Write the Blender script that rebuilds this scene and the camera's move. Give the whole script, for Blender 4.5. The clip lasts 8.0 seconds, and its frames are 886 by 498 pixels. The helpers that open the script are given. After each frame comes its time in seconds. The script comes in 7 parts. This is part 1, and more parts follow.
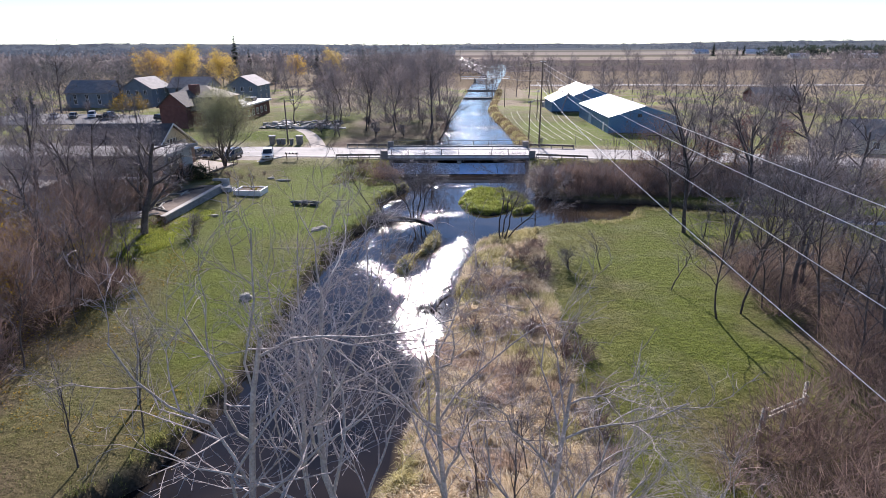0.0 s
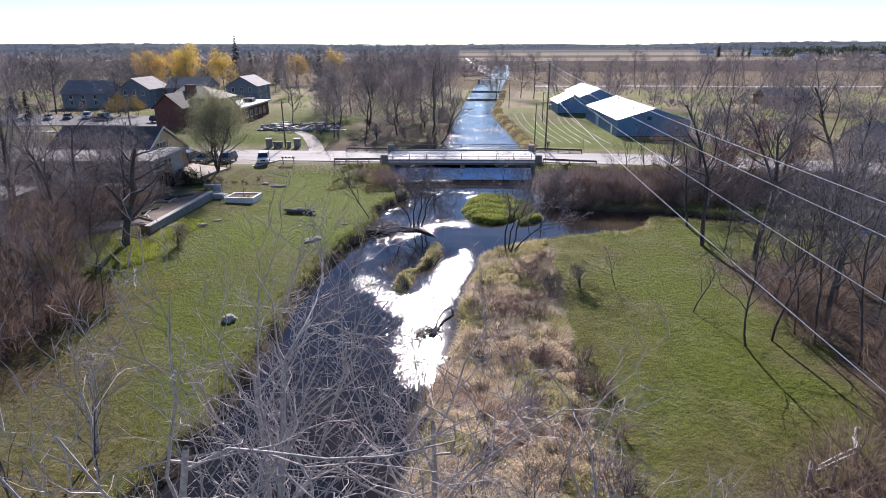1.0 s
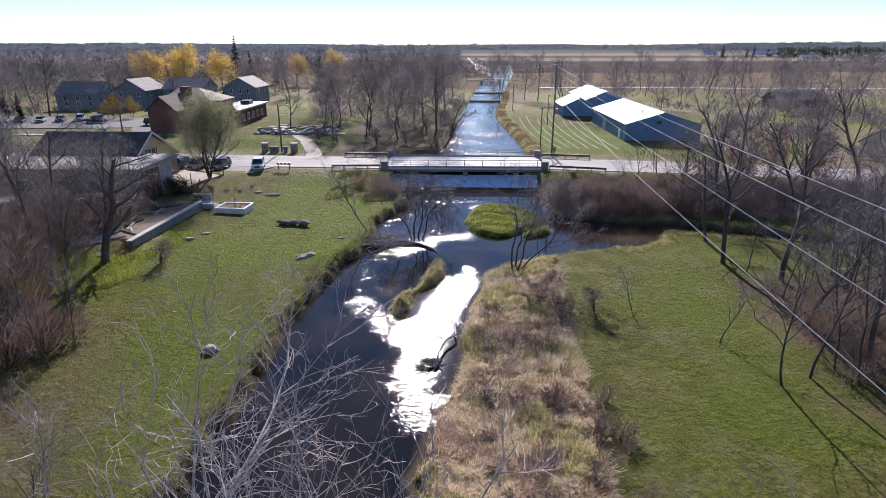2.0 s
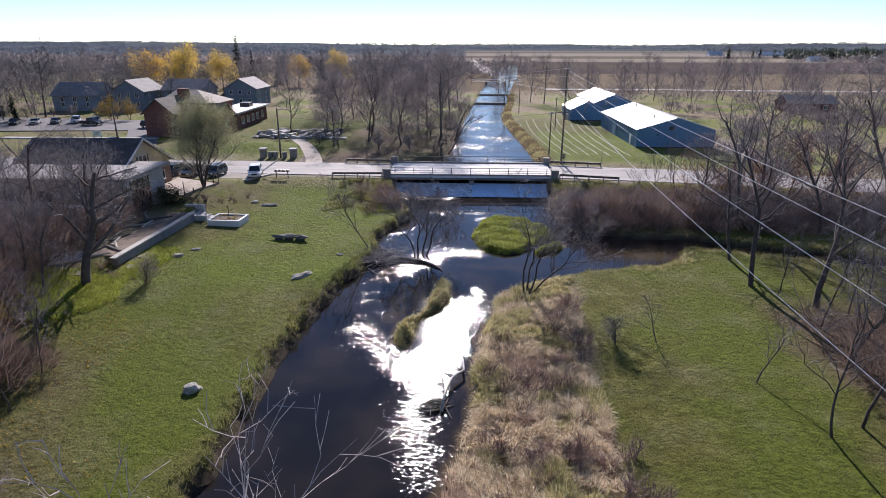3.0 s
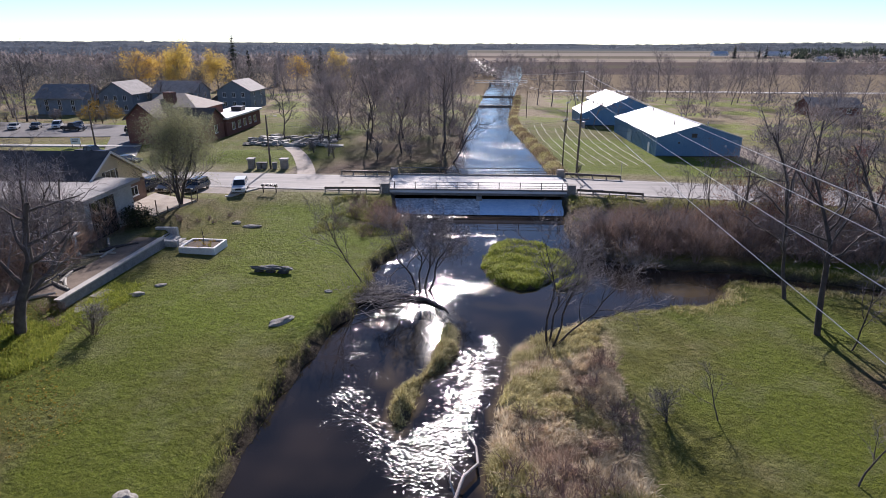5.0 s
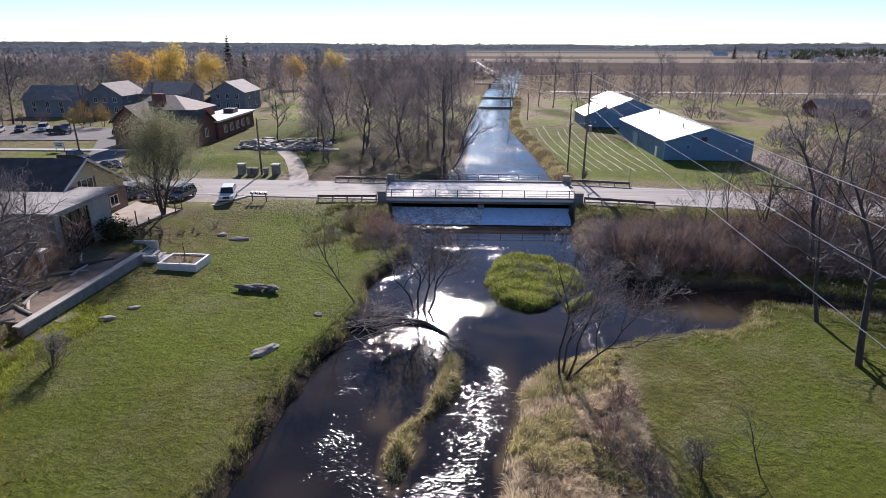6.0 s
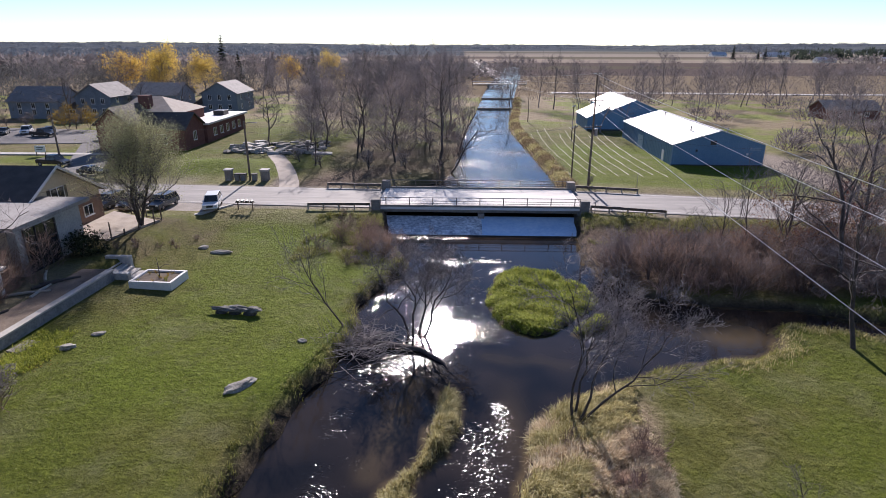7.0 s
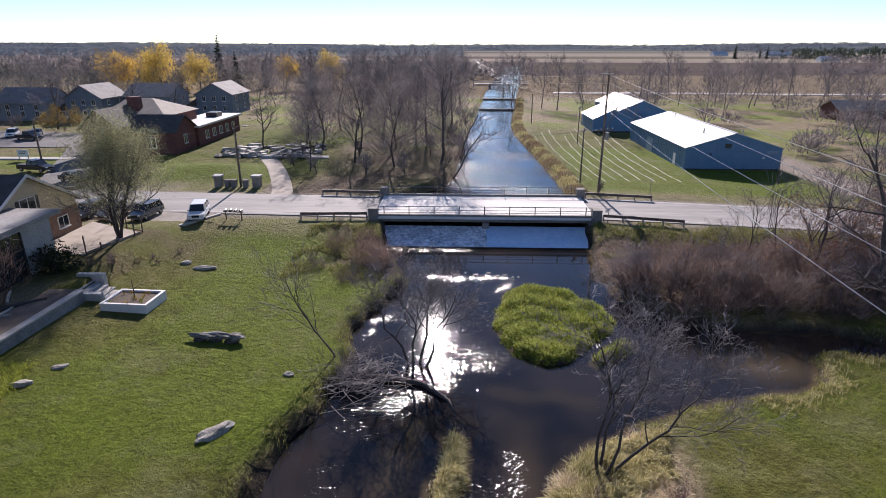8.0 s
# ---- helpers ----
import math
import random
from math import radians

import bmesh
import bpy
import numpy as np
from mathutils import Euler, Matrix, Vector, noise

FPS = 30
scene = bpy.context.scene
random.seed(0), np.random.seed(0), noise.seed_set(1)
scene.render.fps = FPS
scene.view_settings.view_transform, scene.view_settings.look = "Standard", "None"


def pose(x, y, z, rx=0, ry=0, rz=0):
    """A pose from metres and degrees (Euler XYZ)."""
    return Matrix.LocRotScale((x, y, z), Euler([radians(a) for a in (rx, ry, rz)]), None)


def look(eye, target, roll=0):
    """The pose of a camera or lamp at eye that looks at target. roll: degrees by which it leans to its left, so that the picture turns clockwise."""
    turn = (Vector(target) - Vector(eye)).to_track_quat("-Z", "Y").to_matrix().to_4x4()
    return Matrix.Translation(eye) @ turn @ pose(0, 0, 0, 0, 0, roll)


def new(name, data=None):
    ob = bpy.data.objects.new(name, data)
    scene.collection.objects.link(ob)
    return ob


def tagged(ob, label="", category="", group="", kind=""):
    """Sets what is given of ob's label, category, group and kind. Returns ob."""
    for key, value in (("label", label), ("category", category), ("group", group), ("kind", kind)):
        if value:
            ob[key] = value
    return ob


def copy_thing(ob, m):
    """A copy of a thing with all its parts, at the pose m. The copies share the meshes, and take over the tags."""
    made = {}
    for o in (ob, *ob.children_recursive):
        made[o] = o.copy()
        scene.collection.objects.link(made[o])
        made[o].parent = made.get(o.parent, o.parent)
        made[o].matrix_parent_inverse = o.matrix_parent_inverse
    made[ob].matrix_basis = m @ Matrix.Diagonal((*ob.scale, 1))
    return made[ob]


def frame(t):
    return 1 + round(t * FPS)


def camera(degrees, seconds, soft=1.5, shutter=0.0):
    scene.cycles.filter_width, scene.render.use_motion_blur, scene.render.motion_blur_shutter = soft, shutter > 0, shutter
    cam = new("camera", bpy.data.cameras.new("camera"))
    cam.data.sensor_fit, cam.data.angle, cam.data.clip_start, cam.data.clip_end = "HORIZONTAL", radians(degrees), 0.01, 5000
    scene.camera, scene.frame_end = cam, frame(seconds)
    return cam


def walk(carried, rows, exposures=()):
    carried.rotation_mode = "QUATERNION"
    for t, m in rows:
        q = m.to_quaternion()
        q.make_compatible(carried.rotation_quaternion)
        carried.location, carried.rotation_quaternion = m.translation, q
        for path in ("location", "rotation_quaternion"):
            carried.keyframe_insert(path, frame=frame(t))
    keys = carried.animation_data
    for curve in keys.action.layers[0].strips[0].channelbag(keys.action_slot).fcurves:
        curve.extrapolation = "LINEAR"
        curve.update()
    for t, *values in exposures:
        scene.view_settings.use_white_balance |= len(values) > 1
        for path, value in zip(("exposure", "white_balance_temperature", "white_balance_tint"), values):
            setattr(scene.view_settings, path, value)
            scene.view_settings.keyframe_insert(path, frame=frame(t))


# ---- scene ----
# ------------------------------------------------------------------ camera and walk
cam = camera(75.0, 8.0, 0.85)
PATH = [
    (0, (1.315, 0.507, 21.258), (1.272, 2.391, 20.589), -0.3),
    (0.5, (1.311, 2.627, 21.204), (1.264, 4.511, 20.535), -0.2),
    (1, (1.325, 4.879, 21.174), (1.272, 6.763, 20.506), -0.2),
    (1.5, (1.295, 7.144, 21.249), (1.24, 9.028, 20.581), -0.2),
    (3, (0.688, 13.831, 21.871), (0.62, 15.714, 21.202), 0.1),
    (3.5, (0.439, 16.166, 21.954), (0.37, 18.05, 21.285), 0.1),
    (4, (0.23, 18.496, 22.004), (0.157, 20.38, 21.334), 0.2),
    (4.5, (0.123, 20.829, 22.054), (0.047, 22.712, 21.383), 0.1),
    (6, (-0.358, 27.888, 21.962), (-0.428, 29.771, 21.293), 0.1),
    (6.5, (-0.462, 30.256, 21.844), (-0.53, 32.139, 21.175), 0.1),
    (7, (-0.479, 32.643, 21.779), (-0.543, 34.527, 21.111), 0.1),
    (7.5, (-0.723, 35.065, 21.681), (-0.789, 36.949, 21.013), 0.1),
    (8, (-0.86, 37.538, 21.582), (-0.925, 39.422, 20.914), 0.0),
]
walk(cam, [(t, look(eye, target, roll)) for t, eye, target, roll in PATH], [(0, 0.54, 6240, 21), (1.5, 0.38, 6240, 21), (3, 0.20, 6260, 21), (8, 0.19, 6420, 22)])

# ------------------------------------------------------------------ sky and sun
SUN_EL, SUN_AZ = radians(28.0), radians(-3.0)
world = bpy.data.worlds.new("sky")
scene.world = world
world.use_nodes = True
wn = world.node_tree
sky = wn.nodes.new("ShaderNodeTexSky")
sky.sky_type, sky.sun_disc = "NISHITA", False
sky.sun_elevation, sky.sun_rotation = SUN_EL, SUN_AZ
sky.air_density, sky.dust_density, sky.ozone_density = 0.8, 0.0, 4.0
wn.nodes["Background"].inputs[1].default_value = 0.112
wn.links.new(sky.outputs[0], wn.nodes["Background"].inputs[0])
lamp = bpy.data.lights.new("sun", "SUN")
lamp.energy, lamp.angle, lamp.color = 6.8, radians(0.55), (1.0, 0.95, 0.88)
sun = new("sun", lamp)
to_sun = Vector((math.sin(SUN_AZ) * math.cos(SUN_EL), math.cos(SUN_AZ) * math.cos(SUN_EL), math.sin(SUN_EL)))
sun.rotation_euler = (-to_sun).to_track_quat("-Z", "Y").to_euler()
sun.location = (0, 200, 120)


# ------------------------------------------------------------------ materials
def mat(name, c1, c2, scale=3.0, rough=0.8, bump=0.2, metal=0.0, fine=8.0, vary=0.0, spec=0.5, island=False, c3=None, stretch=None):
    """Two colours mixed by coarse and fine noise, with relief; vary: spread of brightness from piece to piece; stretch: the grain's scale by axis."""
    m = bpy.data.materials.new(name)
    m.use_nodes = True
    t = m.node_tree
    n, k = t.nodes, t.links
    bs = n["Principled BSDF"]
    co = n.new("ShaderNodeNewGeometry")
    where = co.outputs["Position"]
    if stretch:
        vm = n.new("ShaderNodeVectorMath")
        vm.operation = "MULTIPLY"
        vm.inputs[1].default_value = stretch
        k.new(where, vm.inputs[0])
        where = vm.outputs[0]
    no = n.new("ShaderNodeTexNoise")
    no.inputs["Scale"].default_value, no.inputs["Detail"].default_value = scale, 6
    k.new(where, no.inputs["Vector"])
    nf = n.new("ShaderNodeTexNoise")
    nf.inputs["Scale"].default_value, nf.inputs["Detail"].default_value = scale * fine, 4
    k.new(where, nf.inputs["Vector"])
    ramp = n.new("ShaderNodeValToRGB")
    ramp.color_ramp.elements[0].position, ramp.color_ramp.elements[1].position = 0.34, 0.66
    ramp.color_ramp.elements[0].color, ramp.color_ramp.elements[1].color = (*c1, 1), (*c2, 1)
    if c3:
        e = ramp.color_ramp.elements.new(0.5)
        e.color = (*c3, 1)
    add = n.new("ShaderNodeMath")
    add.operation = "MULTIPLY_ADD"
    add.inputs[1].default_value = 0.5
    k.new(nf.outputs[0], add.inputs[0])
    half = n.new("ShaderNodeMath")
    half.operation = "MULTIPLY"
    half.inputs[1].default_value = 0.5
    k.new(no.outputs[0], half.inputs[0])
    k.new(half.outputs[0], add.inputs[2])
    source = add.outputs[0]
    if island:
        mix = n.new("ShaderNodeMath")
        mix.operation = "MULTIPLY_ADD"
        mix.inputs[1].default_value = 0.6
        sub = n.new("ShaderNodeMath")
        sub.operation = "MULTIPLY_ADD"
        sub.inputs[1].default_value, sub.inputs[2].default_value = 1.0, -0.3
        k.new(co.outputs["Random Per Island"], mix.inputs[0])
        k.new(add.outputs[0], sub.inputs[0])
        k.new(sub.outputs[0], mix.inputs[2])
        source = mix.outputs[0]
    k.new(source, ramp.inputs[0])
    colour = ramp.outputs[0]
    if vary:
        oi = n.new("ShaderNodeObjectInfo")
        hsv = n.new("ShaderNodeHueSaturation")
        mr = n.new("ShaderNodeMapRange")
        mr.inputs[3].default_value, mr.inputs[4].default_value = 1 - vary, 1 + vary
        k.new(oi.outputs["Random"], mr.inputs[0])
        k.new(mr.outputs[0], hsv.inputs["Value"])
        k.new(colour, hsv.inputs["Color"])
        colour = hsv.outputs[0]
    k.new(colour, bs.inputs["Base Color"])
    bs.inputs["Roughness"].default_value, bs.inputs["Metallic"].default_value = rough, metal
    bs.inputs["Specular IOR Level"].default_value = spec
    if bump:
        b = n.new("ShaderNodeBump")
        b.inputs["Strength"].default_value, b.inputs["Distance"].default_value = bump, 0.05
        k.new(nf.outputs[0], b.inputs["Height"])
        k.new(b.outputs[0], bs.inputs["Normal"])
    return m


def leafy(name, c1, c2, c3=None, glow=0.35, rough=0.7):
    """Thin plant matter: diffuse with light passing through, varied blade by blade."""
    m = mat(name, c1, c2, 0.25, rough, 0.0, fine=6, spec=0.25, island=True, c3=c3)
    t = m.node_tree
    tr = t.nodes.new("ShaderNodeBsdfTranslucent")
    mx = t.nodes.new("ShaderNodeMixShader")
    mx.inputs[0].default_value = glow
    bs, out = t.nodes["Principled BSDF"], t.nodes["Material Output"]
    t.links.new(bs.inputs["Base Color"].links[0].from_socket, tr.inputs[0])
    t.links.new(bs.outputs[0], mx.inputs[1])
    t.links.new(tr.outputs[0], mx.inputs[2])
    t.links.new(mx.outputs[0], out.inputs[0])
    return m


BARK = mat("bark", (0.045, 0.036, 0.032), (0.12, 0.10, 0.09), 2.0, 0.9, 0.6, fine=10, vary=0.25)
# pale wood of stranded logs; on near trees the paleness stands for backlit rims
PALE_BARK = mat("pale_bark", (0.20, 0.175, 0.165), (0.52, 0.475, 0.445), 1.5, 0.75, 0.4, fine=8)
TWIG = mat("twigs", (0.125, 0.105, 0.105), (0.275, 0.24, 0.235), 1.0, 0.75, 0.0, vary=0.3)
# near trees' backlight and glints put into a paler twig colour
BACKLIT_TWIG = mat("backlit_twigs", (0.24, 0.20, 0.19), (0.56, 0.49, 0.46), 1.0, 0.9, 0.0, spec=0.15)
BRUSH = mat("brush_stems", (0.14, 0.092, 0.078), (0.36, 0.245, 0.20), 0.6, 0.75, 0.0, vary=0.3)
REED = leafy("dry_reed", (0.46, 0.35, 0.22), (0.88, 0.77, 0.56), (0.71, 0.585, 0.40), 0.5)
ROSY_REED = leafy("rosy_brown_reed", (0.34, 0.235, 0.165), (0.74, 0.575, 0.42), (0.54, 0.40, 0.285), 0.48)
OLIVE_SEDGE = leafy("olive_sedge", (0.29, 0.25, 0.09), (0.70, 0.62, 0.33), (0.48, 0.43, 0.19), 0.45)
STRAW = leafy("cut_straw", (0.30, 0.30, 0.14), (0.58, 0.56, 0.38), None, 0.3)
BROWN_REED = leafy("brown_reed", (0.17, 0.125, 0.07), (0.40, 0.31, 0.18), None, 0.35)
OLD_ROOF = mat("weathered_roof", (0.22, 0.205, 0.195), (0.38, 0.36, 0.34), 0.5, 0.8, 0.15, fine=10)
REED_GREEN = leafy("green_sedge", (0.14, 0.15, 0.035), (0.36, 0.35, 0.11), (0.24, 0.245, 0.07), 0.42)
ISLE = leafy("cress_green", (0.15, 0.19, 0.02), (0.50, 0.52, 0.09), (0.33, 0.385, 0.05), 0.45)
BLADE = leafy("lawn_blades", (0.075, 0.095, 0.02), (0.27, 0.265, 0.10), (0.15, 0.165, 0.042), 0.35)
YELLOW = leafy("yellow_leaves", (0.46, 0.30, 0.06), (0.80, 0.62, 0.17), (0.66, 0.47, 0.10), 0.5)
ORANGE = leafy("orange_leaves", (0.46, 0.26, 0.05), (0.78, 0.56, 0.13), (0.64, 0.41, 0.08), 0.5)
WILLOW = leafy("olive_leaves", (0.17, 0.17, 0.085), (0.44, 0.43, 0.25), (0.30, 0.295, 0.16), 0.45)
NEEDLE = leafy("needles", (0.012, 0.022, 0.012), (0.04, 0.06, 0.03), None, 0.1)
RUST = leafy("rust_leaves", (0.17, 0.075, 0.045), (0.32, 0.17, 0.09), None, 0.3)
MAROON = leafy("maroon_leaves", (0.11, 0.04, 0.035), (0.24, 0.10, 0.075), None, 0.3)
GOLDLEAF = leafy("dull_gold_leaves", (0.22, 0.14, 0.03), (0.40, 0.28, 0.05), None, 0.35)
CONCRETE = mat("concrete", (0.33, 0.31, 0.28), (0.52, 0.49, 0.45), 0.8, 0.85, 0.25, fine=14)
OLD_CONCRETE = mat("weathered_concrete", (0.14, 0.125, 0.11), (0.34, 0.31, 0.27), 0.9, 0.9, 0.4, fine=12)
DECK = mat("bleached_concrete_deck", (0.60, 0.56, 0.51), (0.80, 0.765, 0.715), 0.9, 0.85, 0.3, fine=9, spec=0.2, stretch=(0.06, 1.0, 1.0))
ASPHALT = mat("grey_asphalt", (0.16, 0.148, 0.138), (0.33, 0.305, 0.28), 0.8, 0.8, 0.2, fine=9, stretch=(0.05, 1.0, 1.0))
GRAVEL = mat("gravel", (0.20, 0.175, 0.15), (0.36, 0.32, 0.28), 0.5, 0.95, 0.4, fine=30)
LEAFY_WALK = mat("leaf_strewn_gravel", (0.085, 0.062, 0.045), (0.26, 0.20, 0.15), 0.7, 0.95, 0.4, fine=14)
LOT = mat("dark_asphalt", (0.085, 0.08, 0.078), (0.17, 0.16, 0.155), 0.35, 0.85, 0.2, fine=20)
PAVER = mat("sandy_paving", (0.30, 0.25, 0.20), (0.47, 0.40, 0.33), 0.7, 0.9, 0.3, fine=20)
STEEL = mat("dull_steel", (0.22, 0.21, 0.20), (0.40, 0.38, 0.36), 2.0, 0.45, 0.1, metal=0.8)
RUSTY = mat("rusty_rail", (0.10, 0.075, 0.06), (0.22, 0.18, 0.15), 1.5, 0.7, 0.3, metal=0.3)
POLE_WOOD = mat("pole_wood", (0.10, 0.075, 0.055), (0.22, 0.17, 0.13), 1.2, 0.9, 0.4, fine=10)
GREY_WOOD = mat("silvered_wood", (0.26, 0.24, 0.20), (0.48, 0.45, 0.39), 1.5, 0.85, 0.4, fine=14)
CABLE = mat("dark_cable", (0.06, 0.06, 0.06), (0.12, 0.12, 0.12), 1, 0.6, 0)
GREY_WALL = mat("weathered_whitewash", (0.12, 0.12, 0.12), (0.30, 0.295, 0.285), 0.9, 0.85, 0.3, fine=7)
WIRE = mat("aluminium_wire", (0.55, 0.55, 0.54), (0.75, 0.75, 0.74), 1, 0.35, 0, metal=0.9)
STONE = mat("fieldstone", (0.15, 0.135, 0.115), (0.46, 0.43, 0.37), 1.3, 0.9, 0.6, fine=8)
DARK_ROCK = mat("lichened_rock", (0.06, 0.055, 0.048), (0.30, 0.285, 0.25), 1.8, 0.9, 0.8, fine=7)
DARK_STONE = mat("wet_stone", (0.04, 0.036, 0.032), (0.11, 0.10, 0.085), 1.5, 0.75, 0.5)
WHITE_PAINT = mat("white_paint", (0.66, 0.64, 0.60), (0.80, 0.79, 0.76), 0.8, 0.6, 0.08)
WALL_PAINT = mat("whitewashed_wall", (0.30, 0.30, 0.29), (0.50, 0.49, 0.47), 0.7, 0.8, 0.2)
TAN = mat("tan_siding", (0.52, 0.45, 0.33), (0.64, 0.56, 0.42), 0.7, 0.7, 0.1)
BRICK = mat("red_brick", (0.105, 0.042, 0.036), (0.19, 0.082, 0.064), 1.5, 0.9, 0.3, fine=12)
BROWN_BRICK = mat("brown_brick", (0.15, 0.09, 0.065), (0.27, 0.17, 0.12), 1.5, 0.9, 0.3, fine=12)
SHINGLE = mat("grey_shingles", (0.17, 0.155, 0.145), (0.30, 0.275, 0.255), 0.8, 0.85, 0.3, fine=20)
DARK_SHINGLE = mat("dark_shingles", (0.05, 0.042, 0.038), (0.11, 0.095, 0.085), 0.8, 0.9, 0.3, fine=20)
TAN_SHINGLE = mat("tan_shingles", (0.24, 0.20, 0.165), (0.36, 0.31, 0.26), 0.8, 0.85, 0.3, fine=20)
FLAT_ROOF = mat("pale_roof_membrane", (0.50, 0.48, 0.45), (0.66, 0.64, 0.61), 0.4, 0.6, 0.1)
ROOF_METAL = mat("galvanised_roof", (0.42, 0.42, 0.42), (0.66, 0.655, 0.65), 0.5, 0.5, 0.05, metal=0.3)
BLUE = mat("blue_steel_siding", (0.085, 0.20, 0.33), (0.13, 0.26, 0.40), 0.5, 0.5, 0.05)
BLUE_PALE = mat("pale_blue_siding", (0.16, 0.27, 0.37), (0.22, 0.34, 0.44), 0.5, 0.5, 0.05)
GREY_SIDING = mat("blue_grey_siding", (0.14, 0.175, 0.21), (0.22, 0.26, 0.30), 0.8, 0.7, 0.1, vary=0.15)
TRIM = mat("white_trim", (0.68, 0.67, 0.65), (0.80, 0.79, 0.77), 1, 0.6, 0.05)
BLACK = mat("black_rubber", (0.015, 0.015, 0.015), (0.035, 0.034, 0.033), 3, 0.8, 0.1)
GLASS = mat("window_glass", (0.015, 0.02, 0.025), (0.03, 0.036, 0.042), 0.5, 0.05, 0.0, spec=0.8)
LEAD = mat("lamp_lens", (0.6, 0.6, 0.58), (0.75, 0.75, 0.73), 2, 0.15, 0.0)
SOIL = mat("soil", (0.07, 0.05, 0.035), (0.16, 0.12, 0.085), 2.0, 0.95, 0.5)
BIN_GREY = mat("grey_plastic", (0.13, 0.135, 0.14), (0.22, 0.225, 0.23), 2, 0.5, 0.05)
MAIL = mat("dark_enamel", (0.03, 0.03, 0.033), (0.08, 0.08, 0.085), 2, 0.4, 0.05, metal=0.3)
DARK_GREEN = leafy("dark_shrub", (0.015, 0.022, 0.01), (0.05, 0.06, 0.025), None, 0.1)
FAR_WOOD = leafy("far_bare_woods", (0.13, 0.115, 0.115), (0.25, 0.22, 0.215), None, 0.5)
# haze of distance is mixed into this blue-grey leaf colour
FAR_HAZED = leafy("distant_woods", (0.13, 0.15, 0.175), (0.18, 0.20, 0.225), None, 0.3)
FAR_PINE = leafy("far_pines", (0.03, 0.042, 0.035), (0.06, 0.075, 0.055), None, 0.5)
TUMBLE = mat("tumbling_water", (0.22, 0.25, 0.30), (0.95, 0.95, 0.95), 0.7, 0.12, 0.9, fine=4)
# the sky's reflection on the spillway, put into the base colour as pale blue
SKY_WATER = mat("sky_tinted_water", (0.40, 0.60, 0.80), (0.66, 0.80, 0.92), 0.4, 0.2, 0.3, fine=5)


def paint(name, c):
    return mat(name, tuple(v * 0.9 for v in c), c, 1.0, 0.25, 0.0)


# ------------------------------------------------------------------ mesh helpers
class Build:
    """Collects vertices and faces for one mesh."""

    def __init__(self):
        self.v, self.f = [], []

    def add(self, verts, faces):
        o = len(self.v)
        self.v += [tuple(p) for p in verts]
        self.f += [tuple(i + o for i in q) for q in faces]
        return self

    def box(self, x0, y0, z0, x1, y1, z1, c=0.0):
        """A box, with its edges cut by c."""
        if not c:
            vs = [(x, y, z) for z in (z0, z1) for y in (y0, y1) for x in (x0, x1)]
            return self.add(vs, [(0, 2, 3, 1), (4, 5, 7, 6), (0, 1, 5, 4), (2, 6, 7, 3), (0, 4, 6, 2), (1, 3, 7, 5)])
        bm = bmesh.new()
        bmesh.ops.create_cube(bm, size=1)
        for p in bm.verts:
            p.co = Vector((x0 + (p.co.x + 0.5) * (x1 - x0), y0 + (p.co.y + 0.5) * (y1 - y0), z0 + (p.co.z + 0.5) * (z1 - z0)))
        bmesh.ops.bevel(bm, geom=bm.edges[:], offset=c, segments=2, affect="EDGES", profile=0.6)
        self.add([p.co[:] for p in bm.verts], [[q.index for q in f.verts] for f in bm.faces])
        bm.free()
        return self

    def tube(self, pts, radii, k=6, cap=True):
        pts = [Vector(p) for p in pts]
        o, n = len(self.v), len(pts)
        side = None
        for i, p in enumerate(pts):
            t = pts[min(i + 1, n - 1)] - pts[max(i - 1, 0)]
            t = t.normalized() if t.length > 1e-9 else Vector((0, 0, 1))
            side = (side - t * side.dot(t)) if side is not None else t.orthogonal()
            side = side.normalized() if side.length > 1e-6 else t.orthogonal().normalized()
            b = t.cross(side)
            for j in range(k):
                a = 2 * math.pi * j / k
                self.v.append(tuple(p + (side * math.cos(a) + b * math.sin(a)) * radii[i]))
        for i in range(n - 1):
            for j in range(k):
                q = (j + 1) % k
                self.f.append((o + i * k + j, o + i * k + q, o + (i + 1) * k + q, o + (i + 1) * k + j))
        if cap:
            self.f.append(tuple(o + j for j in reversed(range(k))))
            self.f.append(tuple(o + (n - 1) * k + j for j in range(k)))
        return self

    def prism(self, outline, z0, z1):
        """An upright prism over a plan outline (anticlockwise)."""
        n = len(outline)
        vs = [(x, y, z0) for x, y in outline] + [(x, y, z1) for x, y in outline]
        return self.add(vs, [tuple(reversed(range(n))), tuple(range(n, 2 * n))] + [(i, (i + 1) % n, n + (i + 1) % n, n + i) for i in range(n)])

    def lump(self, x, y, z, rx, ry, rz, seed, rough=0.25, sub=2):
        """A rough stone."""
        bm = bmesh.new()
        bmesh.ops.create_icosphere(bm, subdivisions=sub, radius=1)
        for p in bm.verts:
            d = 1 + rough * noise.noise(p.co * 1.6 + Vector((seed * 7.1, seed * 3.3, 0))) + 0.4 * rough * noise.noise(p.co * 4 + Vector((seed, 0, 0)))
            q = p.co * d
            p.co = Vector((x + q.x * rx, y + q.y * ry, z + max(q.z, -0.5) * rz))
        self.add([p.co[:] for p in bm.verts], [[q.index for q in f.verts] for f in bm.faces])
        bm.free()
        return self

    def mesh(self, name, material, smooth=False):
        me = bpy.data.meshes.new(name)
        me.from_pydata(self.v, [], self.f)
        me.materials.append(material)
        if smooth:
            me.polygons.foreach_set("use_smooth", [True] * len(me.polygons))
        me.update()
        return me


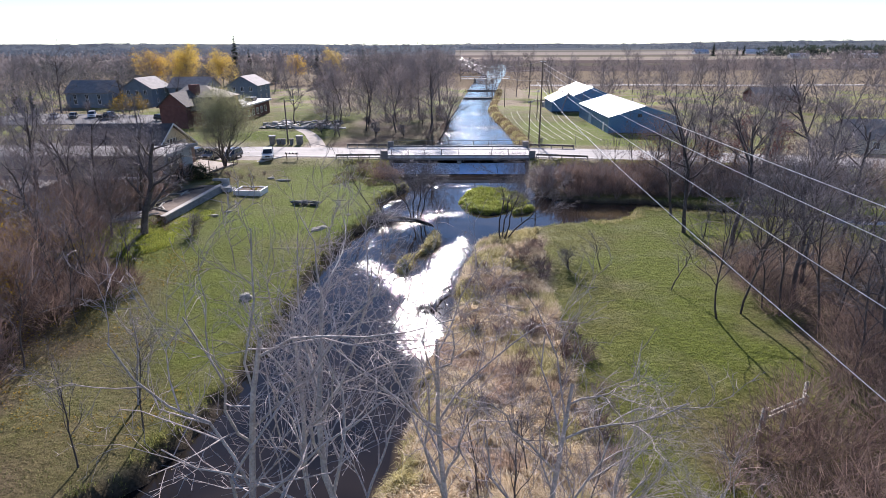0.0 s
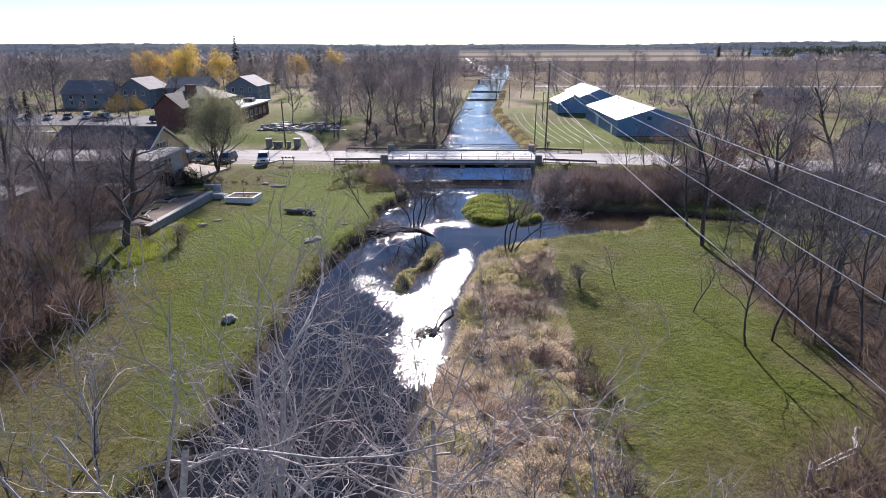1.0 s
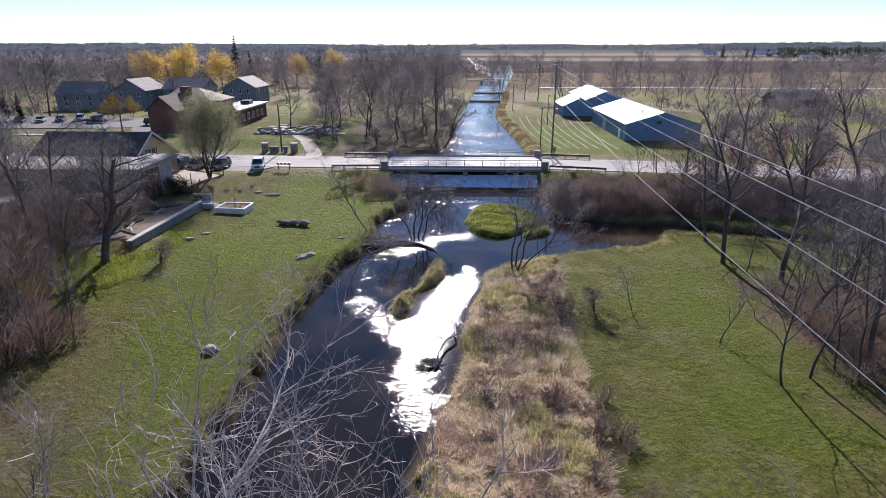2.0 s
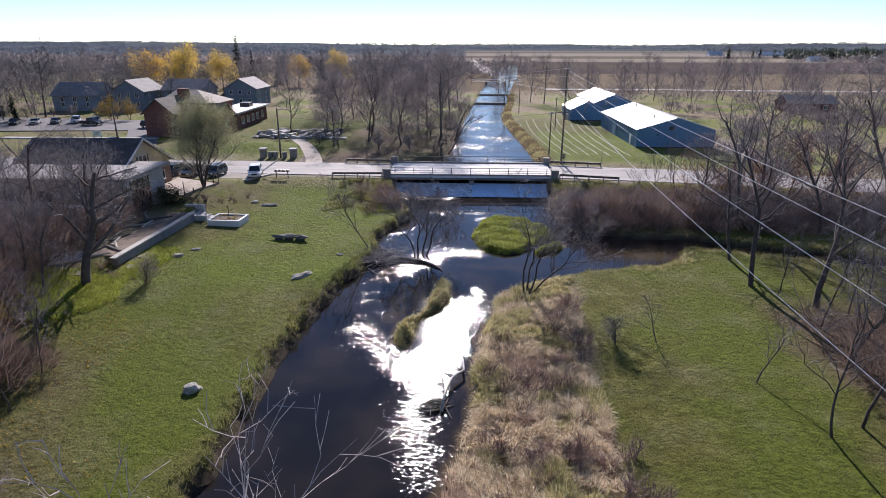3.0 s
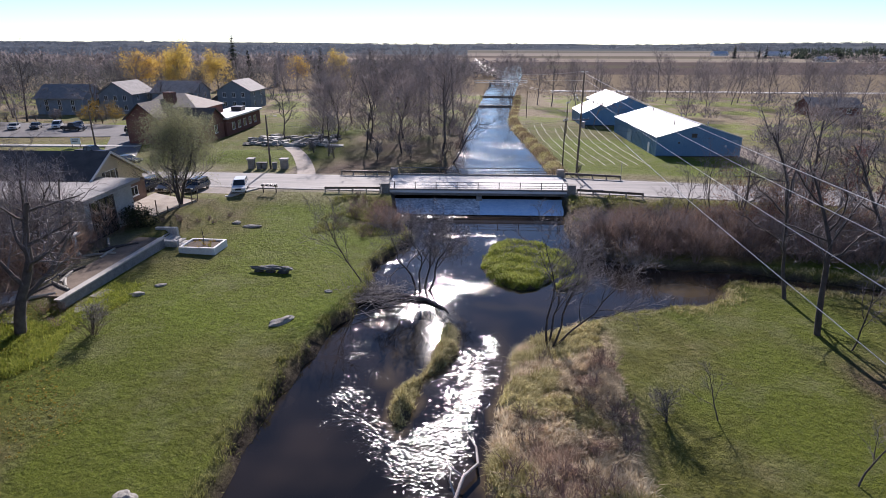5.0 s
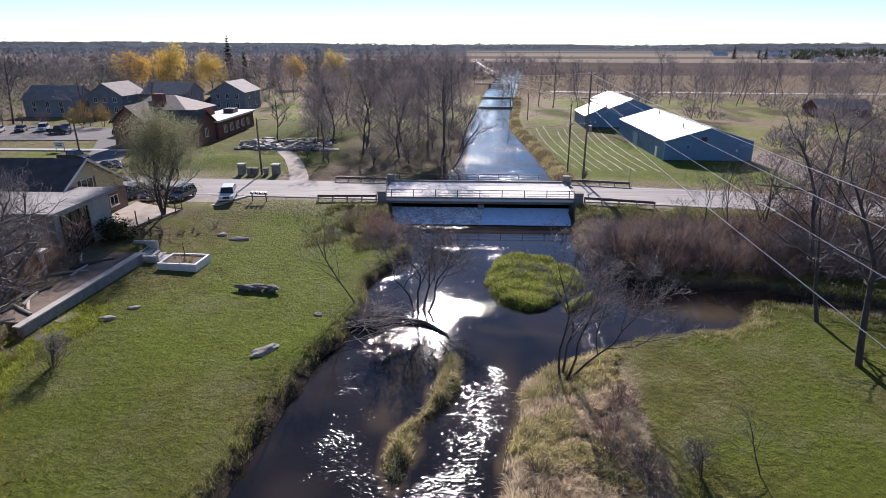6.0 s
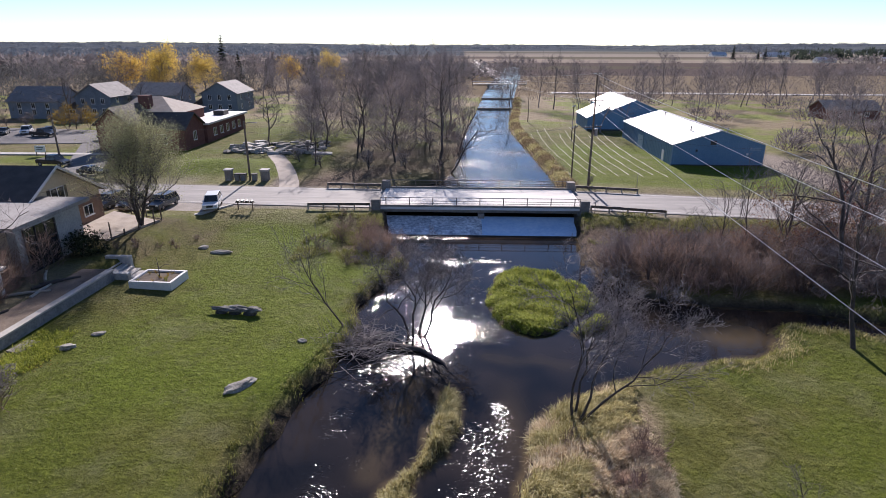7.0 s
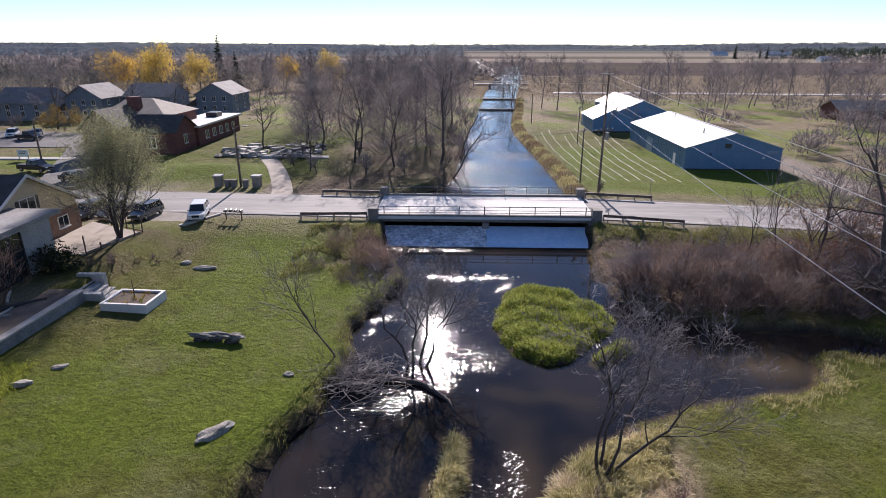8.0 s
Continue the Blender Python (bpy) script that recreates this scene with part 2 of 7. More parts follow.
def part(name, build, material, parent=None, label="", smooth=False, at=None):
    """Links a Build or a ready mesh as one object under parent."""
    me = build if isinstance(build, bpy.types.Mesh) else build.mesh(name, material, smooth)
    ob = new(name, me)
    ob.parent = parent
    if at:
        ob.location = at
    return tagged(ob, label)


def thing(name, label, category, m=None, group="", kind=""):
    ob = tagged(new(name), label, category, group, kind)
    if m is not None:
        ob.matrix_basis = m
    return ob


def solid(name, build, material, label, category, m=None, group="", kind="", smooth=False):
    """A thing that is one mesh."""
    ob = part(name, build, material, None, "", smooth)
    if m is not None:
        ob.matrix_basis = m
    return tagged(ob, label, category, group, kind)


# ------------------------------------------------------------------ the lie of the land
LEFT_BANK = [(-120, 2), (-45, 8), (-24, 14.5), (-16.5, 20.5), (-13.9, 25.5), (-12.8, 34), (-12.5, 43), (-12.8, 50), (-12.2, 54.5), (-11.6, 59.5), (-10.5, 64.8), (-9.3, 69.5), (-8.4, 73), (-9.3, 76.5), (-9.0, 80.2),
             (-7.3, 84.7), (-5.2, 88), (-8, 94), (-10.2, 99), (-10.2, 116), (-4.5, 122), (-2.3, 129), (-1.3, 146), (0.6, 181), (4.6, 235), (7, 277), (12, 345), (22, 440), (40, 640)]
RIGHT_BANK = [(54, 640), (38, 440), (27, 345), (20, 277), (16.2, 232), (11, 187), (13, 155), (14.2, 128), (13.9, 116), (13.9, 100), (12, 92), (13.2, 84.3), (16.9, 80.8), (21, 79.8), (27.6, 79.3),
              (34, 77), (43, 74), (80, 66), (80, 63.5), (43, 71.2), (34, 74.3), (26.5, 76.2), (24.4, 75), (22.8, 71.6), (21, 70.6), (16.7, 69.7), (13.2, 68.8), (9.3, 66.5), (6.5, 65), (4.6, 63),
              (3.3, 60), (2.7, 57), (1.8, 53.4), (1.2, 48), (0.9, 43), (0.4, 40), (-0.8, 36.5), (-1.2, 31), (-1.3, 26.5), (-2.6, 23), (-6, 18.6), (-10.5, 13.8), (-20, 6.5), (-45, 0), (-120, -6)]
ISLAND = [(1.7, 82.5), (3.4, 86.9), (6.3, 87.9), (8.7, 86.7), (11.0, 83.8), (12.0, 80.7), (11.3, 79.0), (9.7, 77.2), (8.0, 75.4), (6.9, 74.0), (4.9, 73.5), (2.7, 75), (1.9, 77.8)]
ISLET = [(8.4, 74.2), (9.2, 75.7), (10.6, 77.0), (11.8, 78.1), (12.5, 77.2), (11.7, 75.4), (10.2, 74.3), (9.0, 73.9)]
BAR = [(-1.2, 66.8), (-0.6, 64.4), (-0.4, 61.9), (-1.1, 59.9), (-2.1, 58.5), (-2.8, 57.6), (-2.9, 55.8), (-3.2, 53.3), (-3.7, 51.7), (-4.4, 52.4), (-4.8, 54.5), (-4.6, 56.6), (-3.3, 57.7), (-2.7, 59.2), (-2.2, 61.5), (-1.8, 64.8)]


def rounded(poly, times=2):
    """Corner cutting, for flowing shorelines."""
    for _ in range(times):
        poly = [q for (ax, ay), (bx, by) in zip(poly, poly[1:] + poly[:1]) for q in ((ax * 0.75 + bx * 0.25, ay * 0.75 + by * 0.25), (ax * 0.25 + bx * 0.75, ay * 0.25 + by * 0.75))]
    return np.array(poly)


def inside_by(poly, x, y):
    """Distance to the outline, positive inside."""
    a, b = poly, np.roll(poly, -1, 0)
    if np.size(x) < 200:
        px, py = np.asarray(x, float)[..., None], np.asarray(y, float)[..., None]
        d = b - a
        u = np.clip(((px - a[:, 0]) * d[:, 0] + (py - a[:, 1]) * d[:, 1]) / ((d * d).sum(1) + 1e-12), 0, 1)
        best = np.hypot(px - a[:, 0] - u * d[:, 0], py - a[:, 1] - u * d[:, 1]).min(-1)
        safe = np.where(d[:, 1] == 0, 1e-12, d[:, 1])
        cross = ((a[:, 1] > py) != (b[:, 1] > py)) & (px < d[:, 0] * (py - a[:, 1]) / safe + a[:, 0])
        return np.where(cross.sum(-1) % 2 == 1, best, -best)
    best, odd = np.full(np.shape(x), 1e9), np.zeros(np.shape(x), bool)
    for (ax, ay), (bx, by) in zip(a, b):
        dx, dy = bx - ax, by - ay
        u = np.clip(((x - ax) * dx + (y - ay) * dy) / (dx * dx + dy * dy + 1e-12), 0, 1)
        best = np.minimum(best, np.hypot(x - ax - u * dx, y - ay - u * dy))
        if ay != by:
            odd ^= ((ay > y) != (by > y)) & (x < dx * (y - ay) / dy + ax)
    return np.where(odd, best, -best)


RIVER, ISLE_LINE, ISLET_LINE, BAR_LINE = rounded(LEFT_BANK + RIGHT_BANK), rounded(ISLAND), rounded(ISLET), rounded(BAR)


def step(a, b, v):
    u = np.clip((v - a) / (b - a), 0, 1)
    return u * u * (3 - 2 * u)


def road_y(x):
    """The road's middle line."""
    r, l = np.maximum(x - 14, 0), np.maximum(-12 - x, 0)
    return 108.6 - 0.12 * r - 0.0012 * np.minimum(r, 60) ** 2 - 0.1 * np.maximum(r - 60, 0) + 0.05 * l


def wave(x, y, s, seed=0.0):
    """Cheap smooth unevenness."""
    return (np.sin(x / s + 1.3 * np.sin(y / (1.7 * s) + seed)) + np.sin(y / (0.8 * s) + 1.7 * np.sin(x / (1.9 * s) - seed) + 2 * seed)) * 0.5


def wet(x, y):
    """Distance from the shore, positive in the water, with a ragged shoreline."""
    ragged = (0.24 * wave(x, y, 0.62, 0.5) + 0.22 * wave(x, y, 1.5, 1.7)) * step(100, 94, np.asarray(y, float))
    return ragged + np.minimum(inside_by(RIVER, x, y), np.minimum.reduce([-inside_by(ISLE_LINE, x, y), -inside_by(ISLET_LINE, x, y), -inside_by(BAR_LINE, x, y)]))


def height(x, y):
    x, y = np.asarray(x, float), np.asarray(y, float)
    left = 1.0 + 0.03 * np.clip(-14 - x, 0, 18)
    z = left + (0.5 - left) * step(-8, 1, x)
    z = z + 0.12 * wave(x, y, 9, 0.4) + 0.03 * wave(x, y, 1.9, 1.1)
    terrace = step(-32.4, -33.0 - 3.0 * step(66, 62, y), x) * step(56, 66, y) * step(150, 118, y)
    z = z + (2.5 - z) * terrace
    z = z + (1.7 - z) * step(-34, -44, x) * step(58, 40, y)
    off = np.abs(y - road_y(x))
    north = np.where(x < 0, 2.3, 1.75) + 0.1 * wave(x, y, 14, 2.0)
    z = np.where(y > road_y(x), z + (north - z) * step(0, 3, y - road_y(x)), z)
    z = z + (2.02 - z) * step(15, 6.5, off)
    mound = np.exp(-(((x + 41) / 9) ** 2 + ((y - 128) / 5) ** 2))
    z = z + 1.1 * mound
    far = np.maximum(y - 900, 0)
    z = z - 4 * step(0, 2500, far)
    side = step(300, 2500, np.abs(x) + 0.15 * far)
    ridge = step(2600, 4300, y + 0.2 * np.abs(x)) * (15 + 15 * step(-200, -3200, x) + 10 * step(1200, 2600, x) + 7 * wave(x, y, 340, 0.7) + 3 * wave(x, y, 120, 2.2))
    z = z + ridge + 0.3 * side * wave(x, y, 160, 1.0)
    w = wet(x, y)
    low = np.clip((y - 98.8) * 0.25, 0, 1.05) - 0.12
    return np.where(w > 0, low - 1.1 * step(0.0, 2.5, w), low + (z - low) * step(0.0, np.where(x < -5, 0.55, 0.9), -w))


def ground_z(x, y):
    return float(height(np.array([x]), np.array([y]))[0])


def steps_from(a, b, d, grow=0.0, most=400.0):
    """Grid lines from a to b, d apart, growing."""
    out, s = [a], d
    while (out[-1] < b) if b > a else (out[-1] > b):
        out.append(out[-1] + (s if b > a else -s))
        s = min(s * (1 + grow), most)
    return out


gx = steps_from(-50, -5600, 0.9, 0.07, 260)[::-1] + list(np.arange(-49.3, 56, 0.7)) + steps_from(56, 5600, 0.9, 0.07, 260)
gy = steps_from(20, -260, 1.0, 0.12, 40)[::-1] + list(np.arange(20.7, 122, 0.7)) + steps_from(122, 6200, 0.9, 0.028, 130)
GX, GY = np.meshgrid(np.array(gx), np.array(gy))
GZ = height(GX, GY)


def sheet(name, X, Y, Z, material):
    ny, nx = X.shape
    idx = np.arange(nx * ny).reshape(ny, nx)
    quads = np.stack([idx[:-1, :-1], idx[:-1, 1:], idx[1:, 1:], idx[1:, :-1]], -1).reshape(-1, 4)
    me = bpy.data.meshes.new(name)
    me.from_pydata(np.stack([X, Y, Z], -1).reshape(-1, 3).tolist(), [], quads.tolist())
    me.polygons.foreach_set("use_smooth", np.ones(len(me.polygons), bool))
    me.materials.append(material)
    return me


def layer(me, name, values):
    a = me.attributes.new(name, "FLOAT", "POINT")
    a.data.foreach_set("value", np.asarray(values, np.float32).ravel())


def ground_material():
    m = bpy.data.materials.new("turf_and_soil")
    m.use_nodes = True
    t = m.node_tree
    n, k = t.nodes, t.links
    bs = n["Principled BSDF"]
    geo = n.new("ShaderNodeNewGeometry")

    def noisy(scale, detail=5, rough=0.55, stretch=None):
        o = n.new("ShaderNodeTexNoise")
        o.inputs["Scale"].default_value, o.inputs["Detail"].default_value, o.inputs["Roughness"].default_value = scale, detail, rough
        if stretch:
            v = n.new("ShaderNodeVectorMath")
            v.operation = "MULTIPLY"
            v.inputs[1].default_value = stretch
            k.new(geo.outputs["Position"], v.inputs[0])
            k.new(v.outputs[0], o.inputs["Vector"])
        else:
            k.new(geo.outputs["Position"], o.inputs["Vector"])
        return o.outputs[0]

    def ramp(src, *stops, constant=False):
        r = n.new("ShaderNodeValToRGB")
        e = r.color_ramp.elements
        if constant:
            r.color_ramp.interpolation = "CONSTANT"
        e[0].position, e[0].color = stops[0][0], (*stops[0][1], 1)
        e[1].position, e[1].color = stops[-1][0], (*stops[-1][1], 1)
        for p, c in stops[1:-1]:
            e.new(p).color = (*c, 1)
        k.new(src, r.inputs[0])
        return r.outputs[0]

    def mix(fac, a, b, how="MIX"):
        x = n.new("ShaderNodeMix")
        x.data_type, x.blend_type = "RGBA", how
        if isinstance(fac, float):
            x.inputs["Factor"].default_value = fac
        else:
            k.new(fac, x.inputs["Factor"])
        k.new(a, x.inputs["A"])
        k.new(b, x.inputs["B"])
        return x.outputs["Result"]

    def attr(name):
        a = n.new("ShaderNodeAttribute")
        a.attribute_name = name
        return a.outputs["Fac"]

    def mul(p, q):
        x = n.new("ShaderNodeMath")
        x.operation = "MULTIPLY"
        k.new(p, x.inputs[0])
        k.new(q, x.inputs[1])
        return x.outputs[0]

    big, mid, fine, grit = noisy(0.06, 4), noisy(0.5, 6, 0.65), noisy(5.0, 5, 0.7), noisy(26, 3, 0.7)
    lawn = ramp(mid, (0.3, (0.120, 0.128, 0.022)), (0.5, (0.190, 0.190, 0.034)), (0.68, (0.30, 0.265, 0.10)))
    lawn = mix(ramp(big, (0.44, (0, 0, 0)), (0.56, (0.9, 0.9, 0.9))), lawn, ramp(fine, (0.3, (0.125, 0.175, 0.010)), (0.7, (0.225, 0.275, 0.025))))
    lawn = mix(ramp(grit, (0.38, (0.6, 0.6, 0.6)), (0.54, (0, 0, 0))), lawn, ramp(fine, (0.3, (0.06, 0.07, 0.014)), (0.7, (0.11, 0.12, 0.03))))
    lush = ramp(fine, (0.3, (0.13, 0.20, 0.008)), (0.7, (0.24, 0.32, 0.02)))
    lawn = mix(ramp(mul(attr("lush"), mid), (0.2, (0, 0, 0)), (0.46, (0.62, 0.62, 0.62))), lawn, lush)
    lawn = mix(1.0, lawn, ramp(noisy(2.2, 8, 0.78), (0.36, (0.42, 0.43, 0.43)), (0.47, (0.64, 0.635, 0.65)), (0.62, (0.78, 0.765, 0.82))), "MULTIPLY")
    worn = ramp(noisy(0.22, 6, 0.7), (0.50, (0, 0, 0)), (0.68, (0.45, 0.45, 0.45)))
    lawn = mix(worn, lawn, ramp(noisy(3.1, 6, 0.7), (0.3, (0.12, 0.118, 0.05)), (0.7, (0.27, 0.255, 0.145))))
    thatch = ramp(noisy(2.6, 8, 0.75), (0.35, (0.13, 0.098, 0.062)), (0.5, (0.30, 0.235, 0.15)), (0.66, (0.52, 0.425, 0.29)))
    litter = ramp(fine, (0.32, (0.06, 0.043, 0.032)), (0.52, (0.14, 0.098, 0.068)), (0.7, (0.25, 0.175, 0.11)))
    dirt = ramp(fine, (0.3, (0.20, 0.16, 0.125)), (0.7, (0.40, 0.34, 0.28)))
    # far fields by distance and by strip
    sep = n.new("ShaderNodeSeparateXYZ")
    k.new(geo.outputs["Position"], sep.inputs[0])
    wob = n.new("ShaderNodeMath")
    wob.operation = "MULTIPLY_ADD"
    wob.inputs[1].default_value = 90
    k.new(noisy(1.0, 2, 0.5, (0.0012, 0.004, 0)), wob.inputs[0])
    k.new(sep.outputs[1], wob.inputs[2])
    far = n.new("ShaderNodeMapRange")
    far.inputs[1].default_value, far.inputs[2].default_value = 0, 2400
    k.new(wob.outputs[0], far.inputs[0])
    band = ramp(far.outputs[0], (0.0, (0.26, 0.21, 0.145)), (0.205, (0.125, 0.102, 0.095)), (0.33, (0.34, 0.29, 0.24)), (0.40, (0.17, 0.14, 0.125)), (0.47, (0.31, 0.275, 0.235)), (0.66, (0.17, 0.165, 0.135)), (0.8, (0.24, 0.22, 0.19)), (0.92, (0.19, 0.20, 0.17)), constant=True)
    vor = n.new("ShaderNodeTexVoronoi")
    vor.inputs["Scale"].default_value = 1.0
    vv = n.new("ShaderNodeVectorMath")
    vv.operation = "MULTIPLY"
    vv.inputs[1].default_value = (0.0022, 0.006, 0)
    k.new(geo.outputs["Position"], vv.inputs[0])
    k.new(vv.outputs[0], vor.inputs["Vector"])
    patch = ramp(vor.outputs["Color"], (0.2, (0.16, 0.13, 0.10)), (0.4, (0.34, 0.28, 0.20)), (0.6, (0.20, 0.22, 0.09)), (0.8, (0.38, 0.33, 0.26)), constant=True)
    band = mix(0.18, band, patch)
    rough_meadow = mix(ramp(big, (0.45, (0, 0, 0)), (0.58, (0.8, 0.8, 0.8))), ramp(mid, (0.3, (0.20, 0.15, 0.09)), (0.7, (0.31, 0.25, 0.15))), ramp(mid, (0.3, (0.12, 0.16, 0.02)), (0.7, (0.23, 0.27, 0.04))))
    col = mix(attr("thatch"), lawn, thatch)
    col = mix(attr("litter"), col, litter)
    col = mix(attr("meadow"), col, rough_meadow)
    col = mix(attr("field"), col, band)
    # far ground turns blue-grey: distance haze put into its colour
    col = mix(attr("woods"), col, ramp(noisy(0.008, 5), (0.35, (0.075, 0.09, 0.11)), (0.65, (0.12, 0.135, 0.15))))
    col = mix(attr("dirt"), col, dirt)
    col = mix(attr("mud"), col, ramp(fine, (0.3, (0.022, 0.017, 0.013)), (0.7, (0.075, 0.058, 0.042))))
    k.new(col, bs.inputs["Base Color"])
    bs.inputs["Roughness"].default_value = 0.95
    dull = n.new("ShaderNodeMath")
    dull.operation = "MULTIPLY_ADD"
    dull.inputs[1].default_value, dull.inputs[2].default_value = -0.15, 0.15
    k.new(attr("field"), dull.inputs[0])
    k.new(dull.outputs[0], bs.inputs["Specular IOR Level"])
    b = n.new("ShaderNodeBump")
    b.inputs["Strength"].default_value, b.inputs["Distance"].default_value = 0.9, 0.2
    hsum = n.new("ShaderNodeMath")
    hsum.operation = "MULTIPLY_ADD"
    hsum.inputs[1].default_value = 0.5
    k.new(grit, hsum.inputs[0])
    k.new(fine, hsum.inputs[2])
    clump = n.new("ShaderNodeMath")
    clump.operation = "MULTIPLY_ADD"
    clump.inputs[1].default_value = 2.0
    k.new(noisy(1.7, 3, 0.6), clump.inputs[0])
    k.new(hsum.outputs[0], clump.inputs[2])
    k.new(clump.outputs[0], b.inputs["Height"])
    k.new(b.outputs[0], bs.inputs["Normal"])
    return m


GROUND_MAT = ground_material()
ground_me = sheet("ground", GX, GY, GZ, GROUND_MAT)
W = wet(GX, GY)
rag = 0.9 * wave(GX, GY, 2.3, 0.2) + 0.5 * wave(GX, GY, 0.9, 1.0)
reed_edge = 10.3 + 1.0 * np.sin(GY / 9) - 1.4 * step(45, 25, GY)
reeds_here = step(reed_edge + 0.8, reed_edge - 0.8, GX + rag * 0.7) * step(-3, -2.4, GX) * step(66, 63, GY) * (GY < 70)
ON_ROAD = np.abs(GY - road_y(GX))
south = GY < road_y(GX)
thatch = np.maximum.reduce([reeds_here, step(-1.6, -0.3, -np.abs(W)) * np.where(GX < -5, 0.15, 0.6), step(13, 9, ON_ROAD) * step(5.5, 6.2, ON_ROAD) * 0.4])
litter = np.maximum.reduce([
    step(-31, -35, GX + rag + 0.3 * (GY - 55)) * step(64, 58, GY + rag) * 1.0,
    step(-18, -23, GX + rag * 2 + 0.35 * (GY - 40)) * step(56, 46, GY + rag * 2) * (0.5 + 0.25 * rag),
    step(80, 84, GY + rag) * step(101, 97, GY) * step(11, 13, GX) * (GX > 10),
    step(86, 90, GY + rag) * step(102, 99, GY) * step(-16, -12, GX + rag) * (GX < 12),
    step(-26, -22.5, GX + rag) * step(6, 2, GX) * (GY > 114.5) * (GY < 170) * (0.7 + 0.3 * wave(GX, GY, 3.5, 0.9)),
    step(14, 20, GX + 2 * rag - 0.6 * (24 - GY)) * step(33, 26, GY + 2 * rag) * 0.9,
    step(23.5, 28, GX + 2 * rag) * step(64, 57, GY + rag) * step(27, 33, GY + rag) * 0.95,
])
litter = np.maximum(litter, step(-0.5, -0.1, W) * 0.9)
litter = np.maximum(litter, step(-28.6, -31.0, GX + 1.4 * rag - 0.35 * (GY - 90)) * step(82, 84, GY + rag) * step(98.5, 96.5, GY + rag) * step(-43, -41, GX) * (0.4 + 0.3 * wave(GX, GY, 1.6, 0.8)))
litter = np.maximum(litter, step(-96, -108, GX + 3 * rag) * step(168, 178, GY) * step(340, 300, GY) * 0.95)
litter = np.where((GX > -32) & (GX < -22) & (GY > 57) & (GY < 90), litter * 0.15, litter)
meadow = np.maximum(step(55, 66, GX + 3 * rag) * (GY > 66), step(170, 200, GY) * step(300, 280, GY))
meadow = np.maximum(meadow, step(-50, -90, GX) * 0.6)
field = step(268, 280, GY + 0.1 * GX * (GX > 0))
# weight of the haze-tinted far ground, rising with distance
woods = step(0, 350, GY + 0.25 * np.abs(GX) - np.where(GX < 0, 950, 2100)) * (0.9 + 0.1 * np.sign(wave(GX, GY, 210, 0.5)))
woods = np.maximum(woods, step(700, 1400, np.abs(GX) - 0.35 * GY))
dirt = np.maximum.reduce([step(6.6, 5.6, ON_ROAD) * 0.8, step(51.5, 53.5, GX) * step(62, 59, GX) * step(116, 118, GY) * step(150, 145, GY),
                          step(-70, -62, GX) * step(-40, -42, GX) * step(96, 99, GY) * step(122, 118, GY) * 0.4, step(-34.4, -35.6, GX) * step(57, 60, GY) * step(84, 78, GY) * step(-45, -41, GX + rag) * 0.6,
                          step(1.3, 0.7, np.abs(GX + 28.0 + 0.35 * (GY - 120) * step(118, 130, GY))) * step(114, 116, GY) * step(143, 140, GY)])
lush = np.maximum.reduce([step(-31, -22, GX + rag) * step(52, 68, GY) * (GX < -5) * (GY < 104), step(9.5, 12, GX) * step(20, 15, GX + rag) * (GY < 72) * 0.45, step(114, 118, GY) * step(165, 150, GY) * step(14, 20, GX) * step(56, 48, GX), step(-62, -55, GX) * step(-26, -31, GX) * step(113, 117, GY) * step(140, 132, GY), step(-130, -120, GX) * step(-66, -70, GX) * step(118, 122, GY) * step(146, 142, GY),
                          step(0.2, 0.5, wave(GX, GY, 17, 0.6)) * (GX > 55) * (GY > 110) * (GY < 230)])
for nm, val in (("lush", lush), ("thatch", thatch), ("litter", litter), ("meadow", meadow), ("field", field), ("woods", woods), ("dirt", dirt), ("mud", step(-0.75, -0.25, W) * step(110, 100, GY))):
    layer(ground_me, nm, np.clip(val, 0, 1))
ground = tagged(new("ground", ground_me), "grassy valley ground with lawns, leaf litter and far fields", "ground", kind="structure")


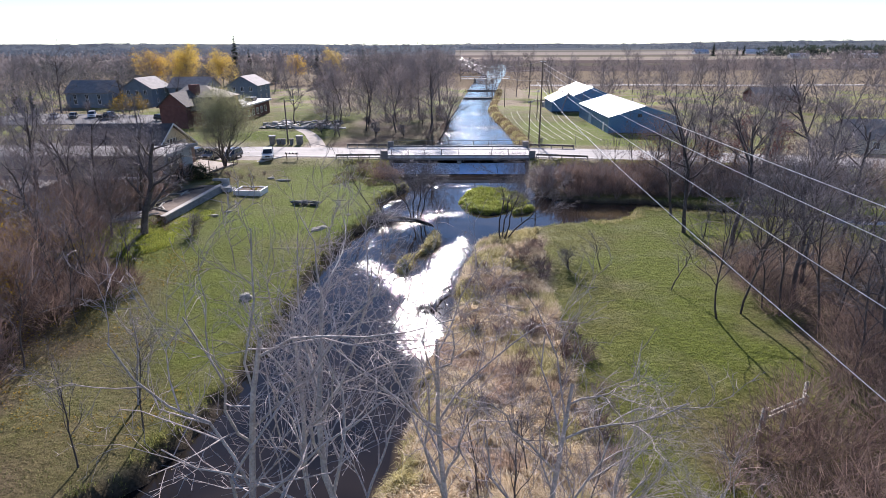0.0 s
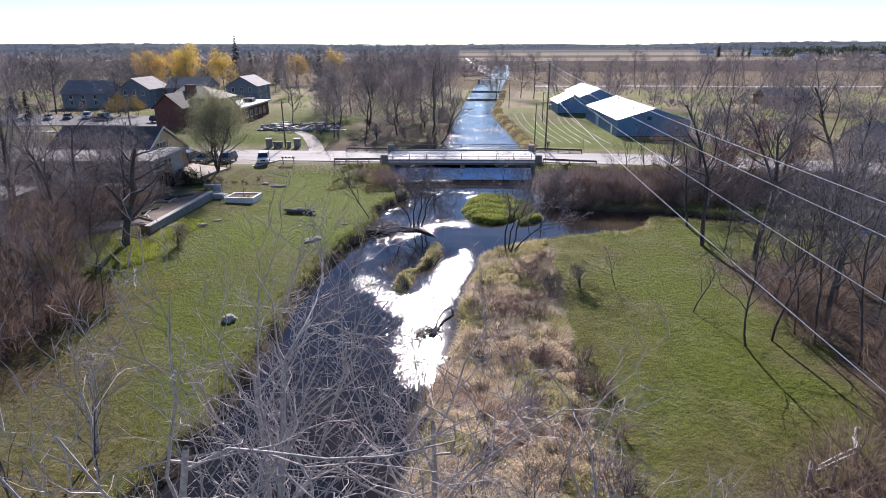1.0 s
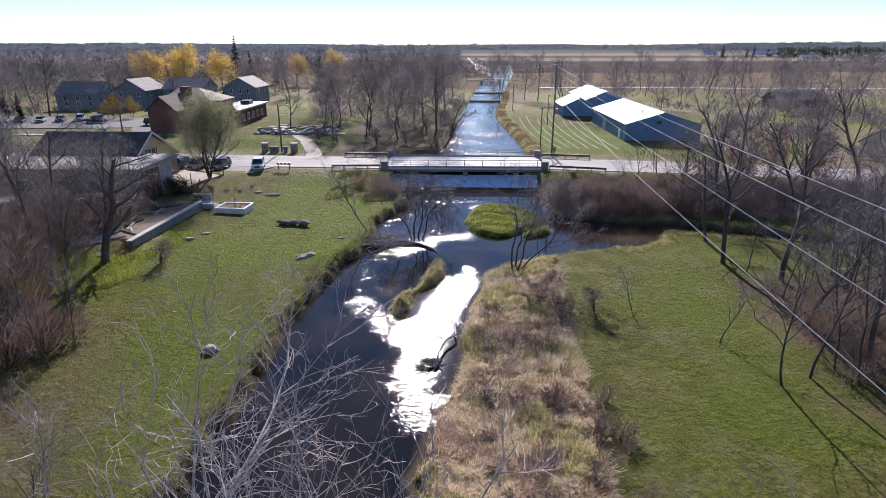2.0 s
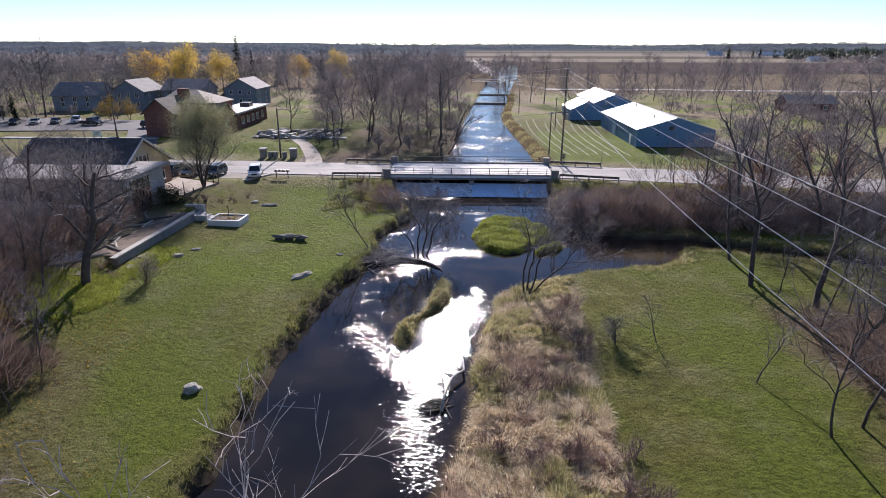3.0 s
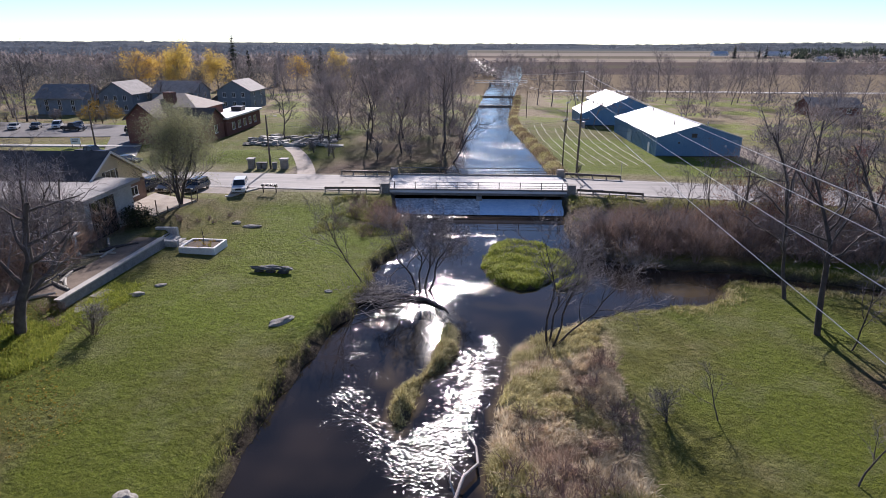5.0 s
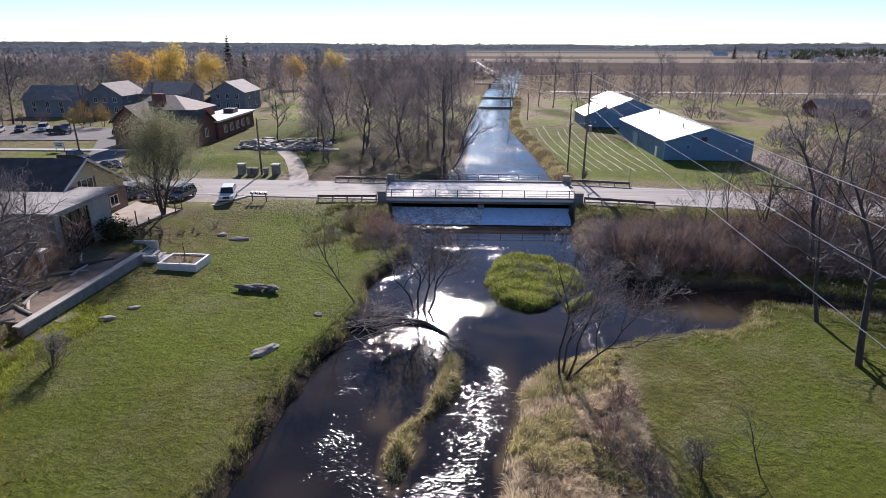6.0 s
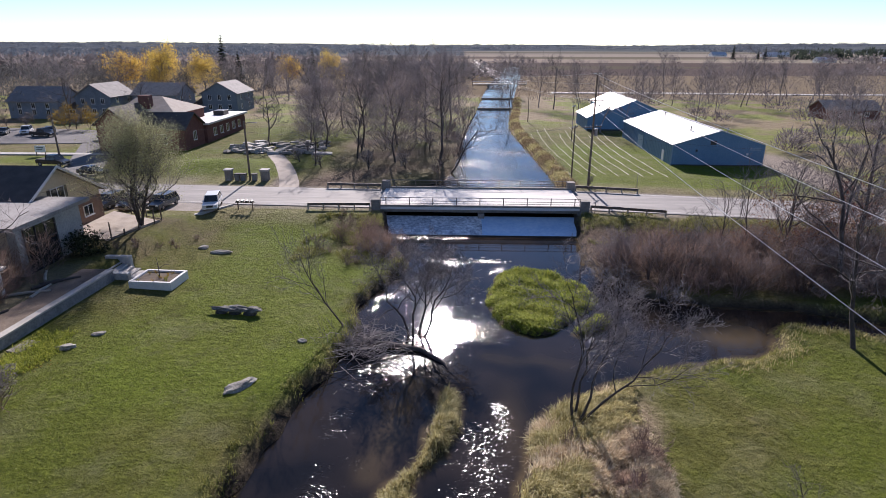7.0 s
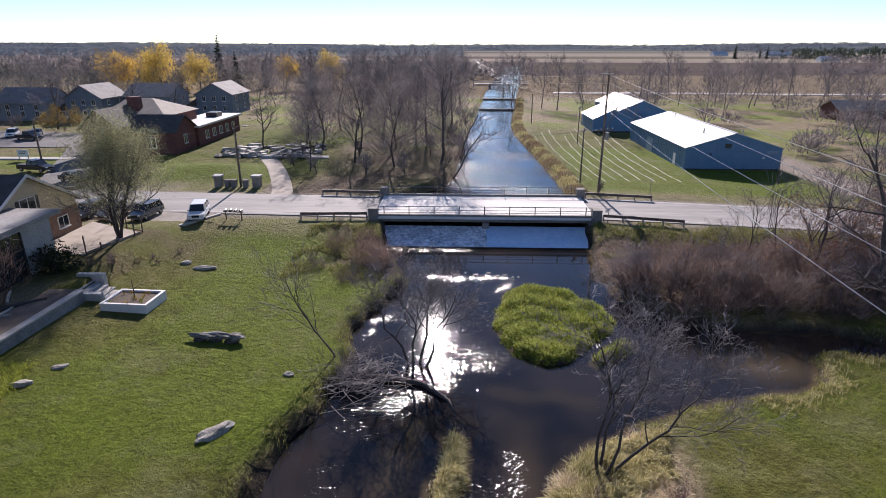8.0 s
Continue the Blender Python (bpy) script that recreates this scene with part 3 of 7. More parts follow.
# ------------------------------------------------------------------ water
def water_material():
    m = bpy.data.materials.new("river_water")
    m.use_nodes = True
    t = m.node_tree
    n, k = t.nodes, t.links
    bs = n["Principled BSDF"]
    geo = n.new("ShaderNodeNewGeometry")
    col = n.new("ShaderNodeTexNoise")
    col.inputs["Scale"].default_value = 0.16
    k.new(geo.outputs["Position"], col.inputs["Vector"])
    r = n.new("ShaderNodeValToRGB")
    r.color_ramp.elements[0].position, r.color_ramp.elements[0].color = 0.40, (0.010, 0.009, 0.009, 1)
    r.color_ramp.elements[1].position, r.color_ramp.elements[1].color = 0.70, (0.030, 0.023, 0.019, 1)
    k.new(col.outputs[0], r.inputs[0])
    sh = n.new("ShaderNodeAttribute")
    sh.attribute_name = "shallow"
    mx = n.new("ShaderNodeMix")
    mx.data_type = "RGBA"
    mx.inputs["B"].default_value = (0.13, 0.095, 0.05, 1)
    k.new(sh.outputs["Fac"], mx.inputs["Factor"])
    k.new(r.outputs[0], mx.inputs["A"])
    k.new(mx.outputs["Result"], bs.inputs["Base Color"])
    bs.inputs["IOR"].default_value = 1.33
    rif = n.new("ShaderNodeAttribute")
    rif.attribute_name = "riffle"
    speck = n.new("ShaderNodeTexNoise")
    speck.inputs["Scale"].default_value, speck.inputs["Detail"].default_value, speck.inputs["Roughness"].default_value = 2.6, 3, 0.7
    k.new(geo.outputs["Position"], speck.inputs["Vector"])
    blend = n.new("ShaderNodeMath")
    blend.operation = "MULTIPLY_ADD"
    blend.inputs[1].default_value = 2.1
    k.new(speck.outputs[0], blend.inputs[0])
    k.new(rif.outputs["Fac"], blend.inputs[2])
    broken = n.new("ShaderNodeMapRange")
    broken.inputs[1].default_value, broken.inputs[2].default_value = 1.40, 1.95
    k.new(blend.outputs[0], broken.inputs[0])
    ro = n.new("ShaderNodeMath")
    ro.operation = "MULTIPLY_ADD"
    ro.inputs[1].default_value, ro.inputs[2].default_value = 0.13, 0.035
    k.new(broken.outputs[0], ro.inputs[0])
    k.new(ro.outputs[0], bs.inputs["Roughness"])
    a = n.new("ShaderNodeTexNoise")
    a.inputs["Scale"].default_value, a.inputs["Detail"].default_value, a.inputs["Roughness"].default_value = 4.6, 1.0, 0.55
    k.new(geo.outputs["Position"], a.inputs["Vector"])
    c = n.new("ShaderNodeTexNoise")
    c.inputs["Scale"].default_value, c.inputs["Detail"].default_value = 1.1, 0
    k.new(geo.outputs["Position"], c.inputs["Vector"])
    s = n.new("ShaderNodeMath")
    s.operation = "MULTIPLY_ADD"
    s.inputs[1].default_value, s.inputs[2].default_value = 0.66, 0.012
    k.new(broken.outputs[0], s.inputs[0])
    h = n.new("ShaderNodeMath")
    h.operation = "ADD"
    k.new(a.outputs[0], h.inputs[0])
    k.new(c.outputs[0], h.inputs[1])
    b = n.new("ShaderNodeBump")
    b.inputs["Distance"].default_value = 0.12
    k.new(s.outputs[0], b.inputs["Strength"])
    k.new(h.outputs[0], b.inputs["Height"])
    k.new(b.outputs[0], bs.inputs["Normal"])
    return m


WATER = water_material()


def along(x, y, pts, w):
    """1 near a bent line, falling off past the distance w."""
    best = np.full(np.shape(x), 1e9)
    for (ax, ay), (bx, by) in zip(pts, pts[1:]):
        dx, dy = bx - ax, by - ay
        u = np.clip(((x - ax) * dx + (y - ay) * dy) / (dx * dx + dy * dy), 0, 1)
        best = np.minimum(best, np.hypot(x - ax - u * dx, y - ay - u * dy))
    return np.exp(-((best + 0.35 * wave(x, y, 0.6, 1.3)) / (1.08 * w)) ** 2)


def water_sheet(name, x0, x1, y0, y1, d, label):
    X, Y = np.meshgrid(np.linspace(x0, x1, int((x1 - x0) / d) + 1), np.linspace(y0, y1, int((y1 - y0) / d) + 1))
    patchy = 0.5 + 0.5 * wave(X, Y, 0.5, 0.7) + 0.35 * wave(X, Y, 1.3, 1.9)
    near = 0.68 * along(X, Y, [(-7.9, 55.0), (-6.0, 52.6), (-3.7, 50.4), (-1.7, 51.4), (0.2, 55.0), (1.0, 58.5), (1.1, 61.0)], 1.85) * (0.75 + 0.25 * patchy)
    near += 0.9 * along(X, Y, [(-1.5, 39.0), (-2.3, 44.0), (-1.7, 48.0), (-1.0, 51.0)], 1.6) * (0.7 + 0.3 * patchy)
    near += 0.8 * along(X, Y, [(-7.4, 57.6), (-8.0, 62.5), (-6.6, 67.6), (-5.0, 69.6)], 1.3) * patchy
    near += 0.75 * along(X, Y, [(-4.4, 69.6), (-2.6, 72.6), (-0.4, 74.2), (1.6, 74.4)], 1.9) * (0.55 + 0.45 * patchy)
    near += 0.3 * along(X, Y, [(-5.0, 79.5), (-2.0, 77.5), (0.6, 79.5)], 2.4) * patchy
    near += 0.7 * along(X, Y, [(-8.3, 77.5), (-7.2, 81.0), (-5.4, 84.5)], 0.7) * patchy + 0.7 * along(X, Y, [(2.1, 61.5), (2.1, 64.0)], 0.5)
    near += 0.16 * step(0.55, 0.8, wave(X, Y, 0.7, 2.0)) * step(-3, -6, X) * step(40, 48, Y) * step(86, 78, Y)
    weir = 0.85 * along(X, Y, [(-3.6, 90.2), (-1.0, 89.6), (1.6, 90.4), (4.2, 89.8), (2.4, 86.6)], 0.6) * (0.5 + 0.5 * patchy) + 0.9 * step(1.5, -1.0, X) * step(96.5, 98.5, Y) * step(105, 102, Y)
    up = step(104, 112, Y) * np.clip(0.43 + 0.24 * wave(X, Y, 3, 0.1) + 0.12 * step(3, 9, X - 0.03 * (Y - 110)) * step(175, 130, Y), 0.02, 1)
    rif = np.clip(near + weir + up, 0, 1)
    me = sheet(name, X, Y, level(Y), WATER)
    layer(me, "riffle", rif)
    w = wet(X, Y)
    shoal = np.exp(-(((X - 21) / 3) ** 2 + ((Y - 74.5) / 2.2) ** 2)) + 0.4 * np.exp(-(((X - 2.7) / 1.0) ** 2 + ((Y - 62) / 4.0) ** 2)) + 0.22 * along(X, Y, [(1.6, 70.4), (4.2, 69.9), (7.5, 69.4)], 0.7) + 0.45 * along(X, Y, [(-5.4, 57.5), (-4.6, 61.5), (-3.4, 66.5)], 0.8)
    layer(me, "shallow", np.clip(0.6 * step(0.45, 0.05, w) * (X > -5) * (inside_by(ISLE_LINE, X, Y) < -1.0) + 0.7 * shoal, 0, 1))
    return tagged(new(name, me), label, "water", kind="structure")


def level(y):
    """Calm pool, a sloping spillway under the bridge's near edge, and the held-up river above."""
    return 1.05 * np.clip((y - 99.2) / 4.6, 0, 1)


water_sheet("water_1", -120, 86, -12, 99.2, 0.36, "dark river water with sunlit riffles")
spill = water_sheet("water_2", 2.0, 16, 99.2, 103.8, 0.4, "pale water sliding down a spillway, sky reflection in its colour")
spill.data.materials[0] = SKY_WATER
tumble = water_sheet("water_4", -14, 2.0, 99.2, 103.8, 0.3, "white water tumbling down a spillway")
tumble.data.materials[0] = TUMBLE
water_sheet("water_3", -14, 64, 103.8, 640, 1.6, "blue river water above the bridge")


# ------------------------------------------------------------------ road and paved places
def road_strip(name, x0, x1, half0, half1, z, material, label, dx=3.0, thick=0.12):
    xs = np.arange(x0, x1 + dx / 2, dx)
    b = Build()
    for i, x in enumerate(xs):
        y = float(road_y(x))
        for yy, zz in ((y + half0, z - thick), (y + half0, z), (y + half1, z), (y + half1, z - thick)):
            b.v.append((float(x), yy, zz))
    for i in range(len(xs) - 1):
        for j in range(3):
            b.f.append((4 * i + j, 4 * i + j + 1, 4 * i + 5 + j, 4 * i + 4 + j))
    b.f = [tuple(reversed(q)) for q in b.f]
    return tagged(part(name, b, material), label, "road", kind="structure")


road_strip("road_1", -260, -11.6, -4.9, 4.9, 2.12, ASPHALT, "sun-bleached grey asphalt road")
road_strip("road_2", 15.1, 400, -4.9, 4.9, 2.12, ASPHALT, "sun-bleached grey asphalt road")
STRIPE = mat("worn_road_paint", (0.42, 0.40, 0.36), (0.62, 0.60, 0.55), 1.5, 0.8, 0.0)
for nm, x0, x1, off in (("road_line_1", -120, -11.6, -4.3), ("road_line_2", 15.1, 160, -4.3), ("road_line_3", 15.1, 160, 4.3)):
    road_strip(nm, x0, x1, off, off + 0.13, 2.128, STRIPE, "worn white edge line", thick=0.004)
far_road = Build()
lane = [(38 + 12 * i, 297 - 0.05 * 12 * i) for i in range(27)]
for x, y in lane:
    far_road.v += [(x, y - 3.2, ground_z(x, y - 3.2) + 0.25), (x, y + 3.2, ground_z(x, y + 3.2) + 0.25), (x, y - 3.2, ground_z(x, y - 3.2) - 0.2)]
for i in range(26):
    far_road.f += [(3 * i, 3 * i + 3, 3 * i + 4, 3 * i + 1), (3 * i + 2, 3 * i + 5, 3 * i + 3, 3 * i)]
tagged(part("road_3", far_road, CONCRETE), "pale gravel lane along the far field", "road", kind="structure")
pave = Build()
pave.prism([(-66, 98.5), (-42.6, 98.5), (-33.6, 99.8), (-30.5, 105.5), (-66, 107)], 2.0, 2.09)
tagged(part("pavement_1", pave, GRAVEL), "gravel parking strip beside the road", "pavement", kind="structure")
lot = Build()
lot.prism([(-128, 146), (-84, 149), (-74, 150), (-72, 157), (-84, 168), (-128, 173)], 2.2, 2.48)
lot.prism([(-62, 116), (-56, 116), (-64, 134), (-73, 153), (-79, 149.6), (-70, 132)], 2.2, 2.47)
tagged(part("pavement_2", lot, LOT), "grey asphalt parking lot", "pavement", kind="structure")
kerb = Build()
kerb.prism([(-33.4, 99.4), (-30.6, 104.4), (-30.2, 104.2), (-33.0, 99.2)], 1.9, 2.2)
tagged(part("kerb", kerb, CONCRETE), "pale concrete kerb along the lawn corner", "kerb", kind="structure")
walkway = Build()
walkway.box(-100, 136.5, 2.3, -66, 138.3, 2.52)
tagged(part("pavement_3", walkway, CONCRETE), "pale concrete walkway across grass", "pavement", kind="structure")

# ------------------------------------------------------------------ bridge
BX0, BX1, BY0, BY1, BZ = -11.4, 14.9, 103.3, 113.7, 2.34
bridge = thing("road_bridge", "two-span concrete road bridge with thin metal rails", "bridge")
part("deck", Build().box(BX0, BY0, BZ - 0.34, BX1, BY1, BZ, 0.03), DECK, bridge, "bleached concrete deck")
for y in (BY0 + 0.02, BY1 - 0.42):
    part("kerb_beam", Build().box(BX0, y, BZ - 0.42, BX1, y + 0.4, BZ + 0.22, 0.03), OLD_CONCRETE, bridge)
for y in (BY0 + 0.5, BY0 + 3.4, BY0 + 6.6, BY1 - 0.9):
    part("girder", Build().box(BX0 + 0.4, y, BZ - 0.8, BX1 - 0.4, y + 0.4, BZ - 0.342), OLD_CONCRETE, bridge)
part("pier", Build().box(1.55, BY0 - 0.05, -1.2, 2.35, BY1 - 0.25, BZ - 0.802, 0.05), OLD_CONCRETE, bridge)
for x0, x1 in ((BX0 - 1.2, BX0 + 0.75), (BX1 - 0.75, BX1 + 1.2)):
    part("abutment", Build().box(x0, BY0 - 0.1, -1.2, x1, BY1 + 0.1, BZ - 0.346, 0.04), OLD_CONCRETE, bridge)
for sx, x in ((-1, BX0), (1, BX1)):
    for sy, y in ((-1, BY0), (1, BY1)):
        wing = Build().prism([(x, y), (x + sx * 0.5, y), (x + sx * 3.6, y + sy * 3.0), (x + sx * 3.1, y + sy * 3.2)][:: (1 if sx * sy > 0 else -1)], -0.8, 1.75)
        part("wing_wall", wing, OLD_CONCRETE, bridge)
        part("end_post", Build().box(x - 0.55, y - 0.55, BZ - 0.6, x + 0.55, y + 0.55, BZ + 1.05, 0.06), OLD_CONCRETE, bridge, "dark weathered concrete end post")
rail_post = Build().box(-0.05, -0.05, 0, 0.05, 0.05, 1.02, 0.01).mesh("rail_post", RUSTY)
for y in (BY0 + 0.2, BY1 - 0.2):
    for i in range(9):
        part("rail_post", rail_post, None, bridge, at=(BX0 + 1.25 + i * 2.98, y, BZ + 0.2))
    for z, r in ((1.16, 0.045), (0.72, 0.03), (0.42, 0.03)):
        part("rail", Build().tube([(BX0 + 0.5, y, BZ + z), (BX1 - 0.5, y, BZ + z)], [r, r], 6), STEEL if z > 1 else RUSTY, bridge)


def guardrail(x0, x1, y0, y1, label, n):
    g = thing("guardrail", label, "guardrail", group="guardrails by the bridge")
    post = Build().box(-0.09, -0.1, -0.5, 0.09, 0.1, 0.72, 0.01).mesh("post", GREY_WOOD)
    for i in range(n):
        u = i / (n - 1)
        part("post", post, None, g, at=(x0 + (x1 - x0) * u, y0 + (y1 - y0) * u, 2.1))
    b = Build()
    for za, zb, off in ((0.42, 0.52, 0.0), (0.52, 0.57, 0.05), (0.57, 0.67, 0.0), (0.67, 0.74, 0.05)):
        d = 0.14 - off
        b.add([(x0, y0 - d, 2.1 + za), (x1, y1 - d, 2.1 + za), (x1, y1 - d, 2.1 + zb), (x0, y0 - d, 2.1 + zb), (x0, y0 + 0.1, 2.1 + za), (x1, y1 + 0.1, 2.1 + za), (x1, y1 + 0.1, 2.1 + zb), (x0, y0 + 0.1, 2.1 + zb)],
              [(0, 1, 2, 3), (7, 6, 5, 4), (3, 2, 6, 7), (1, 0, 4, 5), (0, 3, 7, 4), (2, 1, 5, 6)])
    part("beam", b, RUSTY, g, "weathered metal beam")
    return g


guardrail(-20.0, -12.2, 102.9, 103.3, "dark weathered guardrail beside the bridge", 5)
guardrail(15.7, 24.3, 103.2, 101.2, "dark weathered guardrail beside the bridge", 5)
guardrail(-20.0, -12.2, 114.2, 113.9, "dark weathered guardrail beside the bridge", 5)
guardrail(15.7, 24.0, 113.9, 112.3, "dark weathered guardrail beside the bridge", 5)


# ------------------------------------------------------------------ buildings
def gable(b, x0, x1, y0, y1, z0, z1, axis, over=0.35, thick=0.16):
    """Two roof slopes; axis: the ridge's direction."""
    if axis == "x":
        m, s = (y0 + y1) / 2, (z1 - z0) / ((y1 - y0) / 2)
        for ye, sg in ((y0 - over, -1), (y1 + over, 1)):
            ze = z0 - s * over
            vs = [(x0 - over, ye, ze), (x1 + over, ye, ze), (x1 + over, m, z1), (x0 - over, m, z1)]
            vs += [(x, y, z + thick) for x, y, z in vs]
            fs = [(3, 2, 1, 0), (4, 5, 6, 7), (0, 1, 5, 4), (1, 2, 6, 5), (2, 3, 7, 6), (3, 0, 4, 7)]
            b.add(vs, fs if sg < 0 else [tuple(reversed(q)) for q in fs])
    else:
        m, s = (x0 + x1) / 2, (z1 - z0) / ((x1 - x0) / 2)
        for xe, sg in ((x0 - over, 1), (x1 + over, -1)):
            ze = z0 - s * over
            vs = [(xe, y0 - over, ze), (xe, y1 + over, ze), (m, y1 + over, z1), (m, y0 - over, z1)]
            vs += [(x, y, z + thick) for x, y, z in vs]
            fs = [(3, 2, 1, 0), (4, 5, 6, 7), (0, 1, 5, 4), (1, 2, 6, 5), (2, 3, 7, 6), (3, 0, 4, 7)]
            b.add(vs, fs if sg < 0 else [tuple(reversed(q)) for q in fs])
    return b


def body(x0, x1, y0, y1, zb, z0, z1, axis):
    """House walls with gable ends."""
    b = Build()
    if axis == "x":
        m = (y0 + y1) / 2
        prof = [(y0, zb), (y1, zb), (y1, z0), (m, z1), (y0, z0)]
        vs = [(x0, y, z) for y, z in prof] + [(x1, y, z) for y, z in prof]
    else:
        m = (x0 + x1) / 2
        prof = [(x1, zb), (x0, zb), (x0, z0), (m, z1), (x1, z0)]
        vs = [(x, y0, z) for x, z in prof] + [(x, y1, z) for x, z in prof]
    b.add(vs, [(4, 3, 2, 1, 0), (5, 6, 7, 8, 9)] + [(i, (i + 1) % 5, 5 + (i + 1) % 5, 5 + i) for i in range(5)])
    return b


def window(parent, p, w, h, face, name="window", frame_mat=None, shutters=False):
    """A window with frame and sill on a wall; p: centre; face: +x, -x or -y."""
    turn = {"-y": 0, "+x": 90, "-x": -90}[face]
    ob = thing(name, "", "", pose(*p, 0, 0, turn))
    ob.parent = parent
    fm = frame_mat or TRIM
    f = Build().box(-w / 2 - 0.07, -0.07, -h / 2 - 0.07, w / 2 + 0.07, 0.05, -h / 2).box(-w / 2 - 0.07, -0.07, h / 2, w / 2 + 0.07, 0.05, h / 2 + 0.07)
    f.box(-w / 2 - 0.07, -0.07, -h / 2, -w / 2, 0.05, h / 2).box(w / 2, -0.07, -h / 2, w / 2 + 0.07, 0.05, h / 2).box(-0.03, -0.05, -h / 2, 0.03, 0.05, h / 2)
    part("window_frame", f, fm, ob)
    part("pane", Build().box(-w / 2, -0.02, -h / 2, w / 2, 0.04, h / 2), GLASS, ob)
    part("window_sill", Build().box(-w / 2 - 0.12, -0.16, -h / 2 - 0.14, w / 2 + 0.12, 0.05, -h / 2 - 0.072), fm, ob)
    if shutters:
        for x in (-w / 2 - 0.5, w / 2 + 0.1):
            part("shutter", Build().box(x, -0.05, -h / 2, x + 0.4, 0.05, h / 2, 0.01), MAIL, ob, "dark shutter")
    return ob


# blue steel sheds
def shed(x0, x1, y0, y1, zb, z0, z1, label, vents):
    s = thing("steel_shed", label, "shed", group="blue steel sheds")
    part("wall", body(x0, x1, y0, y1, zb, z0, z1, "y"), BLUE, s, "blue ribbed steel walls")
    rib = Build()
    for x in np.arange(x0 + 0.45, x1, 0.9):
        top = z0 + (z1 - z0) * (1 - abs(x - (x0 + x1) / 2) / ((x1 - x0) / 2)) - 0.12
        rib.box(x - 0.03, y0 - 0.035, zb, x + 0.03, y0 + 0.02, top)
    for y in np.arange(y0 + 0.45, y1, 0.9):
        rib.box(x0 - 0.035, y - 0.03, zb, x0 + 0.02, y + 0.03, z0 - 0.05)
    part("siding_ribs", rib, BLUE, s)
    part("base_trim", Build().box(x0 - 0.05, y0 - 0.05, zb - 0.2, x1 + 0.05, y0 + 0.02, zb + 0.3), MAIL, s)
    roof = gable(Build(), x0, x1, y0, y1, z0, z1, "y", 0.22, 0.1)
    part("roof", roof, ROOF_METAL, s, "bright galvanised metal roof")
    seam = Build()
    m, sl = (x0 + x1) / 2, (z1 - z0) / ((x1 - x0) / 2)
    for y in np.arange(y0, y1, 1.0):
        for sg in (-1, 1):
            xe = m + sg * ((x1 - x0) / 2 + 0.2)
            seam.add([(m, y - 0.025, z1 + 0.1), (m, y + 0.025, z1 + 0.1), (xe, y + 0.025, z0 + 0.1 - sl * 0.2), (xe, y - 0.025, z0 + 0.1 - sl * 0.2),
                      (m, y - 0.025, z1 + 0.13), (m, y + 0.025, z1 + 0.13), (xe, y + 0.025, z0 + 0.13 - sl * 0.2), (xe, y - 0.025, z0 + 0.13 - sl * 0.2)],
                     [(4, 5, 6, 7), (0, 4, 7, 3), (1, 2, 6, 5), (3, 7, 6, 2)])
    part("roof_seams", seam, ROOF_METAL, s)
    part("ridge_cap", Build().box(m - 0.2, y0 - 0.24, z1 + 0.04, m + 0.2, y1 + 0.24, z1 + 0.16), ROOF_METAL, s)
    for x in (x0, x1):
        part("corner_trim", Build().box(x - 0.08, y0 - 0.08, zb, x + 0.08, y0 + 0.08, z0 - 0.1), BLUE_PALE, s)
    for x, y in vents:
        zz = z0 + (z1 - z0) * (1 - abs(x - m) / ((x1 - x0) / 2))
        part("vent_pipe", Build().tube([(x, y, zz), (x, y, zz + 0.85)], [0.11, 0.11], 8).tube([(x, y, zz + 0.85), (x, y, zz + 0.95)], [0.17, 0.12], 8), STEEL, s)
    return s


shed1 = shed(36.2, 52.0, 135.0, 168.0, 1.6, 5.35, 7.75, "large blue steel shed with a bright metal gable roof", ((41.2, 141), (42.6, 160), (45.5, 150), (46.3, 137.5)))
part("louvre", Build().box(42.6, 134.9, 5.35, 43.6, 135.02, 6.1), MAIL, shed1)
part("wall_lamp", Build().box(40.2, 134.8, 4.2, 40.5, 135.0, 4.55, 0.03), MAIL, shed1)
part("wall_lamp", Build().box(49.0, 134.8, 3.6, 49.3, 135.0, 3.95, 0.03), LEAD, shed1)
part("sign_panel", Build().box(49.6, 134.92, 4.4, 51.4, 135.01, 4.9), BLUE_PALE, shed1)
part("door", Build().box(36.1, 139.0, 1.6, 36.25, 140.1, 3.7), TRIM, shed1, "white side door")
part("door", Build().box(36.1, 152.0, 1.6, 36.25, 155.5, 4.3), BLUE_PALE, shed1, "pale roller door")
shed2 = shed(30.0, 39.0, 178.0, 192.0, 1.8, 4.9, 7.0, "small blue steel shed behind a bare tree", ((34, 184),))
shed3 = shed(38.5, 50.0, 188.0, 216.0, 1.8, 5.8, 8.2, "blue steel shed with a bright metal roof", ((42, 196), (45, 205)))

# tan gabled house with brick below, and its flat-roofed annex
house = thing("tan_house", "tan gabled house with brick lower walls and a dark roof", "house")
part("wall", body(-57, -43.0, 83.4, 97.2, 2.2, 5.9, 9.7, "x"), TAN, house, "tan clapboard gable")
lap = Build()
for z in np.arange(5.4, 9.5, 0.3):
    hw = 6.9 * (1 - max(0, z - 5.9) / 3.8) - 0.1
    lap.box(-43.0, 90.3 - hw, z, -42.965, 90.3 + hw, z + 0.03)
part("clapboards", lap, TAN, house)
part("brick_wall", Build().box(-57.1, 83.35, 2.2, -42.9, 97.25, 5.25), BROWN_BRICK, house, "brown brick lower wall")
part("roof", gable(Build(), -57, -43.0, 83.4, 97.2, 5.9, 9.7, "x", 0.55, 0.2), DARK_SHINGLE, house, "dark shingled roof")
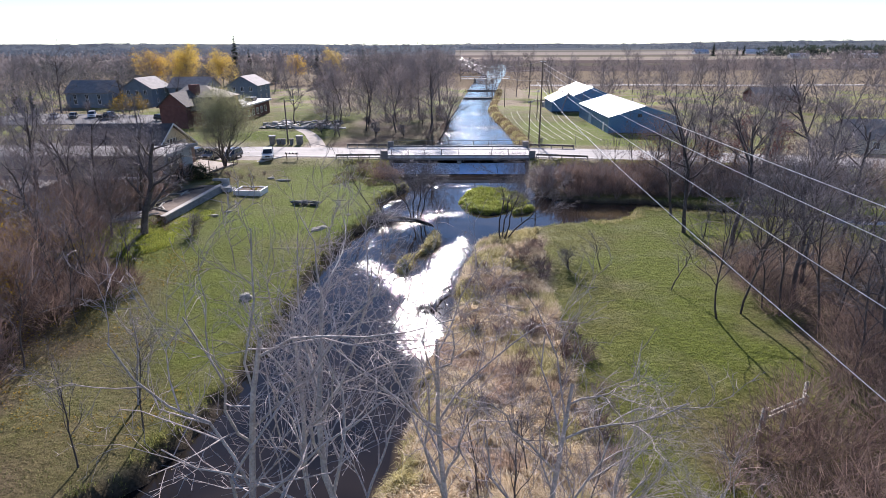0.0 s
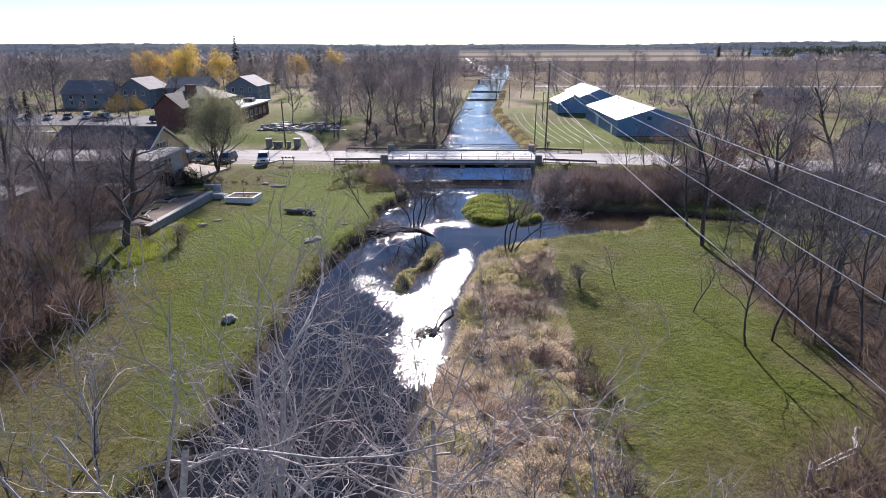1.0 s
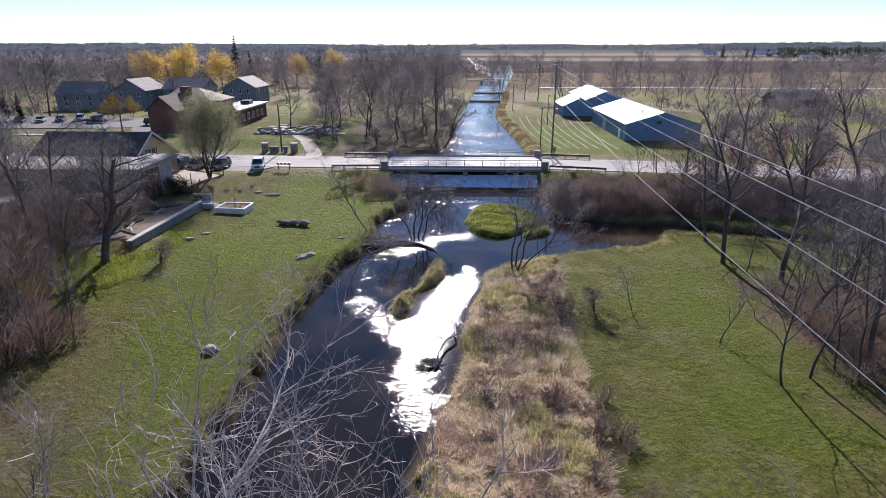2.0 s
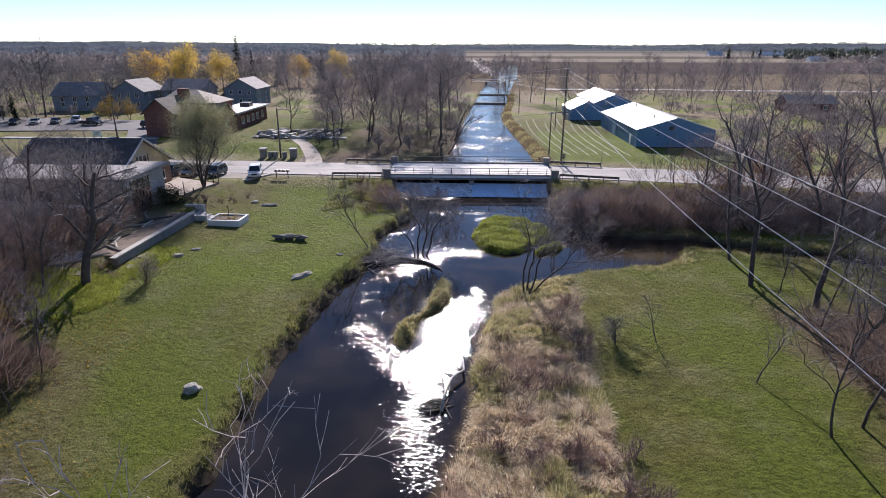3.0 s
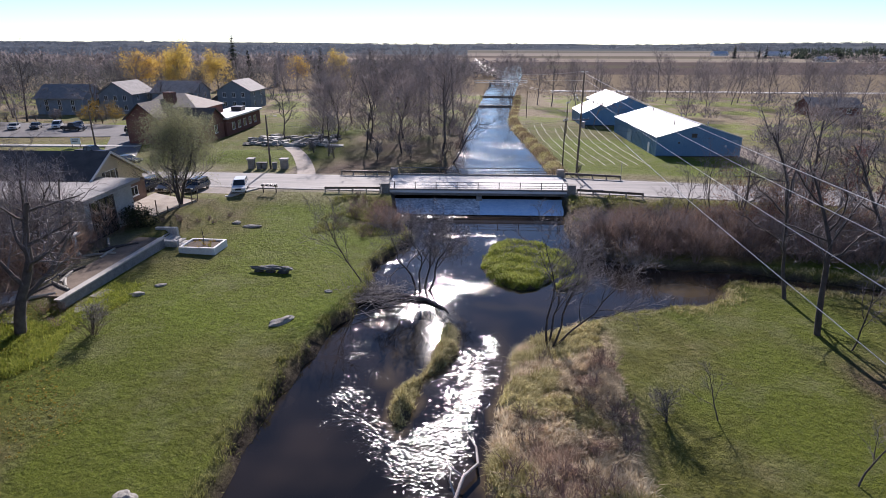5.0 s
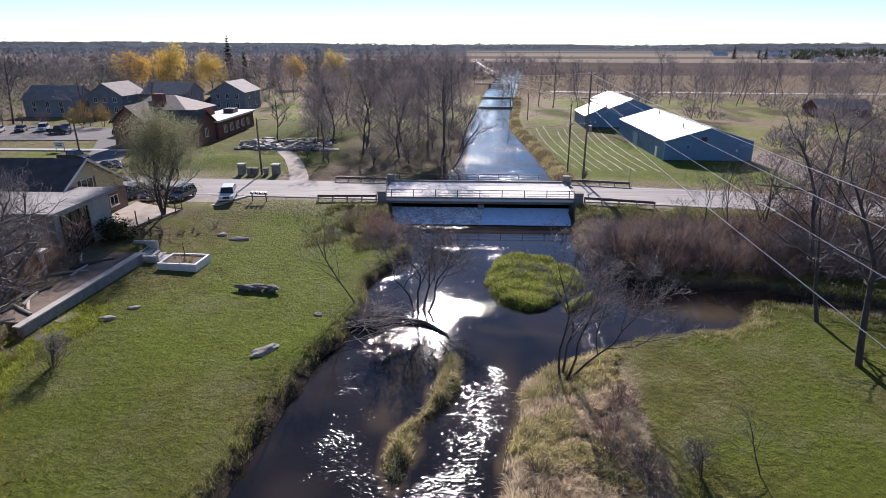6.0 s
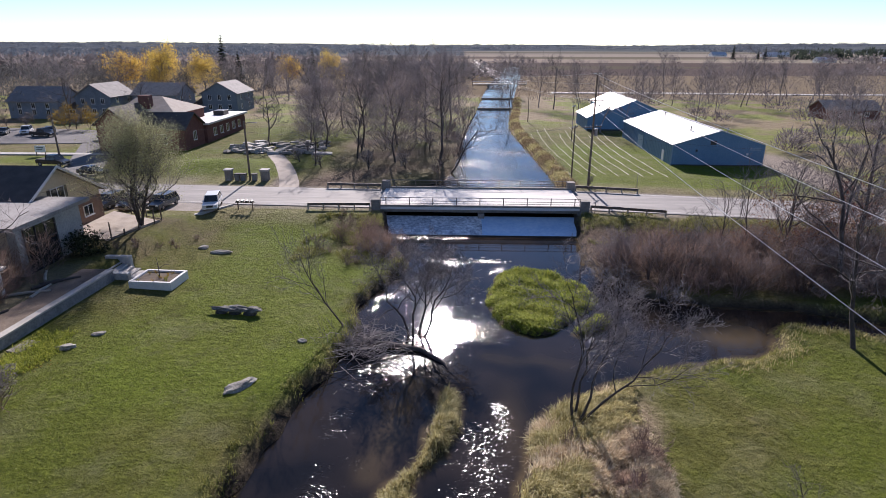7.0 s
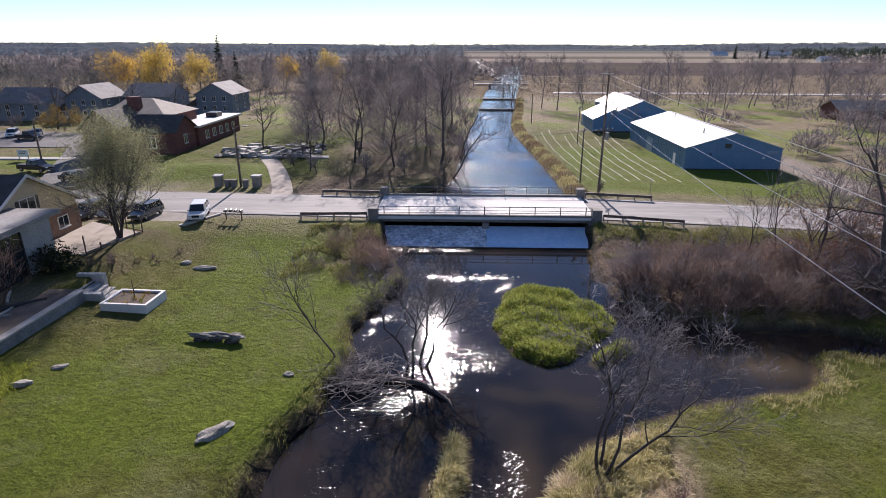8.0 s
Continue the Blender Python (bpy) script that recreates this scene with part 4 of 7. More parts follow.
for sg in (-1, 1):
    part("bargeboard", Build().add([(-42.42, 90.3, 9.66), (-42.42, 90.3 + sg * 7.5, 5.55), (-42.42, 90.3 + sg * 7.5, 5.85), (-42.42, 90.3, 9.96), (-42.36, 90.3, 9.66), (-42.36, 90.3 + sg * 7.5, 5.55), (-42.36, 90.3 + sg * 7.5, 5.85), (-42.36, 90.3, 9.96)],
                                   [(0, 1, 2, 3), (7, 6, 5, 4), (0, 4, 5, 1), (2, 6, 7, 3), (1, 5, 6, 2), (3, 7, 4, 0)]), TRIM, house)
window(house, (-42.96, 90.3, 6.9), 2.0, 1.3, "+x", shutters=True)
window(house, (-42.88, 94.5, 4.0), 1.5, 1.1, "+x")
window(house, (-42.88, 87.2, 4.0), 1.3, 1.1, "+x")
part("door", Build().box(-42.92, 90.6, 2.4, -42.84, 91.6, 4.5), TRIM, house)

annex = thing("flat_roofed_annex", "pale flat-roofed annex with dark tall glazing", "building")
part("wall", Build().box(-62, 78.2, 2.2, -38.6, 83.2, 6.9, 0.02).box(-62, 83.2, 2.2, -38.6, 86.9, 6.9, 0.02), WALL_PAINT, annex)
part("side_wall", Build().box(-62, 78.1, 2.2, -39.4, 78.196, 6.6), TAN, annex, "pale yellow wall")
roof = Build().prism([(-63, 77.2), (-37.9, 77.2), (-38.0, 87.9), (-63, 87.9)], 6.902, 7.25)
part("roof", roof, OLD_ROOF, annex, "grey flat roof with a thin fascia")
part("glazing", Build().box(-38.62, 79.1, 2.5, -38.5, 83.0, 6.5), GLASS, annex, "dark tall windows")
for y in (79.0, 80.4, 81.7, 83.0):
    part("mullion", Build().box(-38.55, y - 0.06, 2.5, -38.42, y + 0.06, 6.55), MAIL, annex)
part("transom", Build().box(-38.55, 79.0, 5.0, -38.42, 83.0, 5.12), MAIL, annex)
for x in (-44, -48.5, -53, -57.5):
    window(annex, (x, 78.1, 4.9), 1.8, 1.3, "-y")
canopy = thing("garden_canopy", "low white canopy frame beside the annex", "canopy")
part("roof", Build().box(-47, 73.6, 4.75, -37.0, 74.6, 4.95, 0.03), WHITE_PAINT, canopy)
for x in (-46.5, -42, -37.4):
    part("post", Build().box(x, 73.8, 2.4, x + 0.25, 74.1, 4.75, 0.02), WHITE_PAINT, canopy)
lower = thing("low_garage", "low grey-roofed garage among bare trees", "garage")
part("wall", Build().box(-72, 66, 1.5, -50, 75, 4.6, 0.03), WALL_PAINT, lower)
part("roof", Build().prism([(-72.5, 65.4), (-49.5, 65.4), (-49.5, 75.5), (-72.5, 75.5)], 4.602, 4.9), OLD_ROOF, lower, "grey flat roof")
part("door", Build().box(-50.02, 68, 1.9, -49.94, 71, 4.0), MAIL, lower)

# terrace: retaining wall, coping, steps, planter, patio
wall = tagged(part("wall_1", Build().prism([(-32.85, 64.4), (-32.42, 64.3), (-31.9, 80.0), (-32.3, 80.0)], 0.4, 2.5), GREY_WALL), "weathered whitewashed concrete retaining wall", "wall", kind="structure")
part("coping", Build().prism([(-32.95, 64.2), (-32.32, 64.1), (-31.8, 80.1), (-32.42, 80.1)], 2.502, 2.62), CONCRETE, wall)
terrace = tagged(part("pavement_4", Build().prism([(-35.4, 65), (-32.97, 65), (-32.44, 80.2), (-34.8, 80.2)], 2.3, 2.56), LEAFY_WALK), "leaf-strewn walk on top of the retaining wall", "pavement", kind="structure")
stairs = thing("garden_steps", "whitewashed concrete garden steps with low cheek walls", "steps")
for i in range(5):
    part("step", Build().box(-34.2 + i * 0.62, 80.75, 1.0, -33.5 + i * 0.62, 83.0, 2.42 - i * 0.2, 0.02), CONCRETE, stairs)
part("cheek_wall", Build().box(-33.6, 80.2, 0.9, -30.7, 80.74, 2.15, 0.04), WALL_PAINT, stairs)
part("cheek_wall", Build().box(-34.4, 83.02, 0.9, -32.0, 83.5, 2.75, 0.04), WALL_PAINT, stairs)
part("landing", Build().box(-31.1, 80.75, 0.9, -29.9, 82.6, 1.52, 0.03), CONCRETE, stairs)

planter = thing("garden_planter", "white concrete planter box with a young tree", "planter", pose(-27.7, 79.9, 1.3, 0, 0, -3))
L, D = 1.95, 1.5
for nm, q in (("side", (-L, -D, -0.4, L, -D + 0.24, 0.82)), ("side", (-L, D - 0.24, -0.4, L, D, 0.82)), ("side", (-L, -D + 0.241, -0.4, -L + 0.24, D - 0.241, 0.817)), ("side", (L - 0.24, -D + 0.241, -0.4, L, D - 0.241, 0.817))):
    part(nm, Build().box(*q, 0.03), WHITE_PAINT, planter)
part("soil", Build().box(-L + 0.2, -D + 0.2, 0.0, L - 0.2, D - 0.2, 0.66), SOIL, planter)
patio = tagged(part("pavement_5", Build().prism([(-42.8, 89.5), (-37.2, 88.2), (-35.2, 95.2), (-42.8, 99.0)], 2.4, 2.62), PAVER), "sandy paved patio behind a post fence", "pavement", kind="structure")
fence = thing("patio_fence", "row of thin dark fence posts round the patio", "fence")
pp = Build().box(-0.05, -0.05, -0.3, 0.05, 0.05, 1.9, 0.01).mesh("post", POLE_WOOD)
short = Build().box(-0.06, -0.06, -0.3, 0.06, 0.06, 0.7, 0.01).mesh("post", POLE_WOOD)
for i, (x, y) in enumerate(((-37.0, 88.6), (-36.5, 90.2), (-35.9, 92.0), (-35.3, 94.2), (-35.2, 95.6), (-37.6, 96.8), (-40, 97.9))):
    part("post", short if i in (1, 2) else pp, None, fence, at=(x, y, 2.5))
for a, b_ in (((-37.0, 88.6), (-35.2, 95.5)), ((-35.2, 95.6), (-40, 97.9))):
    part("rail", Build().tube([(*a, 2.68), (*b_, 2.68)], [0.06, 0.06], 5), POLE_WOOD, fence)

# brick building with a tan roof and a white-roofed wing
school = thing("brick_building", "dark red brick building with a tan hipped roof", "building")
part("wall", Build().box(-71.5, 150, 2.2, -59, 164, 8.4), BRICK, school)
hip = Build()
hip.add([(-72, 149.5, 8.4), (-58.5, 149.5, 8.4), (-58.5, 164.5, 8.4), (-72, 164.5, 8.4), (-69.5, 157, 11.3), (-64.5, 157, 11.3)], [(0, 1, 5, 4), (1, 2, 5), (2, 3, 4, 5), (3, 0, 4), (3, 2, 1, 0)])
part("roof", hip, TAN_SHINGLE, school, "tan shingled hipped roof")
part("porch_wall", body(-69.6, -63.2, 140.5, 150.2, 2.2, 7.6, 10.4, "y"), BRICK, school)
part("porch_roof", gable(Build(), -69.6, -63.2, 140.5, 150.2, 7.6, 10.4, "y", 0.5, 0.2), DARK_SHINGLE, school)
part("front_wing", body(-64, -54.0, 143, 151.5, 2.2, 6.4, 8.9, "x"), BRICK, school)
part("front_roof", gable(Build(), -64, -54.0, 143, 151.5, 6.4, 8.9, "x", 0.45, 0.2), DARK_SHINGLE, school, "dark shingled gable roof")
part("wing", Build().box(-61, 152, 2.2, -53.6, 174, 6.0), BRICK, school)
part("wing_roof", Build().box(-61.4, 151.6, 6.002, -53.0, 174.6, 6.4, 0.03), FLAT_ROOF, school, "white flat roof of the wing")
part("chimney", Build().box(-66.8, 151.5, 9.0, -64.6, 153.2, 11.9, 0.03), BRICK, school)
part("roof_unit", Build().box(-57.8, 166, 6.4, -55.4, 169, 7.4, 0.04), MAIL, school)
window(school, (-58.5, 142.98, 4.4), 1.6, 1.8, "-y")
for y in (156, 159.5, 163, 166.5, 170):
    window(school, (-53.58, y, 4.2), 1.5, 1.5, "+x")
window(school, (-53.98, 147.2, 4.6), 1.3, 1.6, "+x")


def grey_house(x, y, w, d, e, r, axis, label, porch=True):
    h = thing("grey_house", label, "house", group="blue-grey houses along the street")
    z = 2.4
    part("wall", body(x - w / 2, x + w / 2, y - d / 2, y + d / 2, z - 0.6, z + e, z + r, axis), GREY_SIDING, h)
    part("roof", gable(Build(), x - w / 2, x + w / 2, y - d / 2, y + d / 2, z + e, z + r, axis, 0.5, 0.2), SHINGLE, h, "grey shingled roof")
    for fx in (-0.28, 0.0, 0.28):
        for fz in (1.7, e - 1.2):
            window(h, (x + fx * w, y - d / 2 - 0.02, z + fz), 0.95, 1.35, "-y")
    for fy in (-0.25, 0.2):
        for fz in (1.7, e - 1.2):
            window(h, (x + w / 2 + 0.02, y + fy * d, z + fz), 0.95, 1.3, "+x")
    if porch:
        part("porch_roof", Build().add([(x - w / 2 - 2.8, y - d / 2 - 0.3, z + 2.6), (x - w / 2, y - d / 2 - 0.3, z + 4.3), (x - w / 2, y + d / 4, z + 4.3), (x - w / 2 - 2.8, y + d / 4, z + 2.6), (x - w / 2 - 2.8, y - d / 2 - 0.3, z + 2.4), (x - w / 2, y - d / 2 - 0.3, z + 2.4), (x - w / 2, y + d / 4, z + 2.4), (x - w / 2 - 2.8, y + d / 4, z + 2.4)],
                                       [(0, 1, 2, 3), (7, 6, 5, 4), (0, 4, 5, 1), (3, 2, 6, 7), (0, 3, 7, 4)]), DARK_SHINGLE, h)
        part("porch", Build().box(x - w / 2 - 2.6, y - d / 2, z - 0.5, x - w / 2 - 0.01, y + d / 4, z + 2.4), GREY_SIDING, h)
        window(h, (x - w / 2 - 1.3, y - d / 2 - 0.02, z + 1.5), 1.6, 1.0, "-y")
    return h


grey_house(-73, 214, 10.5, 14, 5.6, 8.6, "y", "blue-grey two-storey house with white-framed windows")
grey_house(-90, 208, 13, 12, 5.4, 8.4, "x", "blue-grey two-storey house with a long roof", False)
grey_house(-103, 200, 10, 13, 5.6, 8.8, "y", "blue-grey two-storey house with a porch")
grey_house(-118, 196, 14, 11, 4.6, 8.0, "x", "long blue-grey house behind bare trees", False)


def far_house(x, y, w, d, e, r, wall_m, roof_m, label, axis="x"):
    h = thing("farm_building", label, "house")
    z = ground_z(x, y)
    part("wall", body(x - w / 2, x + w / 2, y - d / 2, y + d / 2, z - 0.8, z + e, z + r, axis), wall_m, h)
    part("roof", gable(Build(), x - w / 2, x + w / 2, y - d / 2, y + d / 2, z + e, z + r, axis, 0.4, 0.2), roof_m, h)
    for fx in (-0.25, 0.25):
        window(h, (x + fx * w, y - d / 2 - 0.02, z + 1.6), 1.2, 1.2, "-y")
    return h


far_house(110, 208, 15, 9, 2.8, 5.0, BRICK, SHINGLE, "red brick bungalow among bare trees")
far_house(82, 113, 15, 10, 2.8, 5.6, TAN, TAN_SHINGLE, "tan cottage behind roadside trees")
far_house(-36, 520, 16, 10, 3.4, 6.4, WHITE_PAINT, ROOF_METAL, "white farmhouse beyond the trees")
far_house(530, 800, 30, 14, 3, 6, WHITE_PAINT, ROOF_METAL, "distant white farm shed beside a hedge")
far_house(440, 790, 22, 12, 3, 6, WHITE_PAINT, ROOF_METAL, "distant white farmhouse beside a hedge")
far_house(560, 1150, 44, 20, 3, 8, WHITE_PAINT, ROOF_METAL, "distant white barn in open fields")
far_house(470, 1180, 26, 18, 3, 8, WHITE_PAINT, ROOF_METAL, "distant white barn in open fields")


# ------------------------------------------------------------------ vehicles
def car(label, colour, m, kind="suv", group="parked cars"):
    """A car, its nose towards -y."""
    c = thing("car", label, "car", m, group)
    hl, hw = (2.3, 0.92) if kind != "pickup" else (2.75, 0.98)
    belt, top = (1.0, 1.72) if kind == "suv" else (0.92, 1.45) if kind == "sedan" else (1.08, 1.85)
    bm = bmesh.new()
    prof = [(-hl, 0.35), (-hl - 0.04, 0.62), (-hl + 0.12, 0.86), (-hl + 1.15, belt), (hl - 0.2, belt + 0.02), (hl, belt - 0.15), (hl, 0.38)]
    rows = []
    for x, s in ((-hw, 0.97), (-hw + 0.06, 1.0), (hw - 0.06, 1.0), (hw, 0.97)):
        rows.append([bm.verts.new((x, y * s, z if abs(x) < hw else min(max(z, 0.42), belt - 0.08))) for y, z in prof])
    for a, b in zip(rows, rows[1:]):
        for i in range(len(prof)):
            j = (i + 1) % len(prof)
            bm.faces.new((a[i], a[j], b[j], b[i]))
    bm.faces.new(rows[0][::-1])
    bm.faces.new(rows[-1])
    bmesh.ops.recalc_face_normals(bm, faces=bm.faces[:])
    me = bpy.data.meshes.new("body")
    bm.to_mesh(me)
    bm.free()
    me.materials.append(colour)
    part("body", me, None, c)
    y0, y1, t0, t1 = {"suv": (-hl + 1.15, hl - 0.12, -hl + 1.75, hl - 0.45), "sedan": (-hl + 1.2, hl - 0.5, -hl + 1.95, hl - 1.15), "pickup": (-hl + 1.35, 0.75, -hl + 1.95, 0.55)}[kind]
    w0, w1 = hw - 0.06, hw - 0.2
    cab = [(-w0, y0, belt - 0.02), (w0, y0, belt - 0.02), (w0, y1, belt - 0.02), (-w0, y1, belt - 0.02), (-w1, t0, top - 0.06), (w1, t0, top - 0.06), (w1, t1, top - 0.06), (-w1, t1, top - 0.06)]
    part("glasshouse", Build().add(cab, [(0, 1, 5, 4), (1, 2, 6, 5), (2, 3, 7, 6), (3, 0, 4, 7), (4, 5, 6, 7)]), GLASS, c, "dark car windows")
    part("roof_panel", Build().box(-w1 - 0.02, t0 - 0.02, top - 0.07, w1 + 0.02, t1 + 0.02, top, 0.03), colour, c)
    for sx in (-1, 1):
        for y in (y0 + 0.02, (t0 + t1) / 2, y1 - 0.02):
            yt = t0 if y < t0 else t1 if y > t1 else y
            part("pillar", Build().tube([(sx * (w0 + 0.01), y, belt - 0.03), (sx * (w1 + 0.02), yt, top - 0.05)], [0.045, 0.04], 5), colour, c)
        part("headlight", Build().box(sx * 0.62 - 0.17, -hl - 0.06, 0.66, sx * 0.62 + 0.17, -hl + 0.12, 0.82, 0.03), LEAD, c)
        part("tail_light", Build().box(sx * 0.72 - 0.1, hl - 0.1, 0.72, sx * 0.72 + 0.1, hl + 0.03, 0.98, 0.02), BRICK, c)
        part("mirror", Build().box(sx * (hw + 0.1) - 0.08, y0 + 0.3, belt - 0.02, sx * (hw + 0.1) + 0.08, y0 + 0.42, belt + 0.14, 0.02), colour, c)
        for y in (-hl + 0.85, hl - 0.85):
            wheel = part("wheel", Build().tube([(sx * (hw - 0.2), y, 0.35), (sx * (hw - 0.17), y, 0.35), (sx * (hw - 0.0), y, 0.35), (sx * (hw + 0.02), y, 0.35)], [0.3, 0.35, 0.35, 0.3], 16), BLACK, c)
            part("rim", Build().tube([(sx * (hw + 0.021), y, 0.35), (sx * (hw + 0.035), y, 0.35)], [0.2, 0.17], 10), STEEL, wheel)
    part("grille", Build().box(-0.4, -hl - 0.05, 0.55, 0.4, -hl + 0.05, 0.8, 0.02), BLACK, c)
    part("bumper", Build().box(-hw + 0.03, -hl - 0.1, 0.34, hw - 0.03, -hl + 0.1, 0.54, 0.04), colour if kind != "pickup" else STEEL, c)
    if kind == "pickup":
        part("cargo_bed", Build().box(-hw + 0.1, 0.85, belt - 0.02, hw - 0.1, hl - 0.1, belt + 0.03), BLACK, c)
    return c


WHITE_CAR, BLACK_CAR, GREY_CAR, SILVER_CAR, BROWN_CAR = paint("white_enamel", (0.78, 0.78, 0.77)), paint("black_enamel", (0.02, 0.02, 0.022)), paint("grey_enamel", (0.10, 0.105, 0.11)), paint("silver_enamel", (0.42, 0.43, 0.44)), paint("bronze_enamel", (0.14, 0.12, 0.10))
car("white sport utility car parked facing the lawn", WHITE_CAR, pose(-32.3, 103.0, 2.12, 0, 0, 14))
car("dark blue-grey car parked beside the house", GREY_CAR, pose(-45.6, 103.0, 2.12, 0, 0, -6))
car("bronze pickup parked beside the house", BROWN_CAR, pose(-42.3, 102.9, 2.12, 0, 0, -4), "pickup")
car("dark grey car parked behind a tree", GREY_CAR, pose(-38.6, 102.8, 2.12, 0, 0, -6))
car("black sedan on the street", BLACK_CAR, pose(-58, 119.5, 2.5, 0, 0, 78), "sedan")
car("black pickup parked in the street", BLACK_CAR, pose(-69, 126.5, 2.5, 0, 0, 80), "pickup")
car("black car parked on the lot", BLACK_CAR, pose(-76, 154, 2.5, 0, 0, 70), "suv")
car("dark pickup at the far kerb", BLACK_CAR, pose(-93, 158, 2.5, 0, 0, 80), "pickup")
for i, (k, colour, label) in enumerate((("sedan", BLACK_CAR, "black sedan in the parking row"), ("sedan", SILVER_CAR, "silver sedan in the parking row"), ("sedan", GREY_CAR, "dark grey sedan in the parking row"), ("suv", WHITE_CAR, "white car in the parking row"), ("sedan", SILVER_CAR, "silver sedan in the parking row"))):
    car(label, colour, pose(-113 + i * 4.4, 158 + i * 1.4, 2.5, 0, 0, 25), k)


# ------------------------------------------------------------------ poles, wires, small street things
def utility_pole(x, y, top, label, arms=(), lamp=False, r=0.17):
    z = ground_z(x, y)
    p = thing("utility_pole", label, "utility pole", pose(x, y, z))
    h = top - z
    part("shaft", Build().tube([(0, 0, -0.6), (0, 0, h * 0.5), (0, 0, h)], [r, r * 0.85, r * 0.68], 10), POLE_WOOD, p)
    for az, w, turn in arms:
        dx, dy = math.cos(radians(turn)), math.sin(radians(turn))
        part("crossarm", Build().tube([(-dx * w, -dy * w - 0.15, az - z), (dx * w, dy * w - 0.15, az - z)], [0.075, 0.075], 4), POLE_WOOD, p)
        for u in (-0.9, -0.35, 0.35, 0.9):
            part("insulator", Build().tube([(dx * w * u, dy * w * u - 0.15, az - z + 0.06), (dx * w * u, dy * w * u - 0.15, az - z + 0.14), (dx * w * u, dy * w * u - 0.15, az - z + 0.26)], [0.05, 0.08, 0.04], 6), LEAD, p)
    if lamp:
        part("lamp_arm", Build().tube([(0, 0, h - 0.6), (0.6, -0.3, h - 0.2), (1.5, -0.6, h - 0.1)], [0.04, 0.04, 0.04], 6), STEEL, p)
        part("lamp_head", Build().lump(1.8, -0.7, h - 0.12, 0.4, 0.2, 0.1, 1, 0.1), STEEL, p)
    return p


main_pole = utility_pole(17.8, 115.6, 18.2, "tall wooden utility pole with crossarms by the bridge", ((17.9, 0.5, 0), (14.5, 1.1, 0), (10.9, 1.6, 30)))
part("transformer", Build().tube([(0.45, 0, 7.6), (0.45, 0, 8.6)], [0.28, 0.28], 10), STEEL, main_pole)
utility_pole(16.6, 122.5, 10.2, "slim wooden pole with a crossarm on mown grass", ((9.9, 1.1, 60),), r=0.13)
utility_pole(23.5, 162.0, 9.4, "slim wooden pole on mown grass", ((9.1, 1.0, 60),), r=0.13)
utility_pole(17.2, 194.0, 9.4, "slim wooden pole beside the river", (), r=0.13)
utility_pole(-33.0, 118.6, 11.0, "wooden street pole with a lamp", (), True)
utility_pole(-68.5, 127.5, 10.5, "leaning wooden street pole", ())
utility_pole(4.0, 330.0, 15.0, "far wooden utility pole", ((14.6, 0.8, 0),))
utility_pole(-2.0, 470.0, 16.0, "far wooden utility pole", ((15.6, 0.8, 0),))
utility_pole(11.8, -4.0, 17.9, "tall wooden utility pole behind bare trees", ((17.4, 0.5, 0), (14.0, 1.1, 0)))
utility_pole(58, 104.0, 11.5, "wooden street pole with a lamp by the road", (), True)


def wire(a, b, sag, r=0.0145, material=None):
    a, b = Vector(a), Vector(b)
    pts = [a.lerp(b, i / 24) - Vector((0, 0, sag * 4 * (i / 24) * (1 - i / 24))) for i in range(25)]
    solid("power_line", Build().tube(pts, [r] * 25, 4), material or (WIRE if r > 0.0142 else CABLE), "thin pale overhead power line between poles", "power line", group="overhead lines")


wire((17.4, 115.4, 18.1), (11.4, -4.1, 17.6), 0.8)
wire((18.2, 115.4, 16.8), (12.2, -4.1, 16.6), 1.0)
wire((16.8, 115.4, 14.4), (10.8, -4.1, 13.6), 1.2)
wire((18.8, 115.4, 14.6), (12.8, -4.1, 14.3), 0.7)
for za, zb, dx in ((18.1, 14.9, 0.0), (16.8, 14.6, 0.4), (14.5, 14.3, -0.8), (14.5, 14.2, 0.8)):
    wire((17.8 + dx, 115.8, za), (4.0 + dx, 330.0, zb), 3.0, 0.015)
wire((17.8, 115.4, 11.0), (-33.0, 118.6, 9.4), 1.2, 0.012)
wire((17.8, 115.4, 10.0), (58, 104, 9.6), 0.9, 0.012)
for dx in (-0.9, 0.9):
    wire((16.6 + dx * 0.5, 122.5 + dx * 0.8, 10.0), (23.5 + dx * 0.5, 162 + dx * 0.8, 9.3), 1.2, 0.014)
    wire((17.8 + dx, 115.5, 11.0), (16.6 + dx * 0.5, 122.5 + dx * 0.8, 10.0), 0.2, 0.014)
wire((-33.0, 118.6, 10.2), (-68.5, 127.5, 9.8), 1.0, 0.014)
wire((-68.5, 127.5, 9.8), (-150, 150, 10.5), 1.5, 0.014)

mail = thing("mailbox_row", "row of dark mailboxes on a timber rack", "mailbox", pose(-27.8, 102.2, ground_z(-27.8, 102.2), 0, 0, -4))
for x in (-0.95, 0.95):
    part("post", Build().box(x - 0.06, -0.06, -0.4, x + 0.06, 0.06, 0.95, 0.01), POLE_WOOD, mail)
part("rack", Build().box(-1.25, -0.12, 0.95, 1.25, 0.12, 1.03, 0.01), POLE_WOOD, mail)
for i in range(4):
    bx = -0.94 + i * 0.62
    b = Build()
    b.tube([(bx, -0.27, 1.16), (bx, 0.27, 1.16)], [0.14, 0.14], 10).box(bx - 0.13, -0.265, 1.032, bx + 0.13, 0.265, 1.16)
    part("mailbox", b, MAIL, mail)
